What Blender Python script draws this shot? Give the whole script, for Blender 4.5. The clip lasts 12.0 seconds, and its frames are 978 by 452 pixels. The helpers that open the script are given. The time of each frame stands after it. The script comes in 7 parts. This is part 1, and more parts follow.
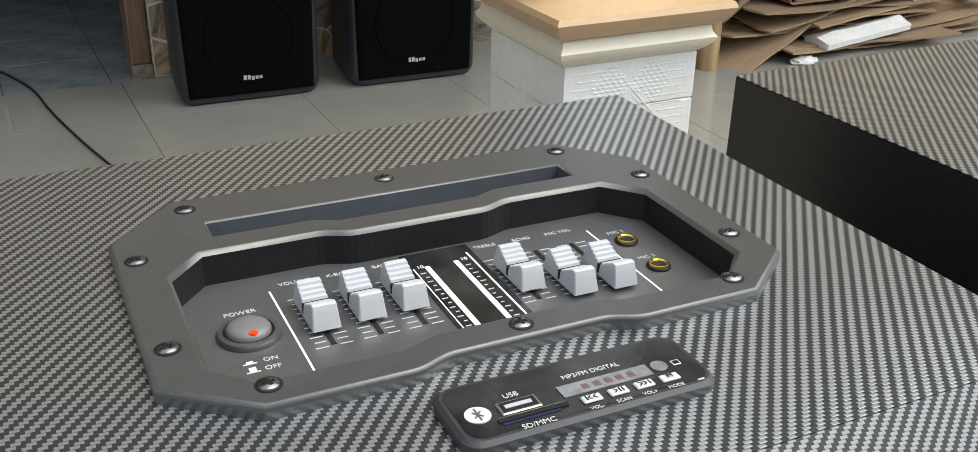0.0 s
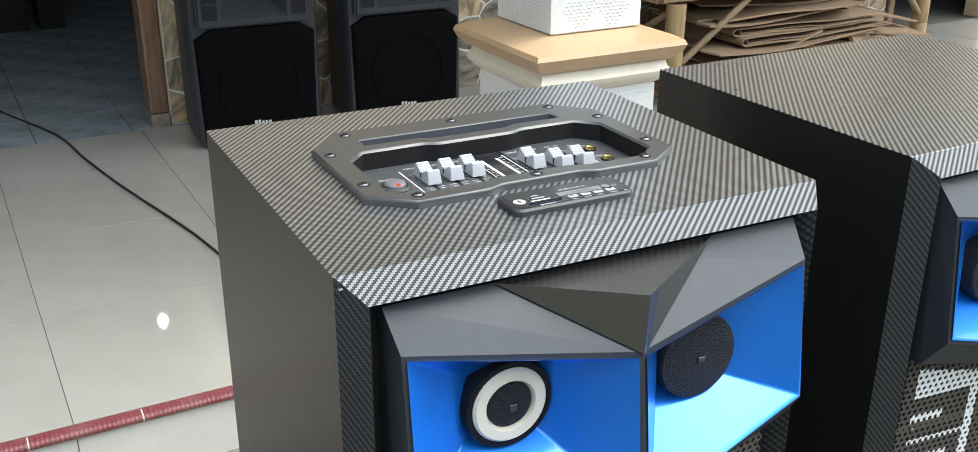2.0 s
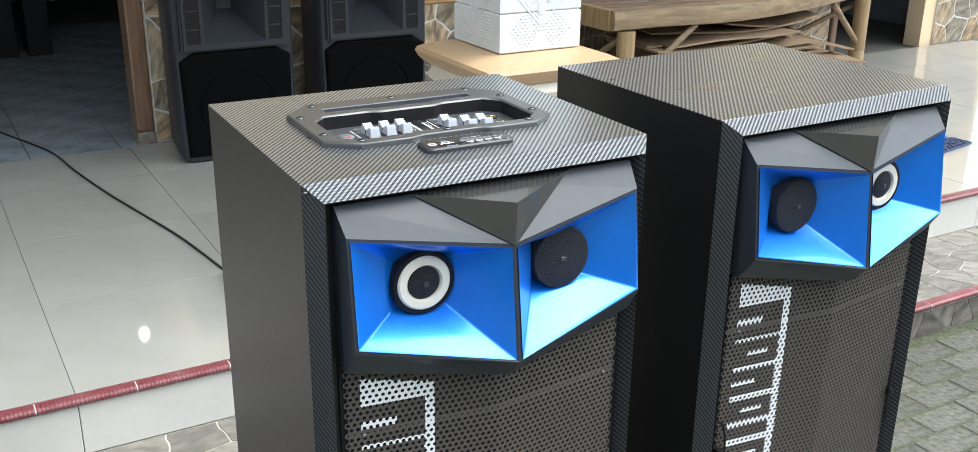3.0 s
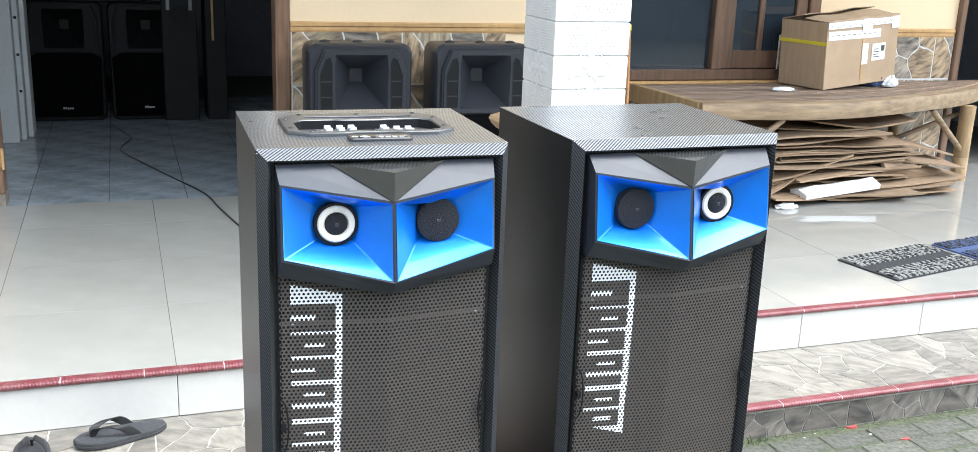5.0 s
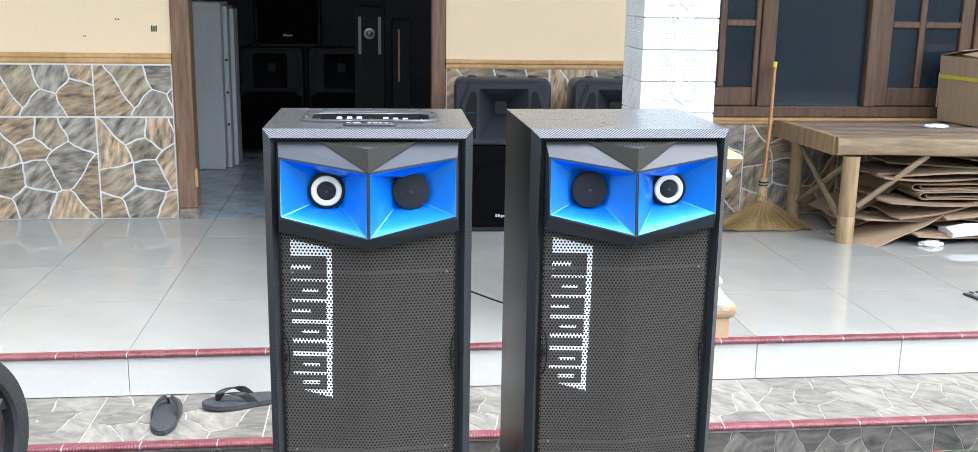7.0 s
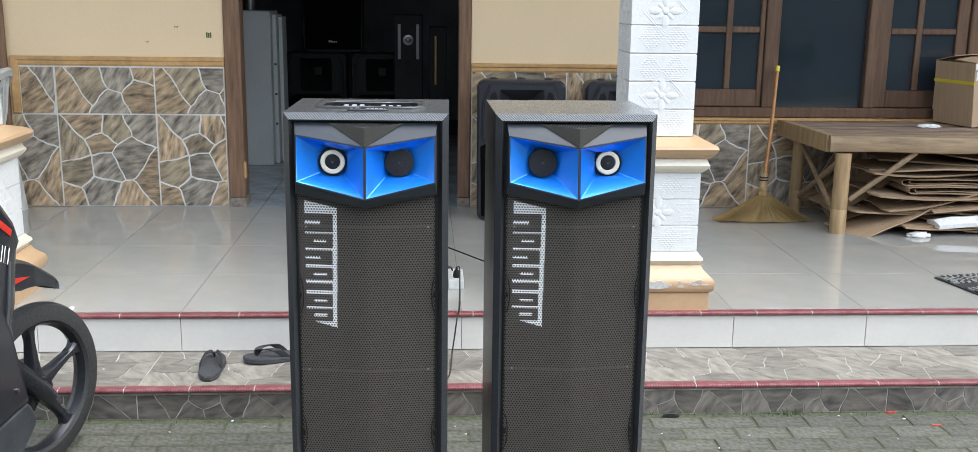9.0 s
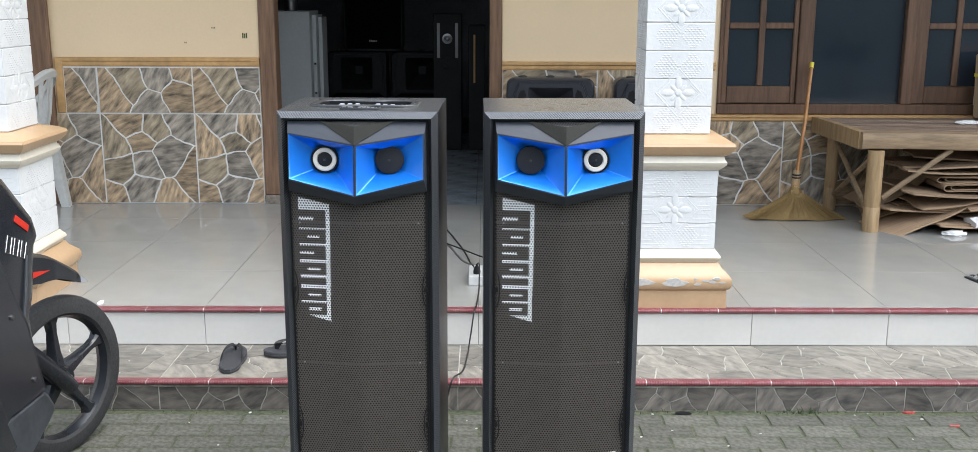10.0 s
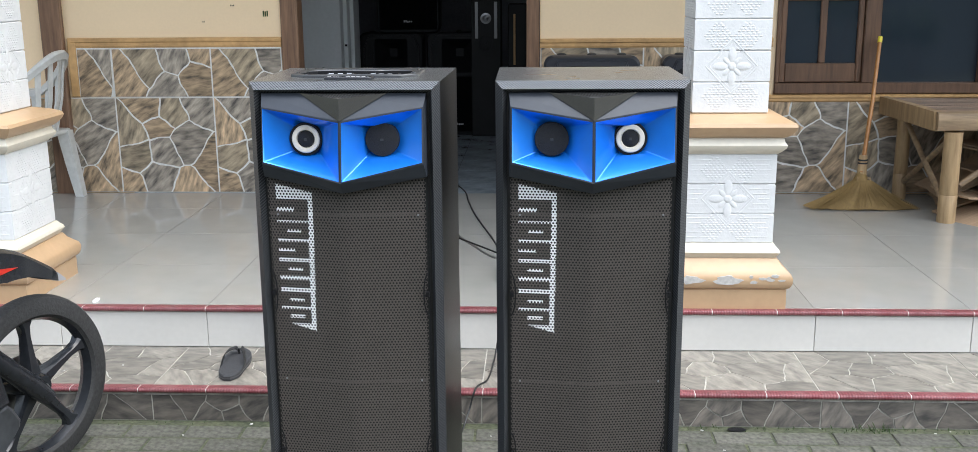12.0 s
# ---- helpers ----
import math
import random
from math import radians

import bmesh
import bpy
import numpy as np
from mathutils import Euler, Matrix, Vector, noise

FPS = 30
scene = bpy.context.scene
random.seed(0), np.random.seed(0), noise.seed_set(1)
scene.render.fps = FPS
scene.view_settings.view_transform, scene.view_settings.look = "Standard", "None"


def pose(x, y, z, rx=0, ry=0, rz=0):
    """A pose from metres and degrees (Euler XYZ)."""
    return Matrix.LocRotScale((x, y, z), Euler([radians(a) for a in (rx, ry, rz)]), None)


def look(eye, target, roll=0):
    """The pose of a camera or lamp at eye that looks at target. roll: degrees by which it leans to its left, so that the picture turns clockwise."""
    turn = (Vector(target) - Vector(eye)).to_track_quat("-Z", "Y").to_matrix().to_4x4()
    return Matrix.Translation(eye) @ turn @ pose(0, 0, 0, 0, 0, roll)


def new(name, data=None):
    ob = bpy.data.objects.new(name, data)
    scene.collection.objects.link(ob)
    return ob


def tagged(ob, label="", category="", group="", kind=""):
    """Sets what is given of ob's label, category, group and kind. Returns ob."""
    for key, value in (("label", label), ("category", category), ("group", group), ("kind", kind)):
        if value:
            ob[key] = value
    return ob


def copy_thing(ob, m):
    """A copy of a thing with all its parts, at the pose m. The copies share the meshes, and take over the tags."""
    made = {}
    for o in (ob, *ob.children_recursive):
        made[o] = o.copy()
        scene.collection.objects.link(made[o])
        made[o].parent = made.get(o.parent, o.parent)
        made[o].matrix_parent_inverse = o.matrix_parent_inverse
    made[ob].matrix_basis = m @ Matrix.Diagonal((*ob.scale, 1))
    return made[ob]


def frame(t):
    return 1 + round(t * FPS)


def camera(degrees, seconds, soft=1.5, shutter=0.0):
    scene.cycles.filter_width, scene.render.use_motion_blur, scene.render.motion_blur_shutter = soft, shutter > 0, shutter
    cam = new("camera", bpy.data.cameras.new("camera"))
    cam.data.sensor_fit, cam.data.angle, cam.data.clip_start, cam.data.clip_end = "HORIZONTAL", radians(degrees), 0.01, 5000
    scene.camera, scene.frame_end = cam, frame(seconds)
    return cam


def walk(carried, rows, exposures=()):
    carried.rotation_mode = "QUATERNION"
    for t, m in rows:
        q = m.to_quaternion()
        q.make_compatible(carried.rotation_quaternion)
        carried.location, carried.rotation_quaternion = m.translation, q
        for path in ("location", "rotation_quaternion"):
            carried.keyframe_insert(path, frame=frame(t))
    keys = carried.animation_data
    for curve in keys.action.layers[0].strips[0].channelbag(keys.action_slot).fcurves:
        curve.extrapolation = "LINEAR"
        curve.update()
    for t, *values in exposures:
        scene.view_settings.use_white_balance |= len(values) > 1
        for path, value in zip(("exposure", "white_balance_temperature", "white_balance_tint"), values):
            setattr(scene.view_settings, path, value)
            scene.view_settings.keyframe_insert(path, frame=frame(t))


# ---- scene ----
cam = camera(50.5, 12.0, 0.6)
PATH = [
    (0, (-0.187, -0.231, 1.605), (0.641, 1.372, 0.742), 1.38),
    (0.5, (-0.193, -0.235, 1.605), (0.636, 1.367, 0.743), 1.51),
    (1, (-0.231, -0.291, 1.623), (0.599, 1.314, 0.766), 1.67),
    (1.5, (-0.315, -0.422, 1.654), (0.523, 1.191, 0.818), 1.47),
    (2, (-0.432, -0.611, 1.672), (0.451, 1.012, 0.906), 0.28),
    (2.5, (-0.542, -0.818, 1.686), (0.375, 0.802, 0.952), 0.53),
    (3, (-0.553, -0.966, 1.705), (0.380, 0.657, 0.998), 0.66),
    (3.2, (-0.531, -1.028, 1.719), (0.401, 0.604, 1.028), 1.10),
    (4.8, (-0.412, -1.587, 1.718), (0.258, 0.209, 1.147), 2.13),
    (5, (-0.416, -1.686, 1.710), (0.236, 0.128, 1.177), 2.15),
    (5.5, (-0.405, -1.920, 1.655), (0.191, -0.080, 1.148), 2.08),
    (6, (-0.322, -2.030, 1.667), (0.202, -0.165, 1.173), 1.58),
    (6.5, (-0.139, -2.087, 1.662), (0.217, -0.174, 1.200), 1.16),
    (7, (0.003, -2.170, 1.656), (0.229, -0.234, 1.210), 0.92),
    (7.2, (0.029, -2.193, 1.661), (0.234, -0.254, 1.218), 0.73),
    (8.8, (0.125, -2.735, 1.679), (0.253, -0.787, 1.241), 0.77),
    (9, (0.157, -2.753, 1.674), (0.279, -0.805, 1.240), 0.79),
    (9.5, (0.280, -2.784, 1.680), (0.349, -0.833, 1.245), 0.48),
    (10, (0.349, -2.802, 1.681), (0.355, -0.851, 1.242), 0.19),
    (10.5, (0.372, -2.658, 1.658), (0.351, -0.709, 1.209), 0.07),
    (11, (0.395, -2.481, 1.622), (0.356, -0.535, 1.165), -0.06),
    (11.5, (0.419, -2.374, 1.597), (0.357, -0.429, 1.134), -0.19),
    (12, (0.438, -2.338, 1.584), (0.345, -0.394, 1.125), -0.48),
]
walk(cam, [(t, look(eye, target, roll)) for t, eye, target, roll in PATH],
     [(0, 0.64, 6800, 7), (1.5, 0.57, 6850, 5), (2.0, 0.98, 6450, 6), (2.5, 1.08, 6330, 6), (3.0, 1.10, 6270, 6), (4.8, 1.56, 6100, 8), (5.5, 1.66, 6020, 8), (7.0, 1.50, 5890, 9), (9.0, 0.95, 6130, 9), (10.0, 0.92, 6150, 10), (12.0, 0.92, 6150, 10)])

# ---- light: a bright overcast sky over the yard, the porch in the shade of an unseen, added roof ----
world = bpy.data.worlds.new("overcast_sky")
scene.world = world
world.use_nodes = True
wn = world.node_tree
sky = wn.nodes.new("ShaderNodeTexSky")
sky.sky_type = 'NISHITA'
sky.sun_disc = False
sky.sun_elevation = radians(63)
sky.sun_rotation = radians(119)
sky.air_density = 1.6
sky.dust_density = 4.0
soften = wn.nodes.new("ShaderNodeHueSaturation")
soften.inputs["Saturation"].default_value = 0.5
wn.links.new(sky.outputs[0], soften.inputs["Color"])
wn.links.new(soften.outputs[0], wn.nodes["Background"].inputs[0])
wn.nodes["Background"].inputs[1].default_value = 0.19
sun = new("sun", bpy.data.lights.new("sun", 'SUN'))
sun.data.energy = 1.4
sun.data.angle = radians(80)
sun.data.color = (0.86, 0.95, 1.0)
sun.matrix_world = look((0.55, -0.30, 1.0), (0, 0, 0))

# ---- materials ----
def material(name, base, rough=0.5, metal=0.0, grain=0.0, grain_size=40.0, stain=0.0, stain_size=3.0, bump=0.0,
             bump_size=60.0, other=None, per_object=0.0, coat=0.0, spec=0.5):
    m = bpy.data.materials.new(name)
    m.use_nodes = True
    t = m.node_tree
    b = t.nodes["Principled BSDF"]
    b.inputs["Roughness"].default_value = rough
    b.inputs["Metallic"].default_value = metal
    b.inputs["Coat Weight"].default_value = coat
    b.inputs["Specular IOR Level"].default_value = spec
    co = t.nodes.new("ShaderNodeTexCoord")
    col = t.nodes.new("ShaderNodeRGB")
    col.outputs[0].default_value = (*base, 1)
    out = col.outputs[0]

    def mix(a, c, fac, kind='MIX'):
        n = t.nodes.new("ShaderNodeMix")
        n.data_type, n.blend_type = 'RGBA', kind
        for s, v in ((n.inputs[0], fac), (n.inputs[6], a), (n.inputs[7], c)):
            if isinstance(v, bpy.types.NodeSocket):
                t.links.new(v, s)
            elif isinstance(v, (int, float)):
                s.default_value = v
            else:
                s.default_value = (*v, 1)
        return n.outputs[2]

    def noise_at(size, detail=4.0, lo=0.35, hi=0.65):
        n = t.nodes.new("ShaderNodeTexNoise")
        n.inputs["Scale"].default_value, n.inputs["Detail"].default_value = size, detail
        t.links.new(co.outputs["Object"], n.inputs["Vector"])
        r = t.nodes.new("ShaderNodeMapRange")
        r.inputs[1].default_value, r.inputs[2].default_value = lo, hi
        t.links.new(n.outputs[0], r.inputs[0])
        return r.outputs[0]
    if stain:
        dark = other or tuple(c * (1 - stain) for c in base)
        out = mix(out, dark, noise_at(stain_size, 5.0))
    if grain:
        g = noise_at(grain_size, 3.0, 0.3, 0.7)
        lo = t.nodes.new("ShaderNodeMapRange")
        lo.inputs[3].default_value, lo.inputs[4].default_value = 1 - grain, 1 + grain
        t.links.new(g, lo.inputs[0])
        out = mix(out, lo.outputs[0], 1.0, 'MULTIPLY')
    if per_object:
        oi = t.nodes.new("ShaderNodeObjectInfo")
        r = t.nodes.new("ShaderNodeMapRange")
        r.inputs[3].default_value, r.inputs[4].default_value = 1 - per_object, 1 + per_object
        t.links.new(oi.outputs["Random"], r.inputs[0])
        out = mix(out, r.outputs[0], 1.0, 'MULTIPLY')
    t.links.new(out, b.inputs["Base Color"])
    if bump:
        n = t.nodes.new("ShaderNodeTexNoise")
        n.inputs["Scale"].default_value, n.inputs["Detail"].default_value = bump_size, 5.0
        t.links.new(co.outputs["Object"], n.inputs["Vector"])
        bn = t.nodes.new("ShaderNodeBump")
        bn.inputs["Strength"].default_value, bn.inputs["Distance"].default_value = bump, 0.004
        t.links.new(n.outputs[0], bn.inputs["Height"])
        t.links.new(bn.outputs[0], b.inputs["Normal"])
        r = t.nodes.new("ShaderNodeMapRange")
        r.inputs[3].default_value, r.inputs[4].default_value = rough * 0.85, min(1, rough * 1.15)
        t.links.new(n.outputs[0], r.inputs[0])
        t.links.new(r.outputs[0], b.inputs["Roughness"])
    return m


def carbon(name, row_axis, bright=0.30, metal=0.75, coat=0.6, spec=0.5, rough=0.24):
    """Printed twill weave film: rows 2.1 mm high, a 7 mm repeat that steps a quarter from row to row."""
    m = bpy.data.materials.new(name)
    m.use_nodes = True
    t = m.node_tree
    b = t.nodes["Principled BSDF"]
    co = t.nodes.new("ShaderNodeTexCoord")
    sep = t.nodes.new("ShaderNodeSeparateXYZ")
    t.links.new(co.outputs["Object"], sep.inputs[0])

    def calc(op, a, c=None):
        n = t.nodes.new("ShaderNodeMath")
        n.operation = op
        for s, v in zip(n.inputs, (a, c)):
            if v is None:
                continue
            if isinstance(v, (int, float)):
                s.default_value = v
            else:
                t.links.new(v, s)
        return n.outputs[0]
    x, y, z = sep.outputs[0], sep.outputs[1], sep.outputs[2]
    if row_axis == 'y':
        u, r = x, calc('ADD', y, z)
    else:
        u, r = z, calc('ADD', calc('ABSOLUTE', x), calc('MULTIPLY', y, 0.9))
    row = calc('DIVIDE', r, 0.0021)
    step = calc('FLOOR', row)
    ph = calc('SUBTRACT', calc('DIVIDE', u, 0.007), calc('MULTIPLY', step, 0.25))
    fr = calc('FRACT', ph)
    lit = calc('LESS_THAN', fr, 0.5)
    inrow = calc('FRACT', row)
    edge = calc('MULTIPLY', calc('GREATER_THAN', inrow, 0.1), 1.0)
    lit = calc('MULTIPLY', lit, edge)
    n = t.nodes.new("ShaderNodeTexNoise")
    n.inputs["Scale"].default_value = 9.0
    t.links.new(co.outputs["Object"], n.inputs["Vector"])
    mixn = t.nodes.new("ShaderNodeMix")
    mixn.data_type = 'RGBA'
    b.inputs["Coat Weight"].default_value = coat
    b.inputs["Coat Roughness"].default_value = 0.2
    mixn.inputs[6].default_value = (0.022, 0.023, 0.026, 1)
    sheen = calc('MULTIPLY', lit, metal)
    t.links.new(sheen, b.inputs["Metallic"])
    mixn.inputs[7].default_value = (bright * 0.96, bright, bright * 1.05, 1)
    t.links.new(lit, mixn.inputs[0])
    t.links.new(mixn.outputs[2], b.inputs["Base Color"])
    rr = t.nodes.new("ShaderNodeMapRange")
    rr.inputs[3].default_value, rr.inputs[4].default_value = rough, rough + 0.1
    b.inputs["Specular IOR Level"].default_value = spec
    t.links.new(n.outputs[0], rr.inputs[0])
    t.links.new(rr.outputs[0], b.inputs["Roughness"])
    bump = t.nodes.new("ShaderNodeBump")
    bump.inputs["Strength"].default_value, bump.inputs["Distance"].default_value = 0.14, 0.0004
    hgt = calc('MULTIPLY', calc('SINE', calc('MULTIPLY', inrow, math.pi)), calc('ADD', lit, 0.3))
    t.links.new(hgt, bump.inputs["Height"])
    t.links.new(bump.outputs[0], b.inputs["Normal"])
    return m


def streaked(name, light, dark, rough, scale=(1, 14, 1), per_object=0.2, turn=0.0, bump=0.3, size=6.0, spin=None):
    """Grain drawn out along one axis: wood, bamboo, slate, cardboard."""
    m = material(name, light, rough)
    t = m.node_tree
    b = t.nodes["Principled BSDF"]
    co = t.nodes.new("ShaderNodeTexCoord")
    mp = t.nodes.new("ShaderNodeMapping")
    mp.inputs["Scale"].default_value = scale
    n = t.nodes.new("ShaderNodeTexNoise")
    n.inputs["Scale"].default_value, n.inputs["Detail"].default_value = size, 6.0
    n.inputs["Roughness"].default_value = 0.62 if spin is None else 0.54
    t.links.new(mp.outputs[0], n.inputs["Vector"])
    oi = t.nodes.new("ShaderNodeObjectInfo")
    ad = t.nodes.new("ShaderNodeVectorMath")
    ad.operation = 'ADD'
    sc = t.nodes.new("ShaderNodeMath")
    sc.operation = 'MULTIPLY'
    sc.inputs[1].default_value = 37.0
    t.links.new(oi.outputs["Random"], sc.inputs[0])
    t.links.new(co.outputs["Object"], ad.inputs[0])
    t.links.new(sc.outputs[0], ad.inputs[1])
    # each piece has its grain at its own angle
    rot = t.nodes.new("ShaderNodeVectorRotate")
    rot.rotation_type = 'AXIS_ANGLE'
    rot.inputs["Axis"].default_value = (0, 0, 1) if spin == 'z' else (0, 1, 0)
    swing = t.nodes.new("ShaderNodeMapRange")
    swing.inputs[3].default_value, swing.inputs[4].default_value = (radians(turn), radians(turn)) if spin is None else (radians(turn - 45), radians(turn + 45))
    t.links.new(oi.outputs["Random"], swing.inputs[0])
    t.links.new(swing.outputs[0], rot.inputs["Angle"])
    t.links.new(ad.outputs[0], rot.inputs["Vector"])
    t.links.new(rot.outputs[0], mp.inputs[0])
    ramp = t.nodes.new("ShaderNodeValToRGB")
    ramp.color_ramp.elements[0].position, ramp.color_ramp.elements[1].position = 0.3, 0.7
    ramp.color_ramp.elements[0].color, ramp.color_ramp.elements[1].color = (*dark, 1), (*light, 1)
    t.links.new(n.outputs[0], ramp.inputs[0])
    r = t.nodes.new("ShaderNodeMapRange")
    r.inputs[3].default_value, r.inputs[4].default_value = 1 - per_object, 1 + per_object
    t.links.new(oi.outputs["Random"], r.inputs[0])
    mx = t.nodes.new("ShaderNodeMix")
    mx.data_type, mx.blend_type = 'RGBA', 'MULTIPLY'
    mx.inputs[0].default_value = 1.0
    t.links.new(ramp.outputs[0], mx.inputs[6])
    t.links.new(r.outputs[0], mx.inputs[7])
    t.links.new(mx.outputs[2], b.inputs["Base Color"])
    bn = t.nodes.new("ShaderNodeBump")
    bn.inputs["Strength"].default_value, bn.inputs["Distance"].default_value = bump, 0.003
    t.links.new(n.outputs[0], bn.inputs["Height"])
    t.links.new(bn.outputs[0], b.inputs["Normal"])
    return m


# One film, three tones: edge and upright copies are darkened to carry their shade.
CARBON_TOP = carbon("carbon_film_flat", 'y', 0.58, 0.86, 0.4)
CARBON_EDGE_SHADED = carbon("carbon_film_edge_shaded", 'y', 0.21, 0.2, 0.0, 0.2, 0.46)
CARBON_SIDE_SHADED = carbon("carbon_film_upright_shaded", 'z', 0.10, 0.4, 0.15, 0.3, 0.4)
BLACK_PAINT = material("black_satin_paint", (0.012, 0.0118, 0.0116), 0.36, spec=0.45, grain=0.15, grain_size=200, bump=0.06, bump_size=300)
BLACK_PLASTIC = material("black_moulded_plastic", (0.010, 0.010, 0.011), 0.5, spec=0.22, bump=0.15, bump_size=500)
GREY_PLASTIC = material("charcoal_plastic", (0.046, 0.047, 0.048), 0.32, spec=0.75, coat=0.15, grain=0.1, grain_size=120, bump=0.05, bump_size=900)
RECESS_PLASTIC = material("dark_panel_plastic", (0.062, 0.063, 0.066), 0.32, spec=1.0, coat=0.3, grain=0.1, grain_size=150)
BEAK = material("satin_graphite_plastic", (0.125, 0.122, 0.118), 0.27, metal=0.75, spec=1.0, coat=0.6, grain=0.06, grain_size=60)
MODULE_SHELL = material("module_shell_plastic", (0.026, 0.027, 0.031), 0.36, spec=0.5, grain=0.1, grain_size=120)
SLOT_FLOOR = material("blue_grey_plastic", (0.060, 0.065, 0.080), 0.4, grain=0.1, grain_size=150)
HORN_GREY = material("slate_grey_plastic", (0.031, 0.036, 0.046), 0.40, spec=0.42, grain=0.06, grain_size=60)
BLUE = material("metallic_blue_paint", (0.013, 0.205, 0.78), 0.33, metal=0.50, grain=0.05, grain_size=25, coat=0.55)
BLUE.node_tree.nodes["Principled BSDF"].inputs["Coat Roughness"].default_value = 0.08
WHITE_PLASTIC = material("white_plastic", (0.38, 0.39, 0.42), 0.4, grain=0.04)
WHITE_INK = material("white_ink", (0.80, 0.80, 0.78), 0.5)
INK_GREY = material("pale_grey_ink", (0.46, 0.46, 0.46), 0.5)
DIM_RED = material("dim_display_red", (0.11, 0.065, 0.065), 0.3)
SILVER = material("bright_metal", (0.62, 0.60, 0.57), 0.25, metal=1.0)
STEEL = material("screw_steel", (0.24, 0.24, 0.25), 0.33, metal=1.0)
SCREW_DARK = material("blackened_steel", (0.24, 0.24, 0.25), 0.22, metal=1.0)
BUTTON_GREY = material("grey_button_plastic", (0.13, 0.13, 0.135), 0.4, grain=0.05)
BRASS = material("gold_plated", (0.75, 0.55, 0.12), 0.25, metal=1.0)
RING_WHITE = material("white_ring", (0.80, 0.73, 0.60), 0.35, grain=0.04)
MESH_BLACK = material("black_fine_mesh", (0.022, 0.022, 0.023), 0.6, spec=0.3, grain=0.35, grain_size=900, bump=0.9, bump_size=700)
PA_MESH = material("stage_speaker_mesh", (0.003, 0.003, 0.0035), 0.7, spec=0.05, bump=0.9, bump_size=700)
GRILLE = material("grille_steel", (0.080, 0.069, 0.061), 0.5, metal=0.0, grain=0.06, grain_size=30)
GRILLE_WHITE = material("grille_white_print", (0.80, 0.80, 0.80), 0.45)
INNER_WOOD = material("dark_inner_board", (0.006, 0.006, 0.006), 0.7, grain=0.3, grain_size=12)
GLOSS_BLACK = material("gloss_black_plastic", (0.012, 0.012, 0.013), 0.16, spec=0.6, grain=0.3, grain_size=90, stain=0.3, stain_size=40, other=(0.028, 0.028, 0.029), bump=0.06, bump_size=60)
CARD_BLUE = material("dark_blue_plastic", (0.008, 0.014, 0.05), 0.35)
DISPLAY = material("smoked_display", (0.16, 0.165, 0.18), 0.1, grain=0.2, grain_size=200)
RED_LAMP = material("red_indicator", (0.7, 0.05, 0.01), 0.2)
FLOOR_TILE = material("polished_cream_tile", (0.365, 0.356, 0.328), 0.035, spec=0.9, coat=0.2, grain=0.03, grain_size=8, stain=0.06, stain_size=2.5, per_object=0.02)
RISER_TILE = material("white_riser_tile", (0.61, 0.59, 0.55), 0.14, grain=0.02, stain=0.05, stain_size=4, per_object=0.03)
INSIDE_TILE = material("blue_grey_marbled_tile", (0.30, 0.34, 0.37), 0.14, stain=0.35, stain_size=6, grain=0.1, grain_size=30)
GROUT = material("white_grout", (0.72, 0.71, 0.675), 0.8, grain=0.08, grain_size=60, stain=0.12, stain_size=8)
TREAD_JOINT = material("cream_tread_joint", (0.56, 0.535, 0.475), 0.85, grain=0.15, grain_size=60, stain=0.3, stain_size=9)
RISER_JOINT = material("dirty_riser_joint", (0.50, 0.48, 0.42), 0.85, grain=0.2, grain_size=60, stain=0.4, stain_size=9)
DARK_GROUT = material("grey_joint", (0.075, 0.072, 0.064), 0.9)
STONE = streaked("printed_stone", (0.66, 0.47, 0.29), (0.085, 0.068, 0.050), 0.35, (2.0, 2, 7.5), 0.25, 40, 0.1, 5.0, 'y')
STONE_SLATE = streaked("printed_slate", (0.47, 0.40, 0.32), (0.066, 0.060, 0.053), 0.35, (2.0, 2, 7), 0.25, 30, 0.1, 5.0, 'y')
STONE_OLIVE = streaked("printed_olive_stone", (0.58, 0.46, 0.31), (0.095, 0.078, 0.057), 0.35, (1.8, 2, 6.5), 0.22, 55, 0.1, 4.8, 'y')
STONE_GREY = streaked("grey_step_stone", (0.295, 0.268, 0.225), (0.130, 0.120, 0.104), 0.5, (3, 8, 3), 0.26, 30, 0.3, 4.5, 'z')
STONE_DARK = streaked("dark_riser_stone", (0.23, 0.20, 0.17), (0.055, 0.052, 0.048), 0.6, (2, 2, 7), 0.3, 28, 0.4, 5.0, 'y')
NOSING = material("red_nosing_tile", (0.185, 0.040, 0.048), 0.32, grain=0.25, grain_size=120, stain=0.25, stain_size=14, other=(0.215, 0.078, 0.082), per_object=0.12)
PA_PLASTIC = material("stage_speaker_plastic", (0.025, 0.027, 0.034), 0.40, spec=0.5, bump=0.12, bump_size=500)
PAVER = material("mossy_concrete_paver", (0.118, 0.112, 0.095), 0.9, grain=0.35, grain_size=60, stain=0.4, stain_size=6, other=(0.06, 0.066, 0.042), bump=0.7, bump_size=90, per_object=0.16)
PAVER_BED = material("mossy_sand_joint", (0.078, 0.084, 0.046), 0.95, grain=0.4, grain_size=60, stain=0.5, stain_size=7, other=(0.062, 0.072, 0.04), bump=0.8, bump_size=50)
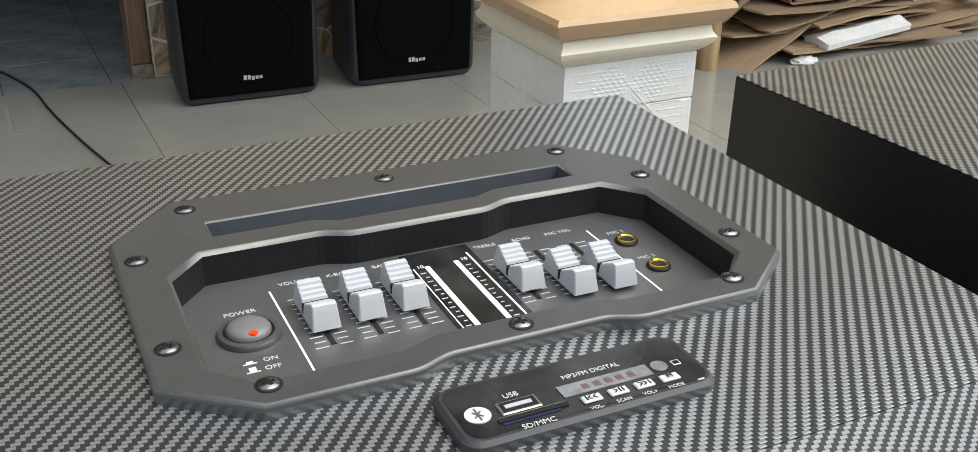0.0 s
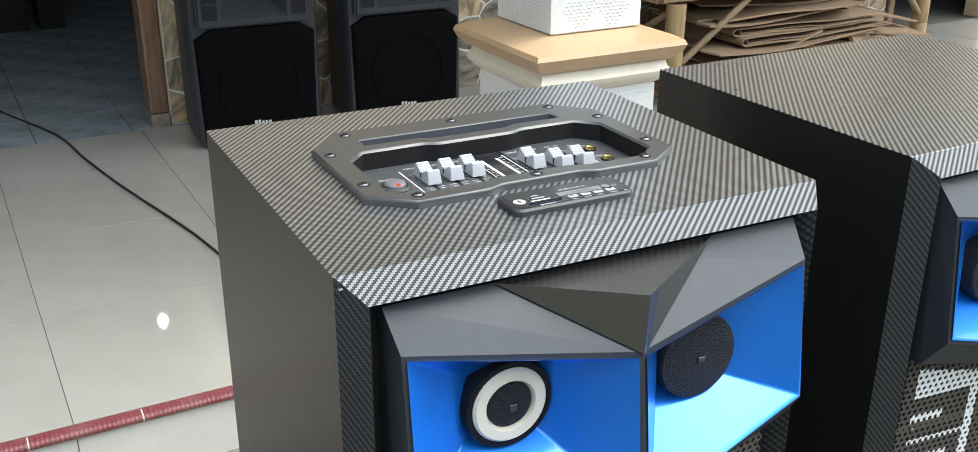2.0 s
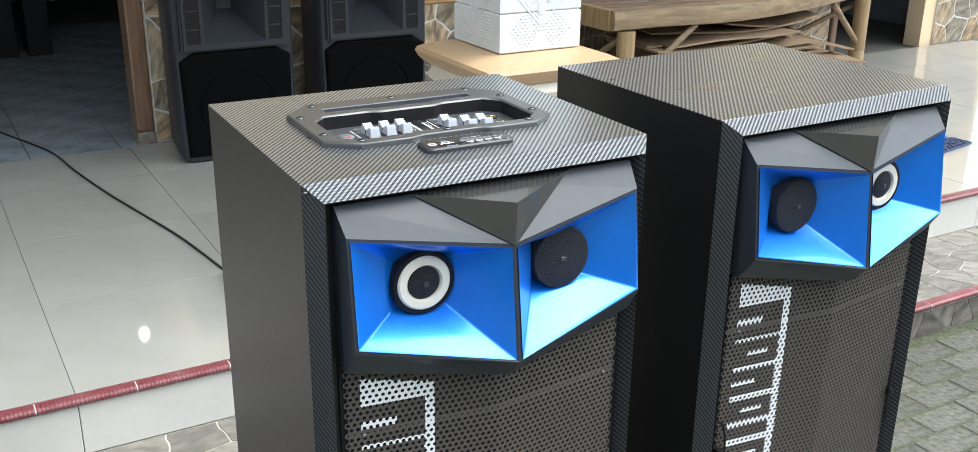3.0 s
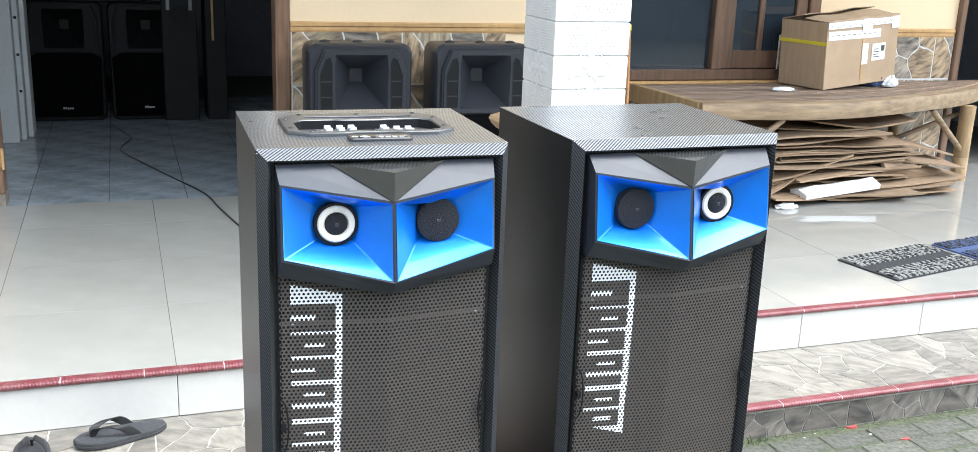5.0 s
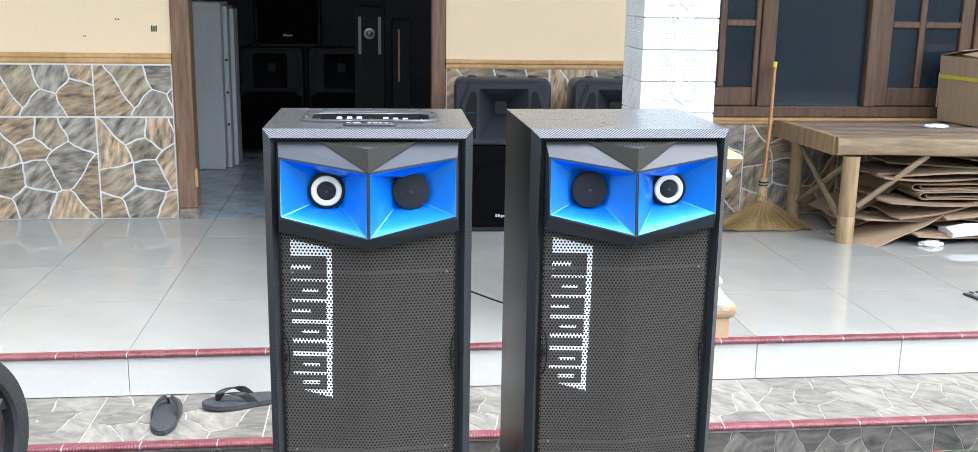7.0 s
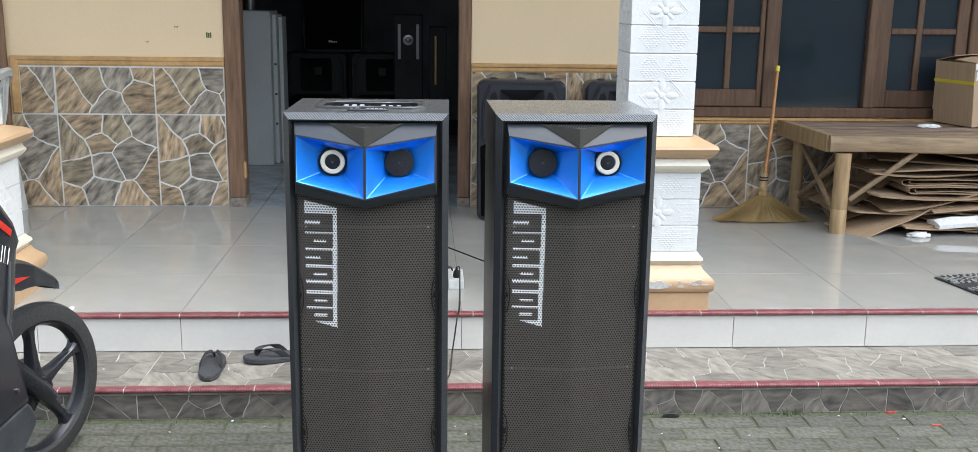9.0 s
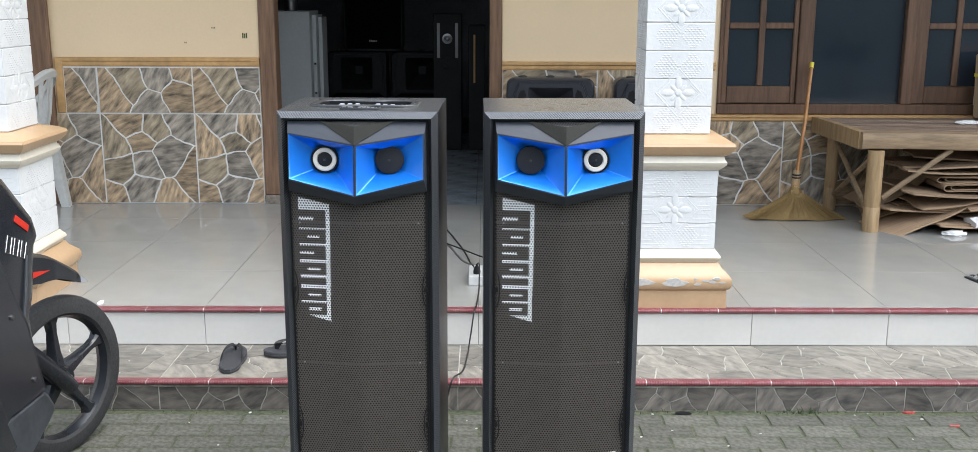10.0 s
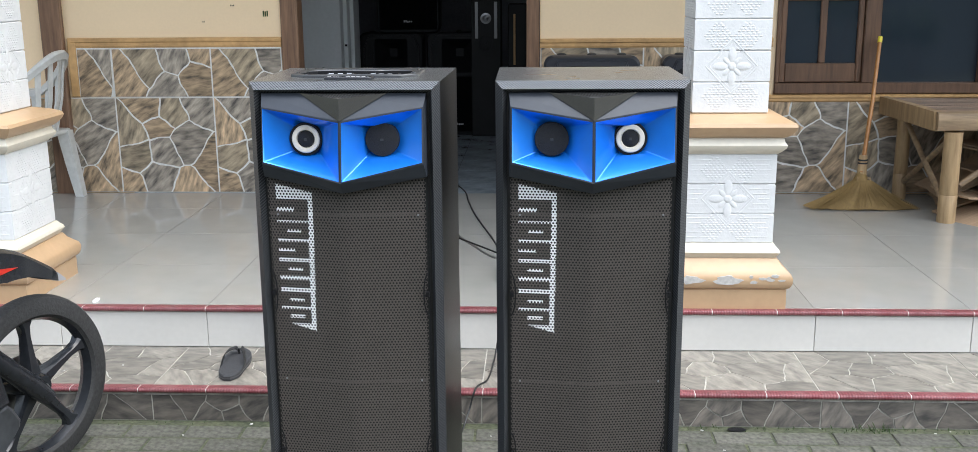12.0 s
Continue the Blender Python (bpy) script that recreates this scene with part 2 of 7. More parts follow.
WALL_PAINT = material("cream_wall_paint", (0.84, 0.645, 0.415), 0.75, grain=0.015, grain_size=60, stain=0.05, stain_size=1.2, bump=0.08, bump_size=25)
TRIM_WOOD = material("ochre_painted_trim", (0.60, 0.36, 0.15), 0.5, grain=0.1, grain_size=30, stain=0.25, stain_size=6, bump=0.1)
WHITE_PAINT = material("white_masonry_paint", (0.74, 0.74, 0.73), 0.65, grain=0.03, grain_size=50, stain=0.06, stain_size=5, bump=0.25, bump_size=90)
TAN_PAINT = material("tan_gloss_paint", (0.55, 0.37, 0.215), 0.35, grain=0.04, stain=0.1, stain_size=5, bump=0.12, bump_size=30)
CREAM_PAINT = material("pale_cream_paint", (0.74, 0.68, 0.56), 0.45, grain=0.03, stain=0.06, stain_size=6)
PEEL = material("bare_plaster", (0.27, 0.225, 0.18), 0.85, grain=0.25, grain_size=60, stain=0.4, stain_size=12)
STICK = streaked("orange_bamboo_stick", (0.42, 0.20, 0.06), (0.26, 0.11, 0.03), 0.4, (9, 9, 1.2), 0.1, 0, 0.2, 4.0)
DOOR_WOOD = streaked("brown_door_wood", (0.26, 0.150, 0.090), (0.115, 0.066, 0.042), 0.35, (16, 16, 1.2), 0.12, 0, 0.15, 3.0)
WINDOW_WOOD = streaked("dark_window_wood", (0.185, 0.102, 0.060), (0.082, 0.047, 0.030), 0.4, (16, 16, 1.2), 0.12, 0, 0.15, 3.0)
GLASS = material("window_glass", (0.020, 0.029, 0.040), 0.03, spec=1.0)
BAMBOO = streaked("bamboo_log", (0.33, 0.232, 0.136), (0.14, 0.095, 0.056), 0.5, (1.2, 9, 9), 0.12, 0, 0.4, 4.0)
BAMBOO_DARK = streaked("aged_bamboo_slat", (0.28, 0.19, 0.13), (0.12, 0.08, 0.055), 0.55, (1.5, 12, 12), 0.3, 0, 0.4, 4.0)
BAMBOO_UP = streaked("bamboo_post", (0.45, 0.31, 0.16), (0.25, 0.16, 0.08), 0.5, (9, 9, 1.2), 0.12, 0, 0.3, 4.0)
CHIP = material("bare_white_plaster", (0.50, 0.48, 0.45), 0.85, grain=0.15, grain_size=80)
CARTON = streaked("new_corrugated_carton", (0.47, 0.335, 0.215), (0.38, 0.265, 0.165), 0.8, (1, 14, 1), 0.05, 0, 0.15, 4.0)
CARDBOARD = streaked("corrugated_cardboard", (0.36, 0.247, 0.153), (0.25, 0.17, 0.105), 0.85, (1, 20, 1), 0.16, 0, 0.2, 5.0)
PAPER = material("white_paper", (0.75, 0.75, 0.74), 0.7, grain=0.06)
YELLOW = material("yellow_strap", (0.70, 0.58, 0.04), 0.45)
STRAW = streaked("broom_straw", (0.33, 0.215, 0.075), (0.14, 0.085, 0.028), 0.8, (30, 30, 2), 0.1, 0, 0.5, 8.0)
RUBBER = material("black_rubber", (0.020, 0.020, 0.021), 0.6, grain=0.2, grain_size=60, bump=0.3, bump_size=300)
SOLE = material("charcoal_foam", (0.045, 0.046, 0.050), 0.75, grain=0.2, grain_size=120, bump=0.3, bump_size=600)
CABLE = material("black_cable", (0.012, 0.012, 0.012), 0.45)
MAT_DARK = material("black_rag_weave", (0.025, 0.025, 0.027), 0.95, grain=0.4, grain_size=200, bump=1.0, bump_size=260)
MAT_LIGHT = material("grey_rag_weave", (0.27, 0.27, 0.255), 0.95, grain=0.4, grain_size=160, bump=1.0, bump_size=260)
MAT_BLUE = material("blue_rag_weave", (0.05, 0.08, 0.18), 0.95, grain=0.5, grain_size=150, bump=1.0, bump_size=260)
BIKE_BLACK = material("motorcycle_black_plastic", (0.018, 0.020, 0.024), 0.24, grain=0.15, grain_size=40)
BIKE_GREY = material("scuffed_grey_plastic", (0.05, 0.055, 0.062), 0.45, grain=0.3, grain_size=30, stain=0.3, stain_size=9)
TYRE = material("worn_tyre", (0.030, 0.030, 0.030), 0.75, grain=0.25, grain_size=90, bump=0.5, bump_size=140)
RED_PAINT = material("faded_red_paint", (0.36, 0.06, 0.05), 0.7, grain=0.3, grain_size=80)
RED_DECAL = material("red_decal", (0.60, 0.03, 0.015), 0.35)
CHAIR_WHITE = material("worn_white_chair_plastic", (0.62, 0.62, 0.60), 0.45, grain=0.06, stain=0.15, stain_size=7)
CABINET_WHITE = material("off_white_laminate", (0.60, 0.62, 0.62), 0.45, grain=0.03, stain=0.06)
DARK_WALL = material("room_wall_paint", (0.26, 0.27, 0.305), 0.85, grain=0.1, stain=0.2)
CEILING = material("toned_ceiling_board", (0.50, 0.50, 0.48), 0.8, grain=0.04)
SCREEN_WALL = material("horizon_screen_grey", (0.24, 0.25, 0.235), 0.9, grain=0.1, grain_size=20, stain=0.4, stain_size=1.2)
BULB_LIT = material("lit_bulb_glass", (0.9, 0.9, 0.88), 0.3)
BULB_LIT.node_tree.nodes["Principled BSDF"].inputs["Emission Color"].default_value = (1.0, 0.97, 0.92, 1)
BULB_LIT.node_tree.nodes["Principled BSDF"].inputs["Emission Strength"].default_value = 14.0
LEAF = material("shrub_leaf", (0.050, 0.095, 0.028), 0.5, grain=0.3, grain_size=6)
MOSS = material("weed_green", (0.050, 0.085, 0.024), 0.8, grain=0.3)

# ---- mesh helpers ----
def thing(name, label, category, m=None, group="", kind=""):
    ob = new(name)
    ob.empty_display_size = 0.1
    if m is not None:
        ob.matrix_world = m
    return tagged(ob, label, category, group, kind)


def mesh_of(name, bm, mat, smooth=False):
    bmesh.ops.recalc_face_normals(bm, faces=bm.faces)
    me = bpy.data.meshes.new(name)
    bm.to_mesh(me)
    bm.free()
    me.materials.append(mat)
    if smooth:
        me.shade_smooth()
        me.set_sharp_from_angle(angle=radians(38))
    return me


def part(name, bm, mat, parent=None, label="", smooth=False, at=None):
    ob = new(name, mesh_of(name, bm, mat, smooth))
    if parent is not None:
        ob.parent = parent
    if at is not None:
        ob.matrix_local = at
    if label:
        ob["label"] = label
    return ob


def piece(name, me, parent, at):
    ob = new(name, me)
    ob.parent = parent
    ob.matrix_local = at
    return ob


def box(bm, x0, x1, y0, y1, z0, z1, bevel=0.0, seg=1):
    vs = [bm.verts.new(p) for p in ((x0, y0, z0), (x1, y0, z0), (x1, y1, z0), (x0, y1, z0), (x0, y0, z1), (x1, y0, z1), (x1, y1, z1), (x0, y1, z1))]
    fs = [bm.faces.new([vs[i] for i in f]) for f in ((0, 3, 2, 1), (4, 5, 6, 7), (0, 1, 5, 4), (1, 2, 6, 5), (2, 3, 7, 6), (3, 0, 4, 7))]
    if bevel:
        es = list({e for f in fs for e in f.edges})
        bmesh.ops.bevel(bm, geom=es, offset=bevel, segments=seg, affect='EDGES', profile=0.5)
    return bm


def boxed(x0, x1, y0, y1, z0, z1, bevel=0.0, seg=1):
    return box(bmesh.new(), x0, x1, y0, y1, z0, z1, bevel, seg)


def rings(bm, loops, close=True, cap=True):
    """Skin a row of vertex loops."""
    made = [[bm.verts.new(p) for p in lp] for lp in loops]
    n = len(made[0])
    for a, b in zip(made, made[1:]):
        for i in range(n if close else n - 1):
            j = (i + 1) % n
            bm.faces.new((a[i], a[j], b[j], b[i]))
    if cap:
        bm.faces.new(list(reversed(made[0])))
        bm.faces.new(made[-1])
    return bm


def tube(bm, pts, r, n=8, cap=True):
    """A round bar along points; r may be a number or one for each point."""
    pts = [Vector(p) for p in pts]
    rs = r if isinstance(r, (list, tuple)) else [r] * len(pts)
    loops, side = [], None
    for i, p in enumerate(pts):
        d = (pts[min(i + 1, len(pts) - 1)] - pts[max(i - 1, 0)]).normalized()
        if side is None:
            side = d.orthogonal().normalized()
        side = (side - d * side.dot(d)).normalized()
        up = d.cross(side)
        loops.append([p + (side * math.cos(a) + up * math.sin(a)) * rs[i] for a in (2 * math.pi * k / n for k in range(n))])
    return rings(bm, loops, True, cap)


def lathe(bm, profile, n=32, axis='z', at=(0, 0, 0)):
    """Turn (radius, height) pairs round an axis."""
    o = Vector(at)
    loops = []
    for r, h in profile:
        lp = []
        for k in range(n):
            a = 2 * math.pi * k / n
            c, s = r * math.cos(a), r * math.sin(a)
            lp.append(o + Vector({'z': (c, s, h), 'y': (c, h, -s), 'x': (h, c, s)}[axis]))
        loops.append(lp)
    return rings(bm, loops, True, True)


def prism(bm, poly, z0, z1, inset=0.0, lip=0.0):
    """A flat polygon made solid; the top edge may be drawn in by inset over the height lip."""
    c = Vector((sum(p[0] for p in poly) / len(poly), sum(p[1] for p in poly) / len(poly)))
    lo = [(p[0], p[1], z0) for p in poly]
    if not inset:
        return rings(bm, [lo, [(p[0], p[1], z1) for p in poly]])
    mid = [(p[0], p[1], z1 - lip) for p in poly]
    top = []
    for p in poly:
        v = Vector((p[0], p[1])) - c
        v -= v.normalized() * inset * 1.3
        top.append((c.x + v.x, c.y + v.y, z1))
    return rings(bm, [lo, mid, top])


def smooth_path(pts, n=6):
    """A rounded way through points."""
    pts = [Vector(p) for p in pts]
    out = []
    for i in range(len(pts) - 1):
        p0, p1, p2, p3 = pts[max(i - 1, 0)], pts[i], pts[i + 1], pts[min(i + 2, len(pts) - 1)]
        for k in range(n):
            t = k / n
            out.append(0.5 * ((2 * p1) + (p2 - p0) * t + (2 * p0 - 5 * p1 + 4 * p2 - p3) * t * t + (3 * p1 - p0 - 3 * p2 + p3) * t ** 3))
    return out + [pts[-1]]


def quad(bm, *pts):
    return bm.faces.new([bm.verts.new(p) for p in pts])


def lettering(text, size, mat, parent, at, name="lettering"):
    cu = bpy.data.curves.new("text", 'FONT')
    cu.body, cu.size, cu.align_x, cu.align_y, cu.extrude = text, size, 'CENTER', 'CENTER', 0.00015
    tmp = bpy.data.objects.new("text", cu)
    scene.collection.objects.link(tmp)
    bpy.context.view_layer.update()
    me = bpy.data.meshes.new_from_object(tmp.evaluated_get(bpy.context.evaluated_depsgraph_get()))
    bpy.data.objects.remove(tmp)
    bpy.data.curves.remove(cu)
    me.materials.clear()
    me.materials.append(mat)
    return piece(name, me, parent, at)


def voronoi(seeds, w, h):
    """Cells of the seeds inside a w x h rectangle, as polygons."""
    cells = []
    for i, s in enumerate(seeds):
        poly = [(0, 0), (w, 0), (w, h), (0, h)]
        for j, q in enumerate(seeds):
            if i == j or not poly:
                continue
            mx, my, nx, ny = (s[0] + q[0]) / 2, (s[1] + q[1]) / 2, q[0] - s[0], q[1] - s[1]
            out = []
            for a, b in zip(poly, poly[1:] + poly[:1]):
                da, db = (a[0] - mx) * nx + (a[1] - my) * ny, (b[0] - mx) * nx + (b[1] - my) * ny
                if da <= 0:
                    out.append(a)
                if (da < 0 < db) or (db < 0 < da):
                    k = da / (da - db)
                    out.append((a[0] + (b[0] - a[0]) * k, a[1] + (b[1] - a[1]) * k))
            poly = out
        cells.append(poly)
    return cells


def shrink(poly, d):
    """Draw a convex polygon in by d on every side."""
    area = sum(a[0] * b[1] - b[0] * a[1] for a, b in zip(poly, poly[1:] + poly[:1]))
    if area < 0:
        poly = poly[::-1]
    out = poly
    for a, b in zip(poly, poly[1:] + poly[:1]):
        ex, ey = b[0] - a[0], b[1] - a[1]
        ln = math.hypot(ex, ey)
        if ln < 1e-6:
            continue
        nx, ny = -ey / ln, ex / ln
        px, py = a[0] + nx * d, a[1] + ny * d
        res = []
        for p, q in zip(out, out[1:] + out[:1]):
            dp, dq = (p[0] - px) * nx + (p[1] - py) * ny, (q[0] - px) * nx + (q[1] - py) * ny
            if dp >= 0:
                res.append(p)
            if (dp > 0 > dq) or (dq > 0 > dp):
                k = dp / (dp - dq)
                res.append((p[0] + (q[0] - p[0]) * k, p[1] + (q[1] - p[1]) * k))
        out = res
    return out

# ---- the setting: yard, two steps, porch, front wall, doorway, window, columns ----
PORCH = 0.300          # porch floor
TREAD = 0.129          # lower step
EDGE_Y, STEP_Y = 1.648, 1.205
TILE = 0.6145
TILE_X0 = -0.913       # a joint of the porch tiles
WALL_Y = 4.016

ground = tagged(part("ground", boxed(-120, 120, -120, 160, -0.3, -0.0042), PAVER_BED), "mossy sand bed and open yard ground", "ground", kind="structure")
porch = tagged(part("floor", boxed(-7, 6.85, EDGE_Y + 0.029, WALL_Y - 0.03, -0.2, PORCH - 0.0016), DARK_GROUT), "porch slab under glossy cream floor tiles", "floor", kind="structure")
step = tagged(part("step", boxed(-7, 6.85, STEP_Y + 0.012, EDGE_Y + 0.014, -0.2, TREAD - 0.008), GROUT), "low stone-clad step with white grout", "step", kind="structure")
# Unseen wall, added to hold low sky light off the front faces.
tagged(part("wall_yard", boxed(-14, 14, -8.2, -8.0, -0.2, 3.6), SCREEN_WALL), "unseen wall added across the yard to darken the horizon", "wall", kind="structure")
room_floor = tagged(part("room_floor", boxed(-3.5, 6.6, WALL_Y - 0.03, 9.0, -0.2, PORCH - 0.012), DARK_GROUT), "room floor slab under blue-grey marbled tiles", "floor", kind="structure")

# front wall with a doorway and a wide window; holes go through
DOOR = (-1.125, 0.452)
WIN = (1.86, 3.83, 0.905)
TOP = 4.1


def wall_mesh():
    bm = bmesh.new()
    y0, y1 = WALL_Y, WALL_Y + 0.14
    box(bm, -7, DOOR[0], y0, y1, PORCH - 0.02, TOP)
    box(bm, DOOR[1], WIN[0], y0, y1, PORCH - 0.02, TOP)
    box(bm, WIN[1], 4.955, y0, y1, PORCH - 0.02, TOP)
    box(bm, 5.90, 6.7, y0, y1, PORCH - 0.02, TOP)
    box(bm, 4.955, 5.90, y0, y1, 2.45, TOP)
    box(bm, WIN[0], WIN[1], y0, y1, PORCH - 0.02, WIN[2])
    box(bm, DOOR[0], DOOR[1], y0, y1, 2.45, TOP)
    box(bm, WIN[0], WIN[1], y0, y1, 2.35, TOP)
    return bm


front_wall = tagged(part("wall_front", wall_mesh(), WALL_PAINT), "cream painted front wall with stone tile dado", "wall", kind="structure")
# Unseen roof: its reach, height and tone are set to shape the light.
tagged(part("ceiling", boxed(-7, 6.7, 2.07, WALL_Y + 0.15, TOP, TOP + 0.12), CEILING), "unseen porch ceiling, reach and tone set for the light", "ceiling", kind="structure")
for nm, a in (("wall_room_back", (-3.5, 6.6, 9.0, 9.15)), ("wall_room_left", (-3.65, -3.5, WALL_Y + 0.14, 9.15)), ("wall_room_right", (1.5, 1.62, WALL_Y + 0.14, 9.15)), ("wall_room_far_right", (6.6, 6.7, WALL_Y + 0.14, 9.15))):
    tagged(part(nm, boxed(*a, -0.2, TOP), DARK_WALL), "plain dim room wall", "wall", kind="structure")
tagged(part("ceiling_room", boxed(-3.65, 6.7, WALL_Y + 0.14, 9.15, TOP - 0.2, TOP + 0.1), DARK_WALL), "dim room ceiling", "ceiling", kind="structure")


def trim_bar(name, x0, x1, z0, z1, y=WALL_Y, mat=TRIM_WOOD, deep=0.022, label="ochre painted dado rail"):
    bm = bmesh.new()
    h = z1 - z0
    prof = [(0.0, 0), (deep * 0.5, 0), (deep * 0.7, h * 0.18), (deep * 0.7, h * 0.5), (deep, h * 0.62), (deep, h * 0.9), (deep * 0.6, h), (0, h)]
    rings(bm, [[(x, y - 0.001 - p, z0 + q) for p, q in prof] for x in (x0, x1)])
    return tagged(part(name, bm, mat), label, "trim", kind="structure")


trim_bar("trim", -2.43, DOOR[0], 1.206, 1.266)
trim_bar("trim", DOOR[1], WIN[0] - 0.02, 1.190, 1.246)
trim_bar("trim", WIN[0] - 0.05, WIN[1] + 0.02, 0.862, 0.905, deep=0.03, label="ochre painted window sill rail")
trim_bar("trim", WIN[1], 4.93, 1.180, 1.236)
tagged(part("trim", boxed(-2.455, -2.405, WALL_Y - 0.02, WALL_Y - 0.001, 0.905, 1.266, 0.004), TRIM_WOOD), "upright ochre trim at the dado's end", "trim", kind="structure")

# door frame, leaf and threshold
door = thing("door_1", "open doorway with worn brown wooden frame", "door", kind="structure")
for x0, x1 in ((DOOR[0] + 0.004, DOOR[0] + 0.108), (DOOR[1] - 0.082, DOOR[1] - 0.004)):
    part("door_frame", boxed(x0, x1, WALL_Y - 0.02, WALL_Y + 0.13, PORCH + 0.06, 2.44, 0.006), DOOR_WOOD, door, "brown wooden jamb, paint chipped")
    part("jamb_foot", boxed(x0 - 0.003, x1 + 0.003, WALL_Y - 0.024, WALL_Y + 0.134, PORCH - 0.01, PORCH + 0.059, 0.004), PEEL, door, "grey plaster foot of the jamb")
part("door_head", boxed(DOOR[0] + 0.004, DOOR[1] - 0.004, WALL_Y - 0.02, WALL_Y + 0.13, 2.442, 2.5), DOOR_WOOD, door)
hb = boxed(DOOR[0] + 0.100, DOOR[0] + 0.118, WALL_Y - 0.024, WALL_Y + 0.0, 0.50, 0.59, 0.003)
tube(hb, [(DOOR[0] + 0.112, WALL_Y - 0.026, 0.49), (DOOR[0] + 0.112, WALL_Y - 0.026, 0.60)], 0.007)
part("hinge", hb, TRIM_WOOD, door, "dull ochre door hinge")
post = tagged(part("door_post", boxed(-2.60, -2.468, WALL_Y - 0.05, WALL_Y - 0.002, PORCH - 0.012, 2.5, 0.008), DOOR_WOOD), "dark brown wooden door post", "door frame", kind="structure")
tagged(part("door_post", boxed(4.945, 5.005, WALL_Y - 0.03, WALL_Y + 0.12, PORCH - 0.012, 2.449, 0.008), DOOR_WOOD), "brown wooden jamb of the far dark doorway", "door frame", kind="structure")

# window: outer frame, two casements with glazing bars, a fixed middle pane
window = thing("window_1", "wide brown wooden window with casements and dark panes", "window", kind="structure")
WZ0, WZ1 = WIN[2] + 0.004, 2.34


def bar(x0, x1, z0, z1, y0, y1, nm="window_frame", par=None):
    return part(nm, boxed(x0, x1, y0, y1, z0, z1, 0.005), WINDOW_WOOD, par or window)


fy0, fy1 = WALL_Y - 0.018, WALL_Y + 0.09
bar(WIN[0], WIN[1], WZ0, WZ0 + 0.065, fy0, fy1)
bar(WIN[0], WIN[1], WZ1 - 0.07, WZ1, fy0, fy1)
for xa, xb in ((1.86, 1.886), (2.374, 2.468), (3.062, 3.134), (3.745, 3.83)):
    bar(xa, xb, WZ0 + 0.066, WZ1 - 0.071, fy0, fy1)
s0, s1 = WZ0 + 0.069, WZ1 - 0.074
for xa, xb, sw, mid in ((1.888, 2.372, 0.032, 2.137), (3.136, 3.742, 0.080, 3.412)):
    sash = part("casement", boxed(xa, xa + sw, WALL_Y + 0.0, WALL_Y + 0.05, s0, s1, 0.004), WINDOW_WOOD, window, "wooden casement with glazing bars")
    pa0, pa1 = xa + sw, xb - sw
    bar(pa1, xb, s0, s1, WALL_Y, WALL_Y + 0.05, "stile", sash)
    bar(pa0 + 0.001, pa1 - 0.001, s0, s0 + 0.112, WALL_Y, WALL_Y + 0.05, "rail", sash)
    bar(pa0 + 0.001, pa1 - 0.001, s1 - 0.08, s1, WALL_Y, WALL_Y + 0.05, "rail", sash)
    bar(mid - 0.02, mid + 0.02, s0 + 0.113, s1 - 0.081, WALL_Y + 0.004, WALL_Y + 0.046, "glazing_bar", sash)
    rows_z = [s0 + 0.113, 1.478, 1.85, s1 - 0.081]
    for z in rows_z[1:3]:
        for a, b in ((pa0 + 0.001, mid - 0.0205), (mid + 0.0205, pa1 - 0.001)):
            bar(a, b, z - 0.02, z + 0.02, WALL_Y + 0.004, WALL_Y + 0.046, "glazing_bar", sash)
    for z0, z1 in zip(rows_z, rows_z[1:]):
        for a, b in ((pa0 + 0.001, mid - 0.02), (mid + 0.02, pa1 - 0.001)):
            part("pane", boxed(a, b, WALL_Y + 0.022, WALL_Y + 0.027, z0, z1), GLASS, sash)
part("pane", boxed(2.469, 3.061, WALL_Y + 0.030, WALL_Y + 0.036, WZ0 + 0.067, WZ1 - 0.072), GLASS, window, "large fixed dark pane")


# columns: plinth, torus, pedestal with relief, cap, block shaft with relief
def square_ring(bm, cx, cy, prof):
    rings(bm, [[(cx - h, cy - h, z), (cx + h, cy - h, z), (cx + h, cy + h, z), (cx - h, cy + h, z)] for h, z in prof])
    return bm


def dash(bm, x, z, a, b, d=0.0026):
    """A small lens-shaped bead of plaster on the plane y = 0."""
    rings(bm, [[(x - a * k, y, z), (x - a * 0.45 * k, y, z - b * k), (x + a * 0.45 * k, y, z - b * k), (x + a * k, y, z), (x + a * 0.45 * k, y, z + b * k), (x - a * 0.45 * k, y, z + b * k)] for k, y in ((1.0, 0.001), (0.55, -d))])


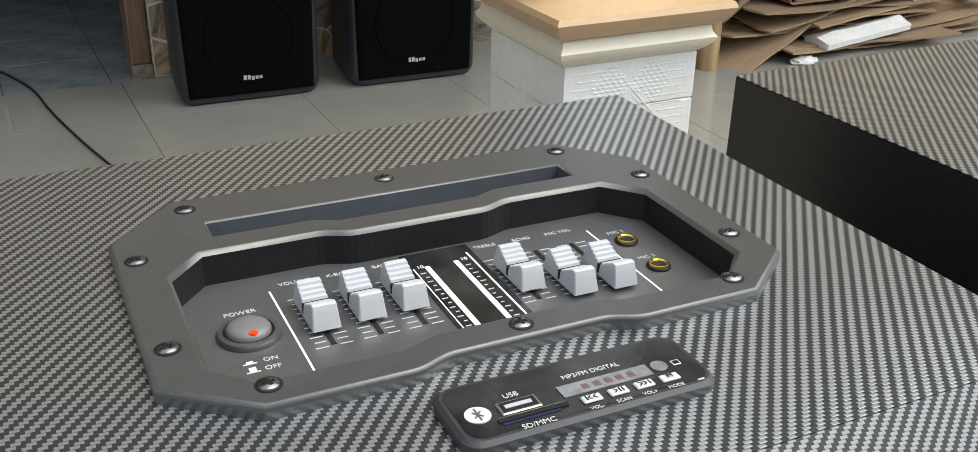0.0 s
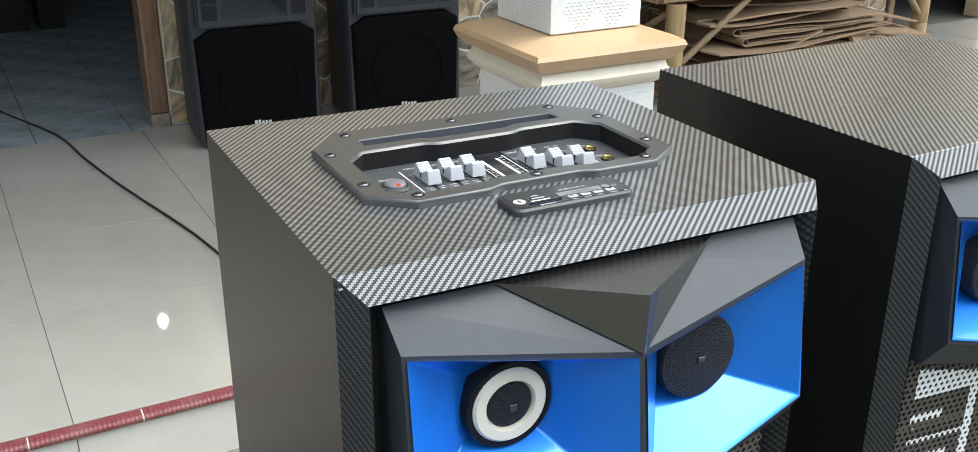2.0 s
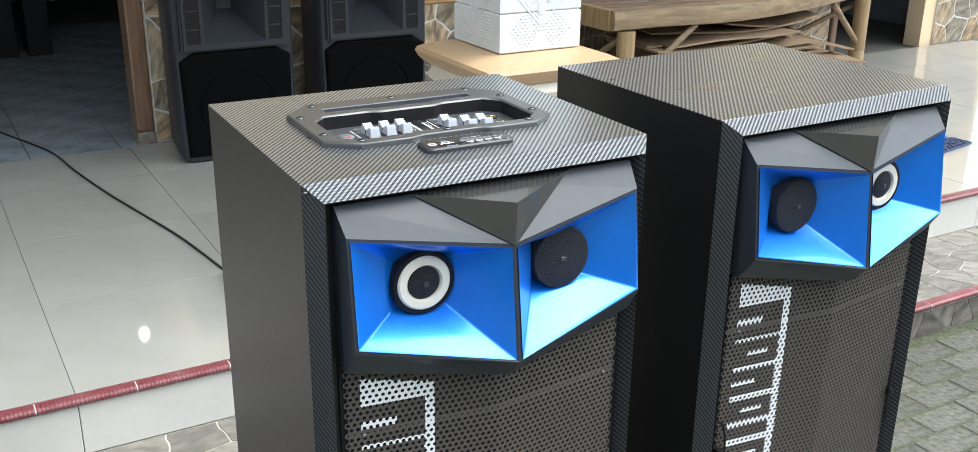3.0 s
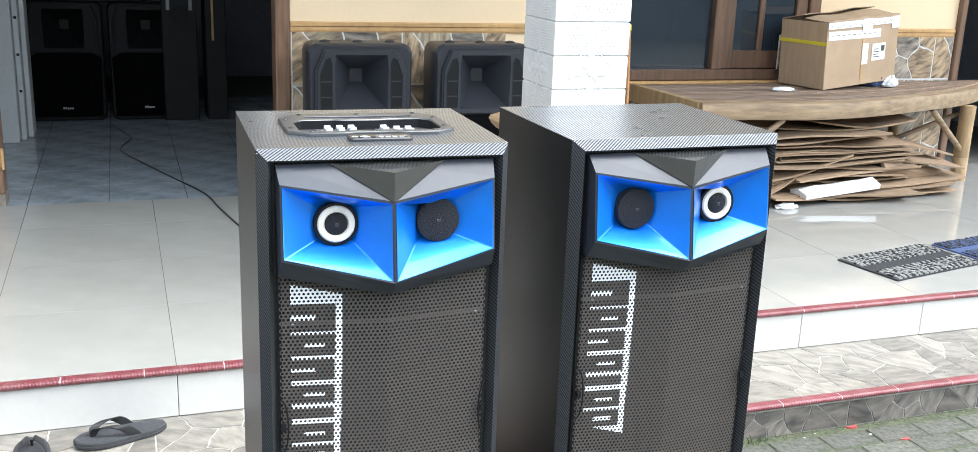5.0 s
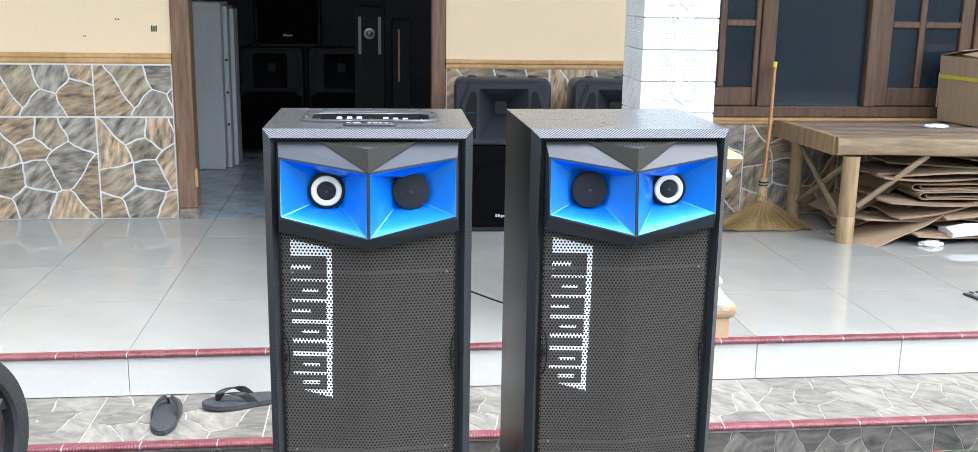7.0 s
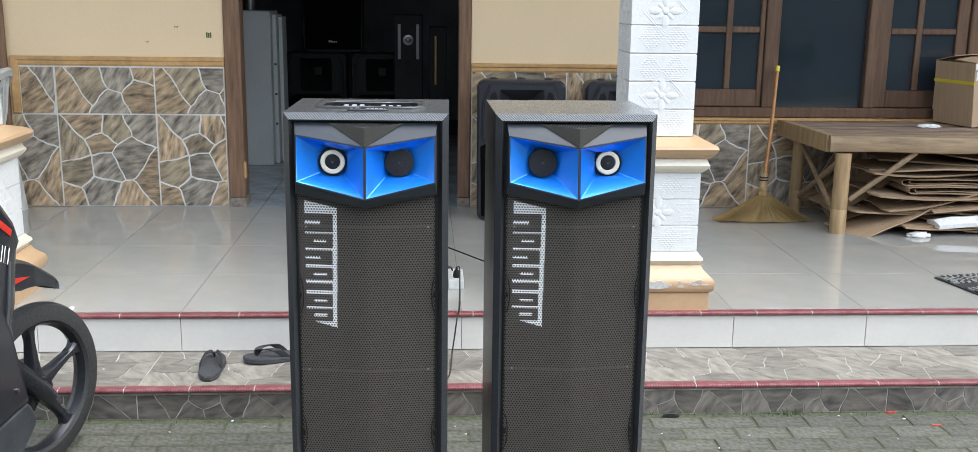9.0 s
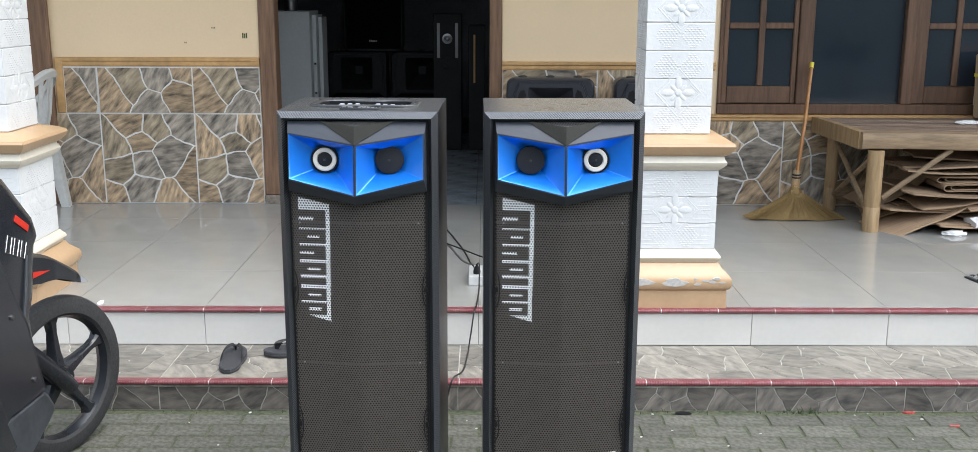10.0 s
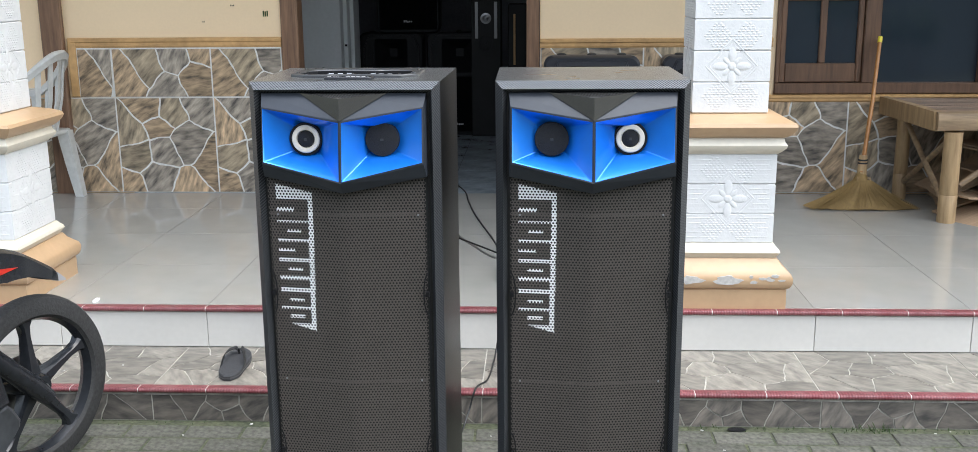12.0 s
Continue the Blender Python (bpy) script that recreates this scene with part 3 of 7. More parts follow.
def ornament(parent, m, w, lines=0.0):
    """Moulded relief: a flower in a raised diamond, four lozenges of beads round it, and on the pedestal long flutes."""
    bm = bmesh.new()
    for k in range(4):
        a, b = math.pi / 2 * k, math.pi / 2 * (k + 1)
        e, f = Vector((math.cos(a) * w, 0, math.sin(a) * w * 1.05)), Vector((math.cos(b) * w, 0, math.sin(b) * w * 1.05))
        tube(bm, [e, f], 0.0026, 6)
        tube(bm, [e * 0.86, f * 0.86], 0.0013, 5)
        # a broad petal on each axis, a narrow leaf between
        for ang, rr, ln, wd, th in ((a, 0.45, 0.30, 0.16, 0.0042), (a + math.pi / 4, 0.30, 0.20, 0.09, 0.0034)):
            m4 = Matrix.Translation((math.cos(ang) * w * rr, 0, math.sin(ang) * w * rr)) @ Matrix.Rotation(-ang, 4, 'Y') @ Matrix.Diagonal((w * ln, th, w * wd, 1))
            bmesh.ops.create_uvsphere(bm, u_segments=10, v_segments=6, radius=1, matrix=m4)
    bmesh.ops.create_uvsphere(bm, u_segments=12, v_segments=6, radius=1, matrix=Matrix.Diagonal((0.016, 0.006, 0.016, 1)))
    for sx in (-1, 1):
        for sz in (-1, 1):
            cx, cz = sx * 0.056, sz * 0.116
            for q in range(-5, 6):
                z = cz + q * 0.0096
                for k in range(-4, 5):
                    x = cx + k * 0.0165 + (0.008 if q % 2 else 0)
                    if abs(x - cx) / 0.064 + abs(z - cz) / 0.058 > 1.0 or abs(x) / w + abs(z) / (w * 1.05) < 1.10 or abs(z) > 0.170 or abs(x) < 0.006:
                        continue
                    dash(bm, x, z, 0.0072, 0.0030)
    if lines:
        for q in range(-8, 9):
            z = q * 0.0195
            inner = max(0.018, w * (1 - abs(z) / (w * 1.05)) + 0.014)
            if abs(z) > 0.05:
                inner = max(inner, 0.056 + 0.066 * max(0.0, 1 - abs(abs(z) - 0.116) / 0.058))
            reach = lines - 0.012 * (q % 2)
            if reach - inner > 0.012:
                for sx in (-1, 1):
                    tube(bm, [(sx * inner, 0.0006, z), (sx * reach, 0.0006, z)], 0.0021, 5)
    bm.transform(m @ Matrix.Diagonal((1, 0.55, 1, 1)))
    return part("relief", bm, WHITE_PAINT, parent, smooth=True)


def column(cx, cy, label):
    col = thing("column", label, "column", kind="structure")
    part("plinth", square_ring(bmesh.new(), cx, cy, [(0.238, PORCH - 0.012), (0.238, 0.380), (0.235, 0.3835)]), TAN_PAINT, col)
    part("torus", square_ring(bmesh.new(), cx, cy, [(0.240, 0.385), (0.249, 0.391), (0.256, 0.410), (0.257, 0.431), (0.250, 0.447), (0.233, 0.462), (0.216, 0.478), (0.204, 0.500)]), TAN_PAINT, col, "tan moulded base with peeling paint", True)
    part("base_lip", square_ring(bmesh.new(), cx, cy, [(0.196, 0.5005), (0.203, 0.512), (0.212, 0.524), (0.208, 0.536), (0.196, 0.548), (0.190, 0.5585)]), CREAM_PAINT, col)
    dz = 0.120
    for k in range(3):
        z0 = 0.559 + k * dz
        part("pedestal_block", square_ring(bmesh.new(), cx, cy, [(0.181, z0), (0.185, z0 + 0.004), (0.185, z0 + dz - 0.005), (0.181, z0 + dz - 0.001)]), WHITE_PAINT, col)
    sg = -1 if cx > 0 else 1
    turn = Matrix.Rotation(radians(90 * sg), 4, 'Z')
    ornament(col, Matrix.Translation((cx, cy - 0.1852, 0.739)), 0.104, 0.165)
    ornament(col, Matrix.Translation((cx + sg * 0.1852, cy, 0.739)) @ turn, 0.104, 0.165)
    part("neck", square_ring(bmesh.new(), cx, cy, [(0.187, 0.919), (0.200, 0.930), (0.214, 0.945), (0.217, 0.956), (0.208, 0.968), (0.204, 0.984)]), CREAM_PAINT, col, smooth=True)
    part("cap", square_ring(bmesh.new(), cx, cy, [(0.208, 0.985), (0.222, 0.994), (0.238, 1.012), (0.246, 1.030), (0.240, 1.043), (0.214, 1.056), (0.155, 1.072)]), TAN_PAINT, col, "tan moulded pedestal cap", True)
    bh = 0.121
    for k in range(23):
        z0 = 1.074 + k * bh
        part("shaft_block", square_ring(bmesh.new(), cx, cy, [(0.143, z0), (0.1475, z0 + 0.004), (0.1475, z0 + bh - 0.005), (0.143, z0 + bh - 0.001)]), WHITE_PAINT, col)
    for k in range(6):
        z = 1.2555 + k * 0.363
        ornament(col, Matrix.Translation((cx, cy - 0.1477, z)), 0.100)
        ornament(col, Matrix.Translation((cx + sg * 0.1477, cy, z)) @ turn, 0.100)
    # flakes of missing paint on the base
    rr = random.Random(int(cx * 10))
    for k in range(9):
        bm = bmesh.new()
        big = k in (1, 4)
        x = cx + (-0.145 if k == 1 else 0.0 if k == 4 else rr.uniform(0.06, 0.235))
        z = 0.424 if big else rr.uniform(0.408, 0.448)
        w, hh = (0.060, 0.019) if big else (rr.uniform(0.007, 0.022), rr.uniform(0.004, 0.008))
        n = 17
        poly = [(x + math.cos(a) * w * rr.uniform(0.62, 1.1), z + math.sin(a) * hh * rr.uniform(0.62, 1.1)) for a in (2 * math.pi * i / n for i in range(n))]
        rings(bm, [[(e, cy - 0.2490, f) for e, f in poly], [(e, cy - 0.2580 - k * 0.0002, f) for e, f in poly]])
        part("paint_flake", bm, CHIP, col, "bare plaster where paint has peeled")
    return col


column(1.1906, 1.9053, "white carved porch column with tan base and cap")
column(-1.901, 1.9053, "white carved porch column beside the parked motorcycle")
# Beam and fascia are unseen too; they close the added roof's front.
tagged(part("beam", boxed(-7, 9.15, 1.75, 2.06, 3.84, TOP + 0.12), WHITE_PAINT), "unseen white beam added over the porch columns", "beam", kind="structure")
tagged(part("fascia", boxed(-7, 9.15, 1.70, 1.748, 3.86, TOP + 0.02), WHITE_PAINT), "unseen white fascia board added along the porch roof", "fascia", kind="structure")

# ---- the two tower loudspeakers ----
TW, TD, TH = 0.2185, 0.375, 1.367
PANEL_Y = 0.0065       # the control panel's set-back
GX0, GX1, GZ0, GZ1 = -0.186, 0.186, 0.05, 1.17


def grille_y(x):
    return -0.010 - 0.022 * (1 - abs(x) / 0.19)


# dark blocks on the white print, one for each sign of its word: top, foot, and pale slits (from, to, across)
PRINT_SLIT = ((0.40, 0.60, 0.24, 0.66),)
PRINT_NOTCH = ((0.40, 0.58, 0.0, 0.46),)
PRINT_BLOCKS = [(1.098, 1.048, PRINT_NOTCH), (1.042, 1.002, PRINT_SLIT), (0.996, 0.957, PRINT_NOTCH),
                (0.948, 0.913, PRINT_SLIT), (0.904, 0.884, ()), (0.873, 0.838, PRINT_SLIT), (0.832, 0.797, PRINT_SLIT)]


def in_print(x, z):
    """Where the slanted white print lies on the grille; dark slit blocks stand for its word."""
    if 0.088 < x < 0.166 and 0.335 < z < 0.372 + (x - 0.09) * 0.17:
        return True
    top = 1.133 - (x + 0.164) * 0.22
    bot = 0.779 + max(0.0, (-0.083 - x)) * 0.28
    right = -0.0790 - (1.114 - z) * 0.013
    left = -0.166
    if not (left < x < right and bot < z < top):
        return False
    u = (x - left) / (right - left)
    if u > 0.86:
        return True
    for zt, zb, slits in PRINT_BLOCKS:
        if zb < z < zt:
            f = (zt - z) / (zt - zb)
            return any(a < f < b and c < u < d for a, b, c, d in slits)
    return True


def grille_meshes():
    """Round-holed steel sheet with a fold down its middle: plain steel and white printed steel."""
    p = 0.0076
    ph = p * math.sqrt(3) / 2
    sets = {False: ([], []), True: ([], [])}
    ri = 0.0026
    hexa = [(math.cos(math.pi / 6 + k * math.pi / 3), math.sin(math.pi / 6 + k * math.pi / 3)) for k in range(6)]
    ro = p / math.sqrt(3)
    for r in range(int((GZ1 - GZ0) / ph)):
        z = GZ0 + r * ph
        off = p / 2 if r % 2 else 0
        solid = abs(z - 1.061) < 0.0035 or abs(z - 0.656) < 0.0035
        for c in range(int((GX1 - GX0) / p)):
            x = GX0 + p * (c + 0.5) + off
            inner = 0.0015 if solid else ri
            for k in range(6):
                j = (k + 1) % 6
                (ax, az), (bx, bz) = hexa[k], hexa[j]
                white = in_print(x + (ax + bx) * 0.36 * ro, z + (az + bz) * 0.36 * ro)
                vs, fs = sets[white]
                n = len(vs)
                for hx, hz, rad, dy in ((ax, az, ro, 0), (bx, bz, ro, 0), (bx, bz, inner, 0), (ax, az, inner, 0), (bx, bz, inner, 0.0012), (ax, az, inner, 0.0012)):
                    vs.append((x + hx * rad, grille_y(x + hx * rad) + dy, z + hz * rad))
                fs.append((n, n + 1, n + 2, n + 3))
                fs.append((n + 3, n + 2, n + 4, n + 5))
    out = []
    for key, mat, nm in ((False, GRILLE, "grille"), (True, GRILLE_WHITE, "grille_print")):
        me = bpy.data.meshes.new(nm)
        me.from_pydata(sets[key][0], [], sets[key][1])
        me.materials.append(mat)
        out.append(me)
    return out


GRILLE_MESH, PRINT_MESH = grille_meshes()


def edge_bar(a, b, ia, ib, fa, fb):
    """A mitred corner bar: outer edge a-b, front edge fa-fb, inner edge ia-ib."""
    bm = bmesh.new()
    rings(bm, [[a, fa, ia], [b, fb, ib]])
    return bm


def fader_cap():
    """Saddle-shaped cap: smooth leaning end faces, four rounded ribs stepping down each slope to its waist."""
    half = [(0.0010, 0.0070)]
    for k in range(4):
        y, z = 0.0014 + k * 0.0028, 0.0072 + k * 0.0016
        half += [(y, z), (y + 0.0004, z + 0.0014), (y + 0.0012, z + 0.0018), (y + 0.0022, z + 0.0017)]
    half += [(0.0128, 0.0140), (0.0142, 0.0133), (0.0152, 0.0100), (0.0166, 0.0040), (0.0174, 0.0)]
    prof = [(-y, z) for y, z in reversed(half)] + half
    bm = bmesh.new()
    loops = []
    for f, k in ((-1.0, 0.965), (-0.92, 1.0), (0.92, 1.0), (1.0, 0.965)):
        loops.append([(f * (0.0068 - 0.0010 * (z / 0.014) ** 0.8), y * k * 0.97, 0.0022 + z * k * 0.84) for y, z in prof])
    return rings(bm, loops)


def screw(parent, x, y, z):
    bm = bmesh.new()
    lathe(bm, [(0.0056, -0.0002), (0.0056, 0.0003), (0.0049, 0.0004)], 20, 'z', (x, y, z))
    s = part("screw", bm, BLACK_PLASTIC, parent, "sunk cross-head screw")
    bm = bmesh.new()
    lathe(bm, [(0.0045, 0.0003), (0.0043, 0.0008), (0.0032, 0.0014), (0.0016, 0.0017), (0.0002, 0.0018)], 18, 'z', (x, y, z))
    part("screw_head", bm, SCREW_DARK, s, "dark steel screw head", True)
    bm = bmesh.new()
    box(bm, x - 0.0024, x + 0.0024, y - 0.0006, y + 0.0006, z + 0.0010, z + 0.0019)
    box(bm, x - 0.0006, x + 0.0006, y - 0.0024, y + 0.0024, z + 0.00105, z + 0.00195)
    part("cross_slot", bm, BLACK_PLASTIC, s, at=Matrix.Translation((x, y, 0)) @ Matrix.Rotation(x * 40, 4, 'Z') @ Matrix.Translation((-x, -y, 0)))


def horn_driver(parent, x, ringed):
    y = -0.014 if ringed else -0.020
    bm = bmesh.new()
    if ringed:
        lathe(bm, [(0.0385, 0.022), (0.0385, -0.001), (0.037, -0.004), (0.033, -0.0045), (0.0325, 0.002), (0.0005, 0.002)], 40, 'y', (x, y, 1.238))
        d = part("tweeter", bm, BLACK_PLASTIC, parent, "round black tweeter with a white ring", True)
        bm = bmesh.new()
        lathe(bm, [(0.0322, 0.001), (0.0322, -0.004), (0.030, -0.0062), (0.022, -0.0062), (0.0198, -0.003), (0.0198, 0.001)], 40, 'y', (x, y, 1.238))
        part("ring", bm, RING_WHITE, d, "glossy white ring", True)
        bm = bmesh.new()
        lathe(bm, [(0.0195, 0.001), (0.0195, -0.003), (0.016, -0.006), (0.009, -0.0082), (0.0002, -0.009)], 32, 'y', (x, y, 1.238))
        part("dome", bm, MESH_BLACK, d, "black mesh dome", True)
        part("badge", boxed(x - 0.003, x + 0.003, y - 0.0098, y - 0.0085, 1.235, 1.241, 0.0004), GREY_PLASTIC, d)
    else:
        lathe(bm, [(0.0385, 0.022), (0.0385, -0.002), (0.0372, -0.0045), (0.030, -0.006), (0.016, -0.0072), (0.0002, -0.0076)], 40, 'y', (x, y, 1.238))
        d = part("tweeter", bm, MESH_BLACK, parent, "round tweeter under a black mesh disc", True)
        part("badge", boxed(x - 0.0035, x + 0.0035, y - 0.0092, y - 0.0070, 1.2355, 1.2405, 0.0004), GREY_PLASTIC, d)


def panel_loop(x1, y0, y1, cx, cy0, cy1, kink0=0.0, kink1=0.0):
    """Eight-cornered outline, the middle of its near and far edges eased in by the kinks."""
    ease = [(0.055 - 0.020 * f, f * f * (3 - 2 * f)) for f in (0, 0.2, 0.4, 0.6, 0.8, 1.0)]
    lo = [(-x1, y0 + cy0), (-x1 + cx, y0)] + [(-x, y0 + kink0 * f) for x, f in ease] + [(x, y0 + kink0 * f) for x, f in reversed(ease)] + [(x1 - cx, y0), (x1, y0 + cy0)]
    hi = [(x1, y1 - cy1), (x1 - cx, y1)] + [(x, y1 - kink1 * f) for x, f in ease] + [(-x, y1 - kink1 * f) for x, f in reversed(ease)] + [(-x1 + cx, y1), (-x1, y1 - cy1)]
    return lo + hi


def top_sheet(holed):
    """The top board's film; where the control panel is sunk in, it has its opening."""
    if not holed:
        return boxed(-TW, TW, 0.0, TD, TH - 0.0010, TH, 0.0004)
    bm = bmesh.new()
    for zz in (TH, TH - 0.0010):
        es = []
        for pts in ([(-TW, 0.0), (TW, 0.0), (TW, TD), (-TW, TD)], panel_loop(0.141, 0.097 + PANEL_Y, 0.275 + PANEL_Y, 0.030, 0.024, 0.034)):
            vs = [bm.verts.new((a, b, zz)) for a, b in pts]
            es += [bm.edges.new((a, b)) for a, b in zip(vs, vs[1:] + vs[:1])]
        bmesh.ops.triangle_fill(bm, edges=es, use_beauty=True)
    lo = [(-TW, 0.0), (TW, 0.0), (TW, TD), (-TW, TD)]
    for a, b in zip(lo, lo[1:] + lo[:1]):
        quad(bm, (*a, TH - 0.0010), (*b, TH - 0.0010), (*b, TH), (*a, TH))
    bmesh.ops.remove_doubles(bm, verts=bm.verts, dist=0.00001)
    return bm


def tower(label, ring_left, m, holed=False):
    t = thing("loudspeaker_tower", label, "loudspeaker", group="pair of tower loudspeakers")
    for nm, a in (("side_panel", (-TW, -TW + 0.015, 0.0, TD)), ("side_panel", (TW - 0.015, TW, 0.0, TD)), ("back_panel", (-TW + 0.0152, TW - 0.0152, TD - 0.015, TD)), ("front_board", (-TW + 0.0152, TW - 0.0152, 0.0, 0.012))):
        part(nm, boxed(*a, 0.012, TH - 0.0013), BLACK_PAINT, t, "satin black wooden panel")
    part("bottom_panel", boxed(-TW + 0.0152, TW - 0.0152, 0.0122, TD - 0.0152, 0.012, 0.027), BLACK_PAINT, t)
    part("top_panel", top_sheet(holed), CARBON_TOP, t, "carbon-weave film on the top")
    c, d, k = 0.0165, -0.023, 0.026
    O = [(-TW, -0.0005, 0.012), (TW, -0.0005, 0.012), (TW, -0.0005, TH), (-TW, -0.0005, TH)]
    Fr = [(-TW + c, d, 0.012 + c), (TW - c, d, 0.012 + c), (TW - c, d, TH - c), (-TW + c, d, TH - c)]
    In = [(-TW + k, -0.0005, 0.012 + k), (TW - k, -0.0005, 0.012 + k), (TW - k, -0.0005, TH - k), (-TW + k, -0.0005, TH - k)]
    for i, mt in ((0, CARBON_EDGE_SHADED), (1, CARBON_SIDE_SHADED), (2, CARBON_EDGE_SHADED), (3, CARBON_SIDE_SHADED)):
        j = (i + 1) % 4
        part("edge_trim", edge_bar(O[i], O[j], In[i], In[j], Fr[i], Fr[j]), mt, t, "slanted carbon-weave front edge, toned darker for shade")
    for sx in (-1, 1):
        for sy in (0.05, 0.32):
            bm = bmesh.new()
            lathe(bm, [(0.02, 0), (0.018, 0.012)], 16, 'z', (sx * 0.17, sy, 0))
            part("foot", bm, RUBBER, t, "black rubber foot", True)
    # owl-faced horn housing
    TL, TR = Vector((-0.184, -0.034, 1.313)), Vector((0.184, -0.034, 1.313))
    BL, BR = Vector((-0.184, -0.049, 1.186)), Vector((0.184, -0.049, 1.186))
    RT, RB = Vector((0, -0.063, 1.285)), Vector((0, -0.081, 1.147))
    oL, oR, oC = Vector((-0.188, -0.010, 1.3415)), Vector((0.188, -0.010, 1.3415)), Vector((0, -0.010, 1.3415))
    cL, cR, cC = Vector((-0.188, -0.026, 1.153)), Vector((0.188, -0.026, 1.153)), Vector((0, -0.055, 1.119))
    bm = bmesh.new()
    quad(bm, oL, TL, RT, oC)
    quad(bm, oC, RT, TR, oR)
    quad(bm, BL, cL, cC, RB)
    quad(bm, RB, cC, cR, BR)
    bk = 0.0
    for a, b, cc, dd in ((oL, TL, BL, cL), (oR, TR, BR, cR)):
        quad(bm, a, b, cc, dd)
        quad(bm, a, dd, Vector((dd.x, bk, dd.z)), Vector((a.x, bk, a.z)))
    quad(bm, cL, cC, Vector((0, bk, 1.119)), Vector((-0.188, bk, 1.153)))
    quad(bm, cC, cR, Vector((0.188, bk, 1.153)), Vector((0, bk, 1.119)))
    flares = []
    for q in ((TL, RT, RB, BL), (RT, TR, BR, RB)):
        g = 0.0048
        cx = sum((p for p in q), Vector()) / 4
        ins = []
        for p in q:
            ins.append(Vector((p.x + (g if p.x < cx.x else -g), 0, p.z + (g if p.z < cx.z else -g))))
        for p in ins:
            # stay in the panel's own slanting plane
            n = (q[1] - q[0]).cross(q[3] - q[0])
            p.y = q[0].y - ((p.x - q[0].x) * n.x + (p.z - q[0].z) * n.z) / n.y
        for i in range(4):
            j = (i + 1) % 4
            quad(bm, q[i], q[j], ins[j], ins[i])
        flares.append((ins, cx))
    bmesh.ops.remove_doubles(bm, verts=bm.verts, dist=0.0001)
    part("horn_housing", bm, HORN_GREY, t, "slate-grey angular housing")
    for ins, cx in flares:
        ex = -0.0915 if cx.x < 0 else 0.0875
        bm = bmesh.new()
        h = 0.0270
        th = [Vector((ex + sx * h, -0.0025, 1.236 + sz * h)) for sx, sz in ((-1, 1), (1, 1), (1, -1), (-1, -1))]
        mid = sum(ins, Vector()) / 4
        lip = [p + (p - mid).normalized() * 0.0016 + Vector((0, -0.0016, 0)) for p in ins]
        for i in range(4):
            j = (i + 1) % 4
            quad(bm, ins[i], ins[j], th[j], th[i])
            quad(bm, lip[i], lip[j], ins[j], ins[i])
        quad(bm, *th)
        bmesh.ops.remove_doubles(bm, verts=bm.verts, dist=0.0001)
        ridge = [e for e in bm.edges if len(e.link_faces) == 2 and max(v.co.y for v in e.verts) - min(v.co.y for v in e.verts) > 0.01]
        bmesh.ops.bevel(bm, geom=ridge, offset=0.0022, segments=2, affect='EDGES', profile=0.5)
        part("horn_flare", bm, BLUE, t, "metallic blue flared horn", True)
        ringed = (ex < 0) == ring_left
        horn_driver(t, ex * (0.97 if ringed else 1.0), ringed)
    bm = bmesh.new()
    L, R, M, T = (-0.100, -0.012, 1.3420), (0.100, -0.012, 1.3420), (0, -0.068, 1.3345), (0, -0.066, 1.284)
    quad(bm, L, M, R)
    quad(bm, L, T, M)
    quad(bm, R, M, T)
    quad(bm, L, R, T)
    bmesh.ops.remove_doubles(bm, verts=bm.verts, dist=0.0001)
    part("beak", bm, BEAK, t, "dark wedge between the horns")
    # grille
    piece("grille", GRILLE_MESH, t, Matrix())["label"] = "dark perforated steel grille folded at its middle"
    piece("grille_print", PRINT_MESH, t, Matrix())["label"] = "slanted white print with dark bars"
    part("baffle", boxed(-0.188, 0.188, -0.004, -0.001, 0.04, 1.17), INNER_WOOD, t)
    for x in (-0.164, 0.164):
        for z in (1.061, 0.656):
            bm = bmesh.new()
            lathe(bm, [(0.0026, 0), (0.0026, -0.0012), (0.0014, -0.002)], 10, 'y', (x, grille_y(x), z))
            part("grille_bolt", bm, STEEL, t)
    for x in (-0.186, 0.186):
        for z in (0.872, 0.470):
            bm = bmesh.new()
            s = 1 if x > 0 else -1
            tube(bm, [(x - s * 0.012 * math.cos(a), -0.016 - 0.004 * math.cos(a), z + 0.052 * math.sin(a)) for a in (math.pi * (k / 10 - 0.5) for k in range(11))], 0.0016, 6)
            box(bm, min(x, x - s * 0.008), max(x, x - s * 0.008), -0.021, -0.012, z - 0.006, z + 0.006)
            part("grille_clip", bm, BLACK_PLASTIC, t, "black grille clip")
    t.matrix_world = m
    return t


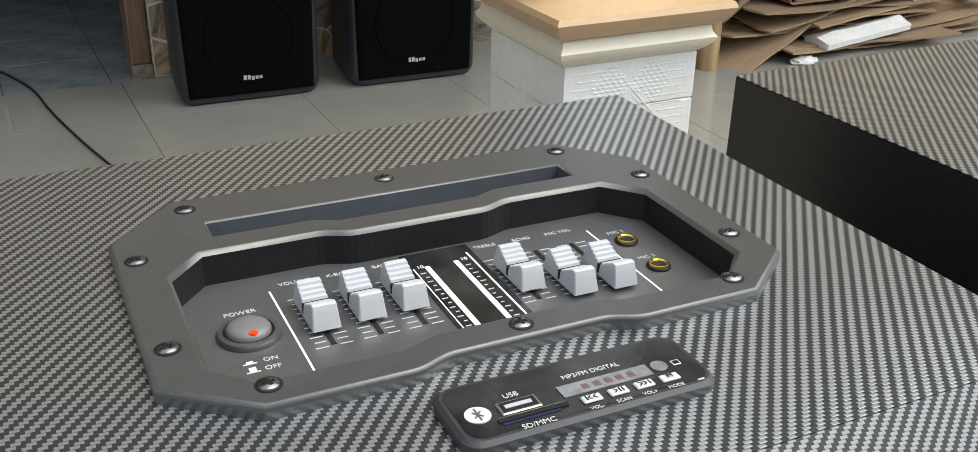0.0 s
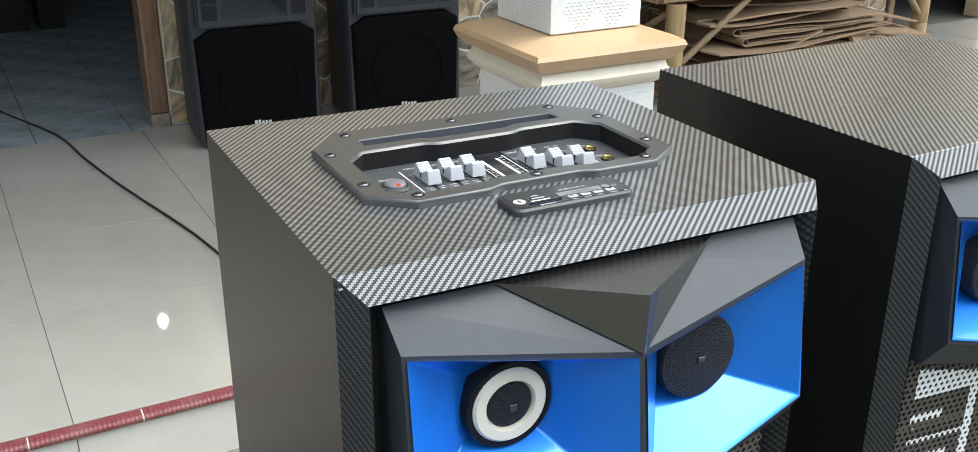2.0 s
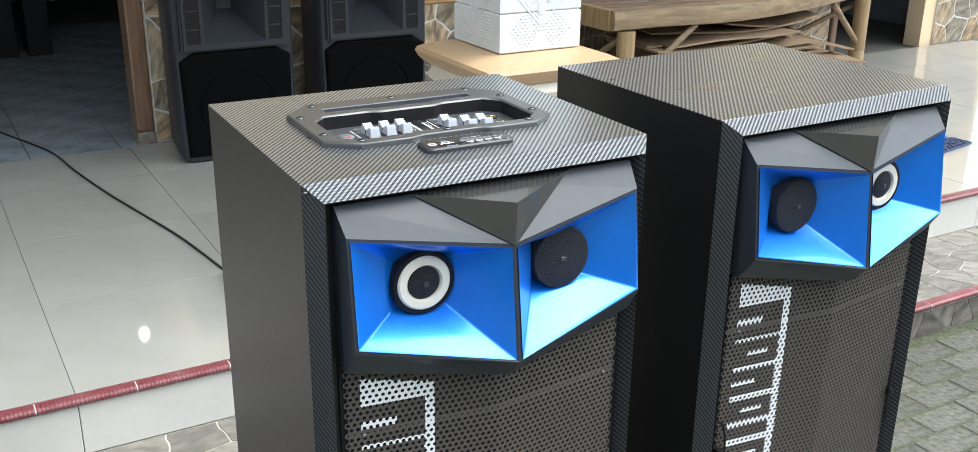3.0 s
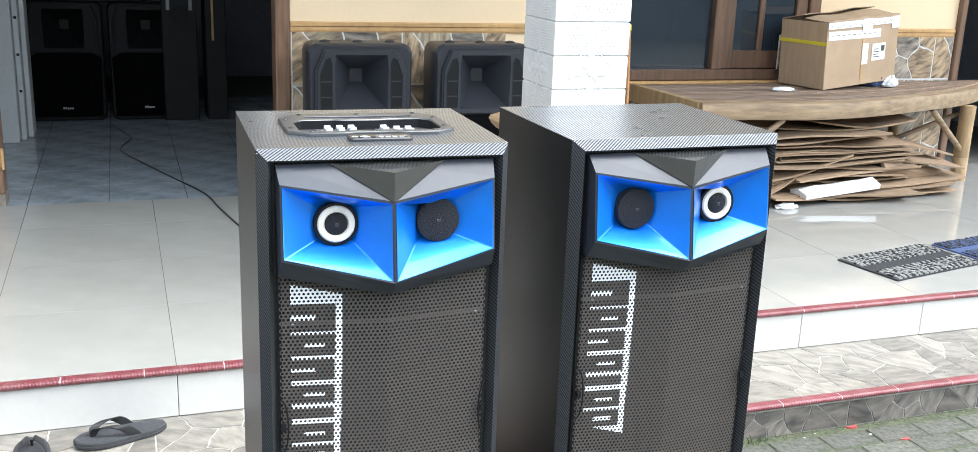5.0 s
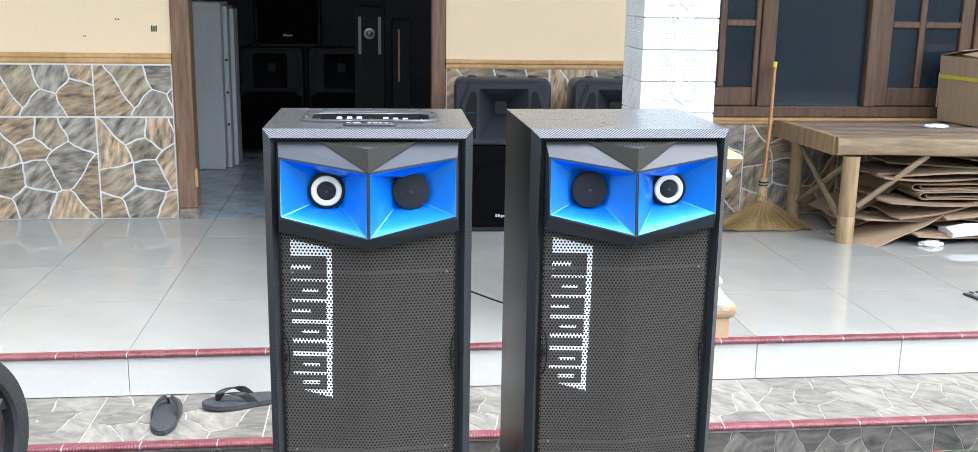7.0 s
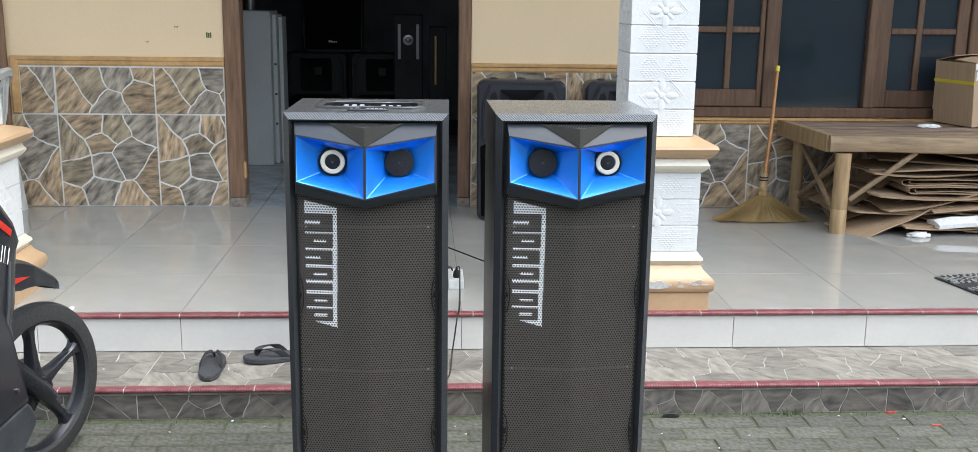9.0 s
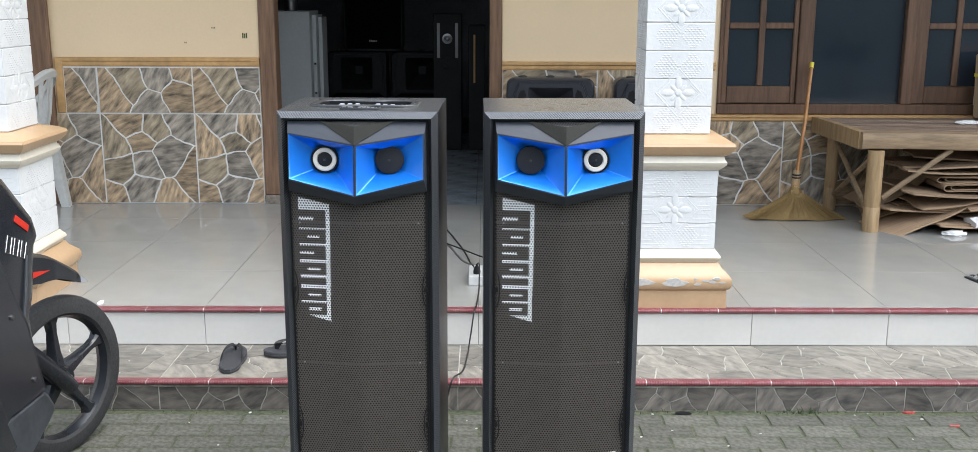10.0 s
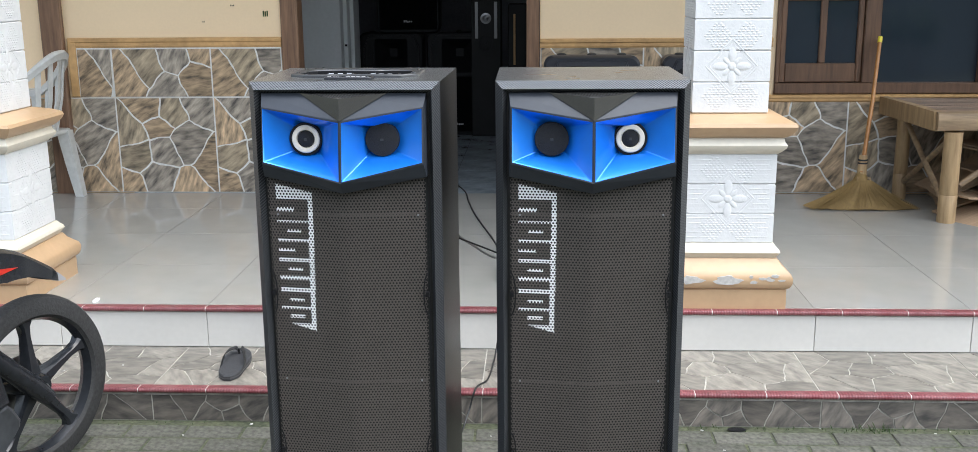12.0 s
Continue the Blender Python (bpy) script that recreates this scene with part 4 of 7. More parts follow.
def control_panel(t):
    z = TH
    # bezel with a deep control tray and a shallow handle slot
    loop = panel_loop
    outer = loop(0.152, 0.083, 0.286, 0.036, 0.028, 0.040, 0.006)
    outer_top = loop(0.1502, 0.0848, 0.2842, 0.0354, 0.0274, 0.0394, 0.006)
    tray = loop(0.132, 0.099, 0.2215, 0.018, 0.018, 0.020, 0.006, 0.006)
    tray_in = loop(0.1298, 0.1012, 0.2192, 0.018, 0.018, 0.020, 0.006, 0.006)
    slot = [(-0.104, 0.2345), (-0.052, 0.2345), (-0.038, 0.2285), (0.038, 0.2285), (0.052, 0.2345), (0.104, 0.2345), (0.104, 0.2535), (-0.104, 0.2535)]
    bm = bmesh.new()
    zt = z + 0.0070

    def ring_edges(pts, zz):
        vs = [bm.verts.new((p[0], p[1], zz)) for p in pts]
        return vs, [bm.edges.new((a, b)) for a, b in zip(vs, vs[1:] + vs[:1])]
    v0, e0 = ring_edges(outer_top, zt)
    v1, e1 = ring_edges(tray, zt)
    v2, e2 = ring_edges(slot, zt)
    bmesh.ops.triangle_fill(bm, edges=e0 + e1 + e2, use_beauty=True)
    base = [bm.verts.new((p[0], p[1], z)) for p in outer]
    mid = [bm.verts.new((p[0], p[1], z + 0.0040)) for p in outer]
    soft = [[bm.verts.new((p[0] + (q[0] - p[0]) * f, p[1] + (q[1] - p[1]) * f, z + 0.0040 + 0.0030 * g)) for p, q in zip(outer, outer_top)] for f, g in ((0.12, 0.45), (0.45, 0.85))]

    def skin(a, b):
        for i in range(len(a)):
            j = (i + 1) % len(a)
            bm.faces.new((a[i], a[j], b[j], b[i]))
    skin(base, mid)
    for a, b in zip([mid] + soft, soft + [v0]):
        skin(a, b)
    turn = [bm.verts.new((p[0] * 0.7 + q[0] * 0.3, p[1] * 0.7 + q[1] * 0.3, zt - 0.0003)) for p, q in zip(tray, tray_in)]
    w1 = [bm.verts.new((p[0], p[1], zt - 0.0024)) for p in tray_in]
    skin(v1, turn)
    skin(turn, w1)
    w2 = [bm.verts.new((p[0] * 0.990, p[1] * 0.97 + 0.0073, zt - 0.0012)) for p in slot]
    skin(v2, w2)
    slot_in = [(v.co.x, v.co.y) for v in w2]
    bez = part("control_panel", bm, GREY_PLASTIC, t, "charcoal plastic control panel sunk into the top")
    for p in bez.data.polygons:
        p.use_smooth = p.normal.z < 0.999 and abs(p.normal.z) > 0.02
    # Tray wall is blackened to carry the shade down in the tray.
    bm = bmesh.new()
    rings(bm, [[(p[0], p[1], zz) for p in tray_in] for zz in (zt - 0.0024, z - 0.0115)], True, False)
    part("tray_wall", bm, BLACK_PLASTIC, bez, "control tray wall, blackened for the shade inside")
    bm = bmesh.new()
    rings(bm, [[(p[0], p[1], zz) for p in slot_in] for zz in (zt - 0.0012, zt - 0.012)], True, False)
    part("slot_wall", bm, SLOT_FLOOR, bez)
    bm = bmesh.new()
    bm.faces.new([bm.verts.new((p[0], p[1], zt - 0.0119)) for p in slot_in])
    part("slot_floor", bm, SLOT_FLOOR, bez, "blue-grey floor of the handle slot")
    bm = bmesh.new()
    bm.faces.new([bm.verts.new((p[0], p[1], z - 0.0114)) for p in tray_in])
    part("tray_floor", bm, RECESS_PLASTIC, bez, "dark tray floor with white markings")
    zf = z - 0.0115
    for x, y in ((-0.110, 0.272), (0.001, 0.272), (0.112, 0.272), (0.140, 0.221), (0.140, 0.137), (0.111, 0.0965), (0.0, 0.0985), (-0.111, 0.0965), (-0.142, 0.138), (-0.142, 0.222)):
        screw(t, x, y, zt)
    cap_me = mesh_of("fader_cap", fader_cap(), WHITE_PLASTIC)
    for x, y in ((-0.0755, 0.1664), (-0.0530, 0.1676), (-0.0312, 0.1682), (0.0286, 0.1630), (0.0504, 0.1492), (0.0722, 0.1475)):
        part("fader_slot", boxed(x - 0.0012, x + 0.0012, 0.1400, 0.1867, zf, zf + 0.0004), BLACK_PLASTIC, t)
        fc = piece("fader_cap", cap_me, t, Matrix.Translation((x, y, zf)))
        fc["label"] = "white ribbed fader cap"
        part("cap_line", boxed(-0.0067, 0.0067, -0.0009, 0.0009, 0.0018, 0.0084), BLACK_PLASTIC, fc)
        part("stem", boxed(-0.0010, 0.0010, -0.0040, 0.0040, -0.0005, 0.0030), BLACK_PLASTIC, fc)
        bm = bmesh.new()
        for k in range(11):
            yy = 0.1392 + k * 0.0047
            w = 0.0052 if k % 2 else 0.0060
            for s in (-1, 1):
                xa, xb = sorted((x + s * 0.0026, x + s * (0.0026 + w)))
                box(bm, xa, xb, yy - 0.0003, yy + 0.0003, zf, zf + 0.0003)
        part("scale_print", bm, INK_GREY, t, "printed white scale")
    for x0, y0, y1 in ((-0.0898, 0.120, 0.1982), (0.0882, 0.120, 0.1972)):
        part("divider_line", boxed(x0 - 0.0005, x0 + 0.0005, y0, y1, zf, zf + 0.0003), WHITE_INK, t)
    # level display: black plate edged by two fine lines, with two white columns and their scales
    part("level_plate", boxed(-0.0192, 0.0190, 0.118, 0.2070, zf, zf + 0.0012, 0.0004), GLOSS_BLACK, t, "glossy black level plate")
    for x, w, y1 in ((-0.0102, 0.0014, 0.1905), (0.0060, 0.0014, 0.1907), (-0.0176, 0.0003, 0.190), (0.0149, 0.0005, 0.1970)):
        part("level_bar", boxed(x - w, x + w, 0.122, y1, zf + 0.0012, zf + 0.0015), WHITE_INK, t)
    for x, s in ((-0.0102, -1), (0.0060, 1)):
        bm = bmesh.new()
        for k in range(13):
            yy = 0.129 + k * 0.0046
            xa, xb = sorted((x + s * 0.0028, x + s * (0.0046 if k % 2 else 0.0058)))
            box(bm, xa, xb, yy - 0.0003, yy + 0.0003, zf + 0.0012, zf + 0.0015)
        part("level_scale", bm, INK_GREY, t)
    # power button and jacks
    bx, by = -0.1083, 0.1625
    bm = bmesh.new()
    lathe(bm, [(0.0148, 0), (0.0148, 0.0010), (0.0138, 0.0026), (0.0116, 0.0030), (0.0112, 0.001)], 40, 'z', (bx, by, zf))
    pw = part("power_button", bm, GREY_PLASTIC, t, "round push button with a red mark", True)
    bm = bmesh.new()
    lathe(bm, [(0.0111, 0.001), (0.0111, 0.0024)], 32, 'z', (bx, by, zf))
    part("button_gap", bm, BLACK_PLASTIC, pw)
    bm = bmesh.new()
    lathe(bm, [(0.0102, 0.001), (0.0102, 0.0036), (0.0093, 0.0050), (0.0070, 0.0060), (0.0035, 0.0065), (0.0003, 0.0066)], 32, 'z', (bx, by + 0.0003, zf))
    part("button", bm, BUTTON_GREY, pw, smooth=True)
    bm = bmesh.new()
    lathe(bm, [(0.0024, 0), (0.0024, 0.0010), (0.0004, 0.0014)], 14, 'z', (bx + 0.0004, by - 0.0068, zf + 0.0048))
    part("red_mark", bm, RED_LAMP, pw, smooth=True)
    for x, y in ((0.1016, 0.1773), (0.1015, 0.1458)):
        bm = bmesh.new()
        lathe(bm, [(0.0064, 0), (0.0064, 0.0010), (0.0058, 0.0016), (0.0050, 0.0016)], 32, 'z', (x, y, zf))
        j = part("jack_socket", bm, BLACK_PLASTIC, t, "gold-rimmed jack socket", True)
        bm = bmesh.new()
        rings(bm, [[(x + r * math.cos(a), y + r * math.sin(a), zf + h) for a in (2 * math.pi * k / 32 for k in range(32))] for r, h in ((0.0054, 0.0014), (0.0052, 0.0024), (0.0046, 0.0025), (0.0037, 0.0012), (0.0035, 0.0008))], True, False)
        part("gold_ring", bm, BRASS, j, "gold-plated ring", True)
        bm = bmesh.new()
        lathe(bm, [(0.0036, 0.0003), (0.0036, 0.0009)], 24, 'z', (x, y, zf))
        part("jack_hole", bm, BLACK_PLASTIC, j)
    for txt, x, y, s in (("POWER", -0.1079, 0.1832, 0.0044), ("ON", -0.1044, 0.1398, 0.0042), ("OFF", -0.1050, 0.1330, 0.0042), ("VOLUME", -0.0760, 0.2026, 0.0042), ("X-BASS", -0.0536, 0.2023, 0.0042), ("BASS", -0.0313, 0.2023, 0.0042),
                         ("TREBLE", 0.0277, 0.2020, 0.0040), ("ECHO", 0.0496, 0.2017, 0.0040), ("MIC VOL", 0.0720, 0.2016, 0.0040), ("MIC 1", 0.1017, 0.1890, 0.0042), ("MIC 2", 0.1014, 0.1573, 0.0042)):
        lettering(txt, s, INK_GREY, t, Matrix.Translation((x, y, zf + 0.0003)))
    for x in (-0.0136, 0.0108):
        lettering("10", 0.0040, WHITE_INK, t, Matrix.Translation((x, 0.1910, zf + 0.0014)))
    for y, w in ((0.1398, 0.0016), (0.1330, 0.0034)):
        bm = box(boxed(-0.1166, -0.1106, y - 0.0012, y - 0.0006, zf, zf + 0.0003), -0.1151, -0.1121, y - 0.0006, y - 0.0006 + w, zf, zf + 0.0003)
        part("push_mark", bm, WHITE_INK, t)


def button_sign(x, y, z, sign):
    """Raised sign on a push button: chevrons and bars, each a few millimetres high."""
    bm = bmesh.new()
    for kind, dx in sign:
        if kind == "bar":
            box(bm, x + dx - 0.0003, x + dx + 0.0003, y - 0.0013, y + 0.0013, z, z + 0.0002)
            continue
        d = 0.0014 if kind == "right" else -0.0014
        for s in (-1, 1):
            quad(bm, (x + dx, y + s * 0.0013, z + 0.0002), (x + dx + d, y, z + 0.0002), (x + dx + d * 1.6, y, z + 0.0002), (x + dx + d * 0.6, y + s * 0.0013, z + 0.0002))
    return bm


def player_module(t):
    """Small music player plate in front of the control panel."""
    z = TH
    x0, x1, y0, y1 = -0.0610, 0.0510, 0.0360, 0.0750

    def rounded(d, r=0.008, n=5):
        pts = []
        for cx, cy, a0 in ((x1 - d - r, y1 - d - r, 0), (x0 + d + r, y1 - d - r, 90), (x0 + d + r, y0 + d + r, 180), (x1 - d - r, y0 + d + r, 270)):
            pts += [(cx + r * math.cos(radians(a0 + 90 * k / n)), cy + r * math.sin(radians(a0 + 90 * k / n))) for k in range(n + 1)]
        return pts
    bm = bmesh.new()
    rings(bm, [[(p[0], p[1], h) for p in rounded(d)] for d, h in ((0, z), (0, z + 0.0040), (0.0016, z + 0.0058), (0.0030, z + 0.0058))])
    mod = part("player_module", bm, MODULE_SHELL, t, "black music player plate with slots and buttons", True)
    bm = bmesh.new()
    rings(bm, [[(p[0], p[1], h) for p in rounded(0.0032, 0.006)] for h in (z + 0.0056, z + 0.0061)])
    part("face_plate", bm, GLOSS_BLACK, mod, "scratched glossy black face")
    zt = z + 0.0062
    part("usb_slot", boxed(-0.0413, -0.0243, 0.0478, 0.0556, zt - 0.0005, zt + 0.0009, 0.0004), SILVER, mod, "silver USB socket")
    part("slot_hole", boxed(-0.0402, -0.0254, 0.0489, 0.0546, zt + 0.0008, zt + 0.0011), BLACK_PLASTIC, mod)
    part("slot_tongue", boxed(-0.0388, -0.0275, 0.0505, 0.0526, zt + 0.0010, zt + 0.0014), WHITE_PLASTIC, mod)
    part("card_slot", boxed(-0.0445, -0.0150, 0.0440, 0.0462, zt - 0.0004, zt + 0.0006), BLACK_PLASTIC, mod, "memory card slot")
    part("card_guide", boxed(-0.0435, -0.0190, 0.0426, 0.0438, zt - 0.0004, zt + 0.0003), CARD_BLUE, mod, "dark blue card guide")
    part("slot_lip", boxed(-0.0440, -0.0155, 0.0463, 0.0466, zt - 0.0004, zt + 0.0008), SILVER, mod)
    part("display", boxed(-0.0142, 0.0268, 0.0491, 0.0565, zt - 0.0003, zt + 0.0003), DISPLAY, mod, "dim grey display with faint digits")
    for k in range(5):
        part("display_digit", boxed(-0.0045 + k * 0.0052, -0.0015 + k * 0.0052, 0.0510, 0.0542, zt + 0.0003, zt + 0.0004), DIM_RED, mod)
    bm = bmesh.new()
    lathe(bm, [(0.0052, 0), (0.0052, 0.0004)], 28, 'z', (-0.0497, 0.0523, zt - 0.0001))
    badge = part("round_badge", bm, INK_GREY, mod, "round pale badge with dark bars")
    part("badge_bar", boxed(-0.0500, -0.0494, 0.0486, 0.0560, zt + 0.0003, zt + 0.0006), RECESS_PLASTIC, badge)
    for sg in (-1, 1):
        part("badge_bar", boxed(-0.0024, 0.0024, -0.0003, 0.0003, 0.0003, 0.00055), RECESS_PLASTIC, badge, at=Matrix.Translation((-0.0497, 0.0523, zt)) @ Matrix.Rotation(radians(45 * sg), 4, 'Z'))
    bm = bmesh.new()
    lathe(bm, [(0.0036, 0), (0.0036, 0.0004)], 24, 'z', (0.0319, 0.0533, zt - 0.0001))
    part("receiver_window", bm, DISPLAY, mod, "round grey receiver window")
    part("mark", boxed(0.0378, 0.0416, 0.0511, 0.0545, zt - 0.0001, zt + 0.0003, 0.0002), INK_GREY, mod)
    part("mark_inner", boxed(0.0383, 0.0411, 0.0516, 0.0540, zt + 0.0003, zt + 0.00034), GLOSS_BLACK, mod)
    part("reset_hole", boxed(0.0408, 0.0436, 0.0382, 0.0390, zt - 0.0001, zt + 0.0003), INK_GREY, mod)
    signs = ((("bar", -0.0023), ("left", 0.0004), ("left", 0.0026)), (("right", -0.0024), ("bar", 0.0006), ("bar", 0.0020)), (("right", -0.0028), ("right", -0.0008), ("bar", 0.0024)), ())
    for x, sign in zip((-0.0050, 0.0070, 0.0189, 0.0309), signs):
        b = part("button", boxed(x - 0.0042, x + 0.0042, 0.0421, 0.0464, zt - 0.0002, zt + 0.0010, 0.0004), INK_GREY, mod, "pale push button")
        if sign:
            part("button_mark", button_sign(x, 0.0443, zt + 0.0010, sign), BLACK_PLASTIC, b)
        else:
            lettering("M", 0.0034, BLACK_PLASTIC, b, Matrix.Translation((x, 0.0443, zt + 0.0014)))
    for txt, x, y, sz in (("MP3/FM DIGITAL", 0.0043, 0.0612, 0.0036), ("USB", -0.0327, 0.0592, 0.0038), ("SD/MMC", -0.0306, 0.0388, 0.0038), ("VOL-", -0.0056, 0.0388, 0.0026), ("SCAN", 0.0065, 0.0388, 0.0026), ("VOL+", 0.0184, 0.0388, 0.0026), ("MODE", 0.0306, 0.0388, 0.0026)):
        lettering(txt, sz, INK_GREY, mod, Matrix.Translation((x, y, zt + 0.0001)))


tower_a = tower("tall black tower loudspeaker with control panel on top", True, pose(0, 0, 0, 0, 0, -1.3), True)
before = set(tower_a.children)
control_panel(tower_a)
player_module(tower_a)
for ob in set(tower_a.children) - before:
    kind = ob.name.split(".")[0]
    ob.location += Vector({"control_panel": (0.001, PANEL_Y, 0), "screw": (0.001, PANEL_Y, 0), "player_module": (0.006, 0.001, 0)}.get(kind, (0.006, PANEL_Y + 0.003, 0)))
# a chip of film is torn off at the near corner
part("torn_film", boxed(-0.2182, -0.2140, -0.0085, -0.005, TH - 0.0085, TH - 0.0062, 0.0008), GREY_PLASTIC, tower_a, "pale chip where the film has torn")
tower("tall black tower loudspeaker with a plain carbon top", False, pose(0.5615, 0.002, 0, 0, 0, 0.6))

# ---- things on the porch, under and on the bench, and on the steps ----
def pa_speaker(m, label, group="", shell=None):
    """Moulded plastic stage loudspeaker: body, horn, ports, round-marked grille, badge, top feet."""
    s = thing("pa_loudspeaker", label, "loudspeaker", group=group)
    W, Hh = 0.270, 0.872
    shell = shell or PA_PLASTIC

    def outline(d, zlo, zhi, taper=0.0):
        pts, r, n = [], 0.050, 5
        for cx, cz, a0 in ((W - d - r, zhi - d - r, 0), (-W + d + r, zhi - d - r, 90), (-W + d + r + taper, zlo + d + r, 180), (W - d - r - taper, zlo + d + r, 270)):
            pts += [(cx + r * math.cos(radians(a0 + 90 * k / n)), cz + r * math.sin(radians(a0 + 90 * k / n))) for k in range(n + 1)]
        return pts
    front = outline(0.012, 0, Hh, 0.004)
    mouth = []
    for x, z in front:
        a = math.atan2((z - Hh / 2) * 0.62, x)
        k = 1 / max(abs(math.cos(a)) / 0.142, abs(math.sin(a)) / 0.152)
        mouth.append((k * math.cos(a), 0.672 + k * math.sin(a)))
    bm = bmesh.new()
    rings(bm, [[(x, 0.19, z) for x, z in mouth], [(x, 0.006, z) for x, z in mouth]] + [[(x, y, z) for x, z in outline(d, 0, Hh, 0.004)] for d, y in ((0.012, 0.005), (0.0, 0.022), (0.0, 0.12), (0.010, 0.29), (0.03, 0.335))])
    part("body", bm, shell, s, "black moulded plastic body", True)
    # raised frame round the deep horn mouth
    bm = bmesh.new()
    o = [(-0.240, 0.512), (0.240, 0.512), (0.240, 0.735), (0.195, 0.846), (-0.195, 0.846), (-0.240, 0.735)]
    i = [(-0.135, 0.535), (0.135, 0.535), (0.140, 0.75), (0.135, 0.818), (-0.135, 0.818), (-0.140, 0.75)]
    th = [(-0.032, 0.660), (0.032, 0.660), (0.034, 0.715), (0.030, 0.730), (-0.030, 0.730), (-0.034, 0.715)]
    lp = [[(x, 0.0045, z) for x, z in o], [(x * 0.985, -0.012, 0.002 + z * 0.997) for x, z in o], [(x * 0.955, -0.012, 0.008 + z * 0.985) for x, z in o], [(x * 0.945, -0.020, 0.009 + z * 0.983) for x, z in o], [(x, -0.020, z) for x, z in i], [(x, 0.150, z) for x, z in th]]
    rings(bm, lp, True, False)
    quad(bm, *[(x, 0.150, z) for x, z in th])
    bmesh.ops.remove_doubles(bm, verts=bm.verts, dist=0.0001)
    part("horn", bm, shell, s, "deep flared horn mouth in an angular frame", False)
    for sx in (-1, 1):
        bm = bmesh.new()
        poly = [(0.152, 0.540), (0.212, 0.540), (0.214, 0.715), (0.186, 0.795), (0.162, 0.806), (0.150, 0.775)]
        rings(bm, [[(sx * (0.182 + (x - 0.182) * k), y, 0.63 + (z - 0.63) * k) for x, z in poly] for k, y in ((1.0, -0.019), (1.0, -0.0218), (0.84, -0.0205))])
        port = part("port", bm, BLACK_PLASTIC, s, "tall side port with cross bars")
        for z in (0.60, 0.68):
            part("port_bar", boxed(sx * 0.182 - 0.026, sx * 0.182 + 0.026, -0.0222, -0.0200, z, z + 0.006), shell, port)
    bm = bmesh.new()
    rings(bm, [[(x, y, z) for x, z in ((-0.240 + d, 0.03 + d), (0.240 - d, 0.03 + d), (0.250 - d, 0.465 - d), (0.19 - d, 0.500 - d), (-0.19 + d, 0.500 - d), (-0.250 + d, 0.465 - d))] for d, y in ((0, 0.006), (0.004, -0.010), (0.016, -0.016))])
    g = part("grille", bm, PA_MESH, s, "black steel mesh grille")
    bm = bmesh.new()
    lathe(bm, [(0.172, 0.0), (0.170, -0.004), (0.164, -0.004), (0.162, 0.0)], 40, 'y', (0, -0.0155, 0.25))
    part("grille_ring", bm, PA_MESH, g, "faint round rim in the grille", True)
    bd = part("badge", boxed(-0.040, 0.040, -0.0185, -0.0155, 0.090, 0.110, 0.001), PA_MESH, s)
    for k in range(5):
        part("badge_bar", boxed(-0.036 + k * 0.015, -0.025 + k * 0.015, -0.0195, -0.0184, 0.092 - 0.003 * (k == 2), 0.104 + 0.005 * (k in (0, 1))), INK_GREY, bd, "pale bar standing for a maker's mark")
    for x in (-0.17, 0.0, 0.17):
        bm = bmesh.new()
        lathe(bm, [(0.028, 0), (0.026, 0.008), (0.014, 0.013), (0.001, 0.014)], 16, 'z', (x, 0.10, Hh - 0.002))
        part("top_foot", bm, RUBBER, s, smooth=True)
    s.matrix_world = m
    return s


pa = pa_speaker(pose(0.742, 3.560, PORCH, 0, 0, -1.5), "black plastic stage loudspeaker standing on the porch", "stage loudspeakers")
copy_thing(pa, pose(1.406, 3.540, PORCH, 0, 0, -1.5))
# Stored ones take a darker shell than the porch pair, for the room's dimness.
stored = pa_speaker(pose(-0.80, 6.5, PORCH), "black stage loudspeaker stored in the room, shell darkened for the dimness", "stored loudspeakers", BLACK_PLASTIC)
for x, y, z in ((-0.23, 6.5, PORCH), (-0.65, 6.5, PORCH + 0.864)):
    copy_thing(stored, pose(x, y, z))

# stored things in the dark room
cab = thing("cabinet", "tall off-white laminate cabinet in the dark room", "cabinet")
part("body", boxed(-1.68, -1.075, 5.70, 6.15, PORCH, 1.53, 0.004), CABINET_WHITE, cab)
part("side_board", boxed(-1.072, -1.040, 5.80, 6.15, PORCH, 1.50, 0.003), CABINET_WHITE, cab)
part("side_board", boxed(-1.036, -1.005, 5.90, 6.15, PORCH, 1.48, 0.003), CABINET_WHITE, cab)
for z in (0.62, 0.86, 1.10):
    part("catch", boxed(-1.062, -1.046, 5.79, 5.80, z, z + 0.016), BLACK_PLASTIC, cab)
bm = bmesh.new()
lathe(bm, [(0.055, 0), (0.055, 0.11), (0.05, 0.115)], 24, 'z', (-1.26, 5.9, 1.53))
tagged(part("tin_can", bm, STEEL, None, smooth=True), "steel tin standing on the white cabinet", "tin")
tw = thing("hifi_tower", "slim dark loudspeaker with pale metal strips", "loudspeaker")
part("body", boxed(-0.12, 0.13, 6.45, 6.8, PORCH, 1.50, 0.006), INNER_WOOD, tw)
for x in (-0.085, 0.075):
    part("metal_strip", boxed(x, x + 0.025, 6.440, 6.4495, 1.12, 1.42, 0.001), STEEL, tw)
bm = bmesh.new()
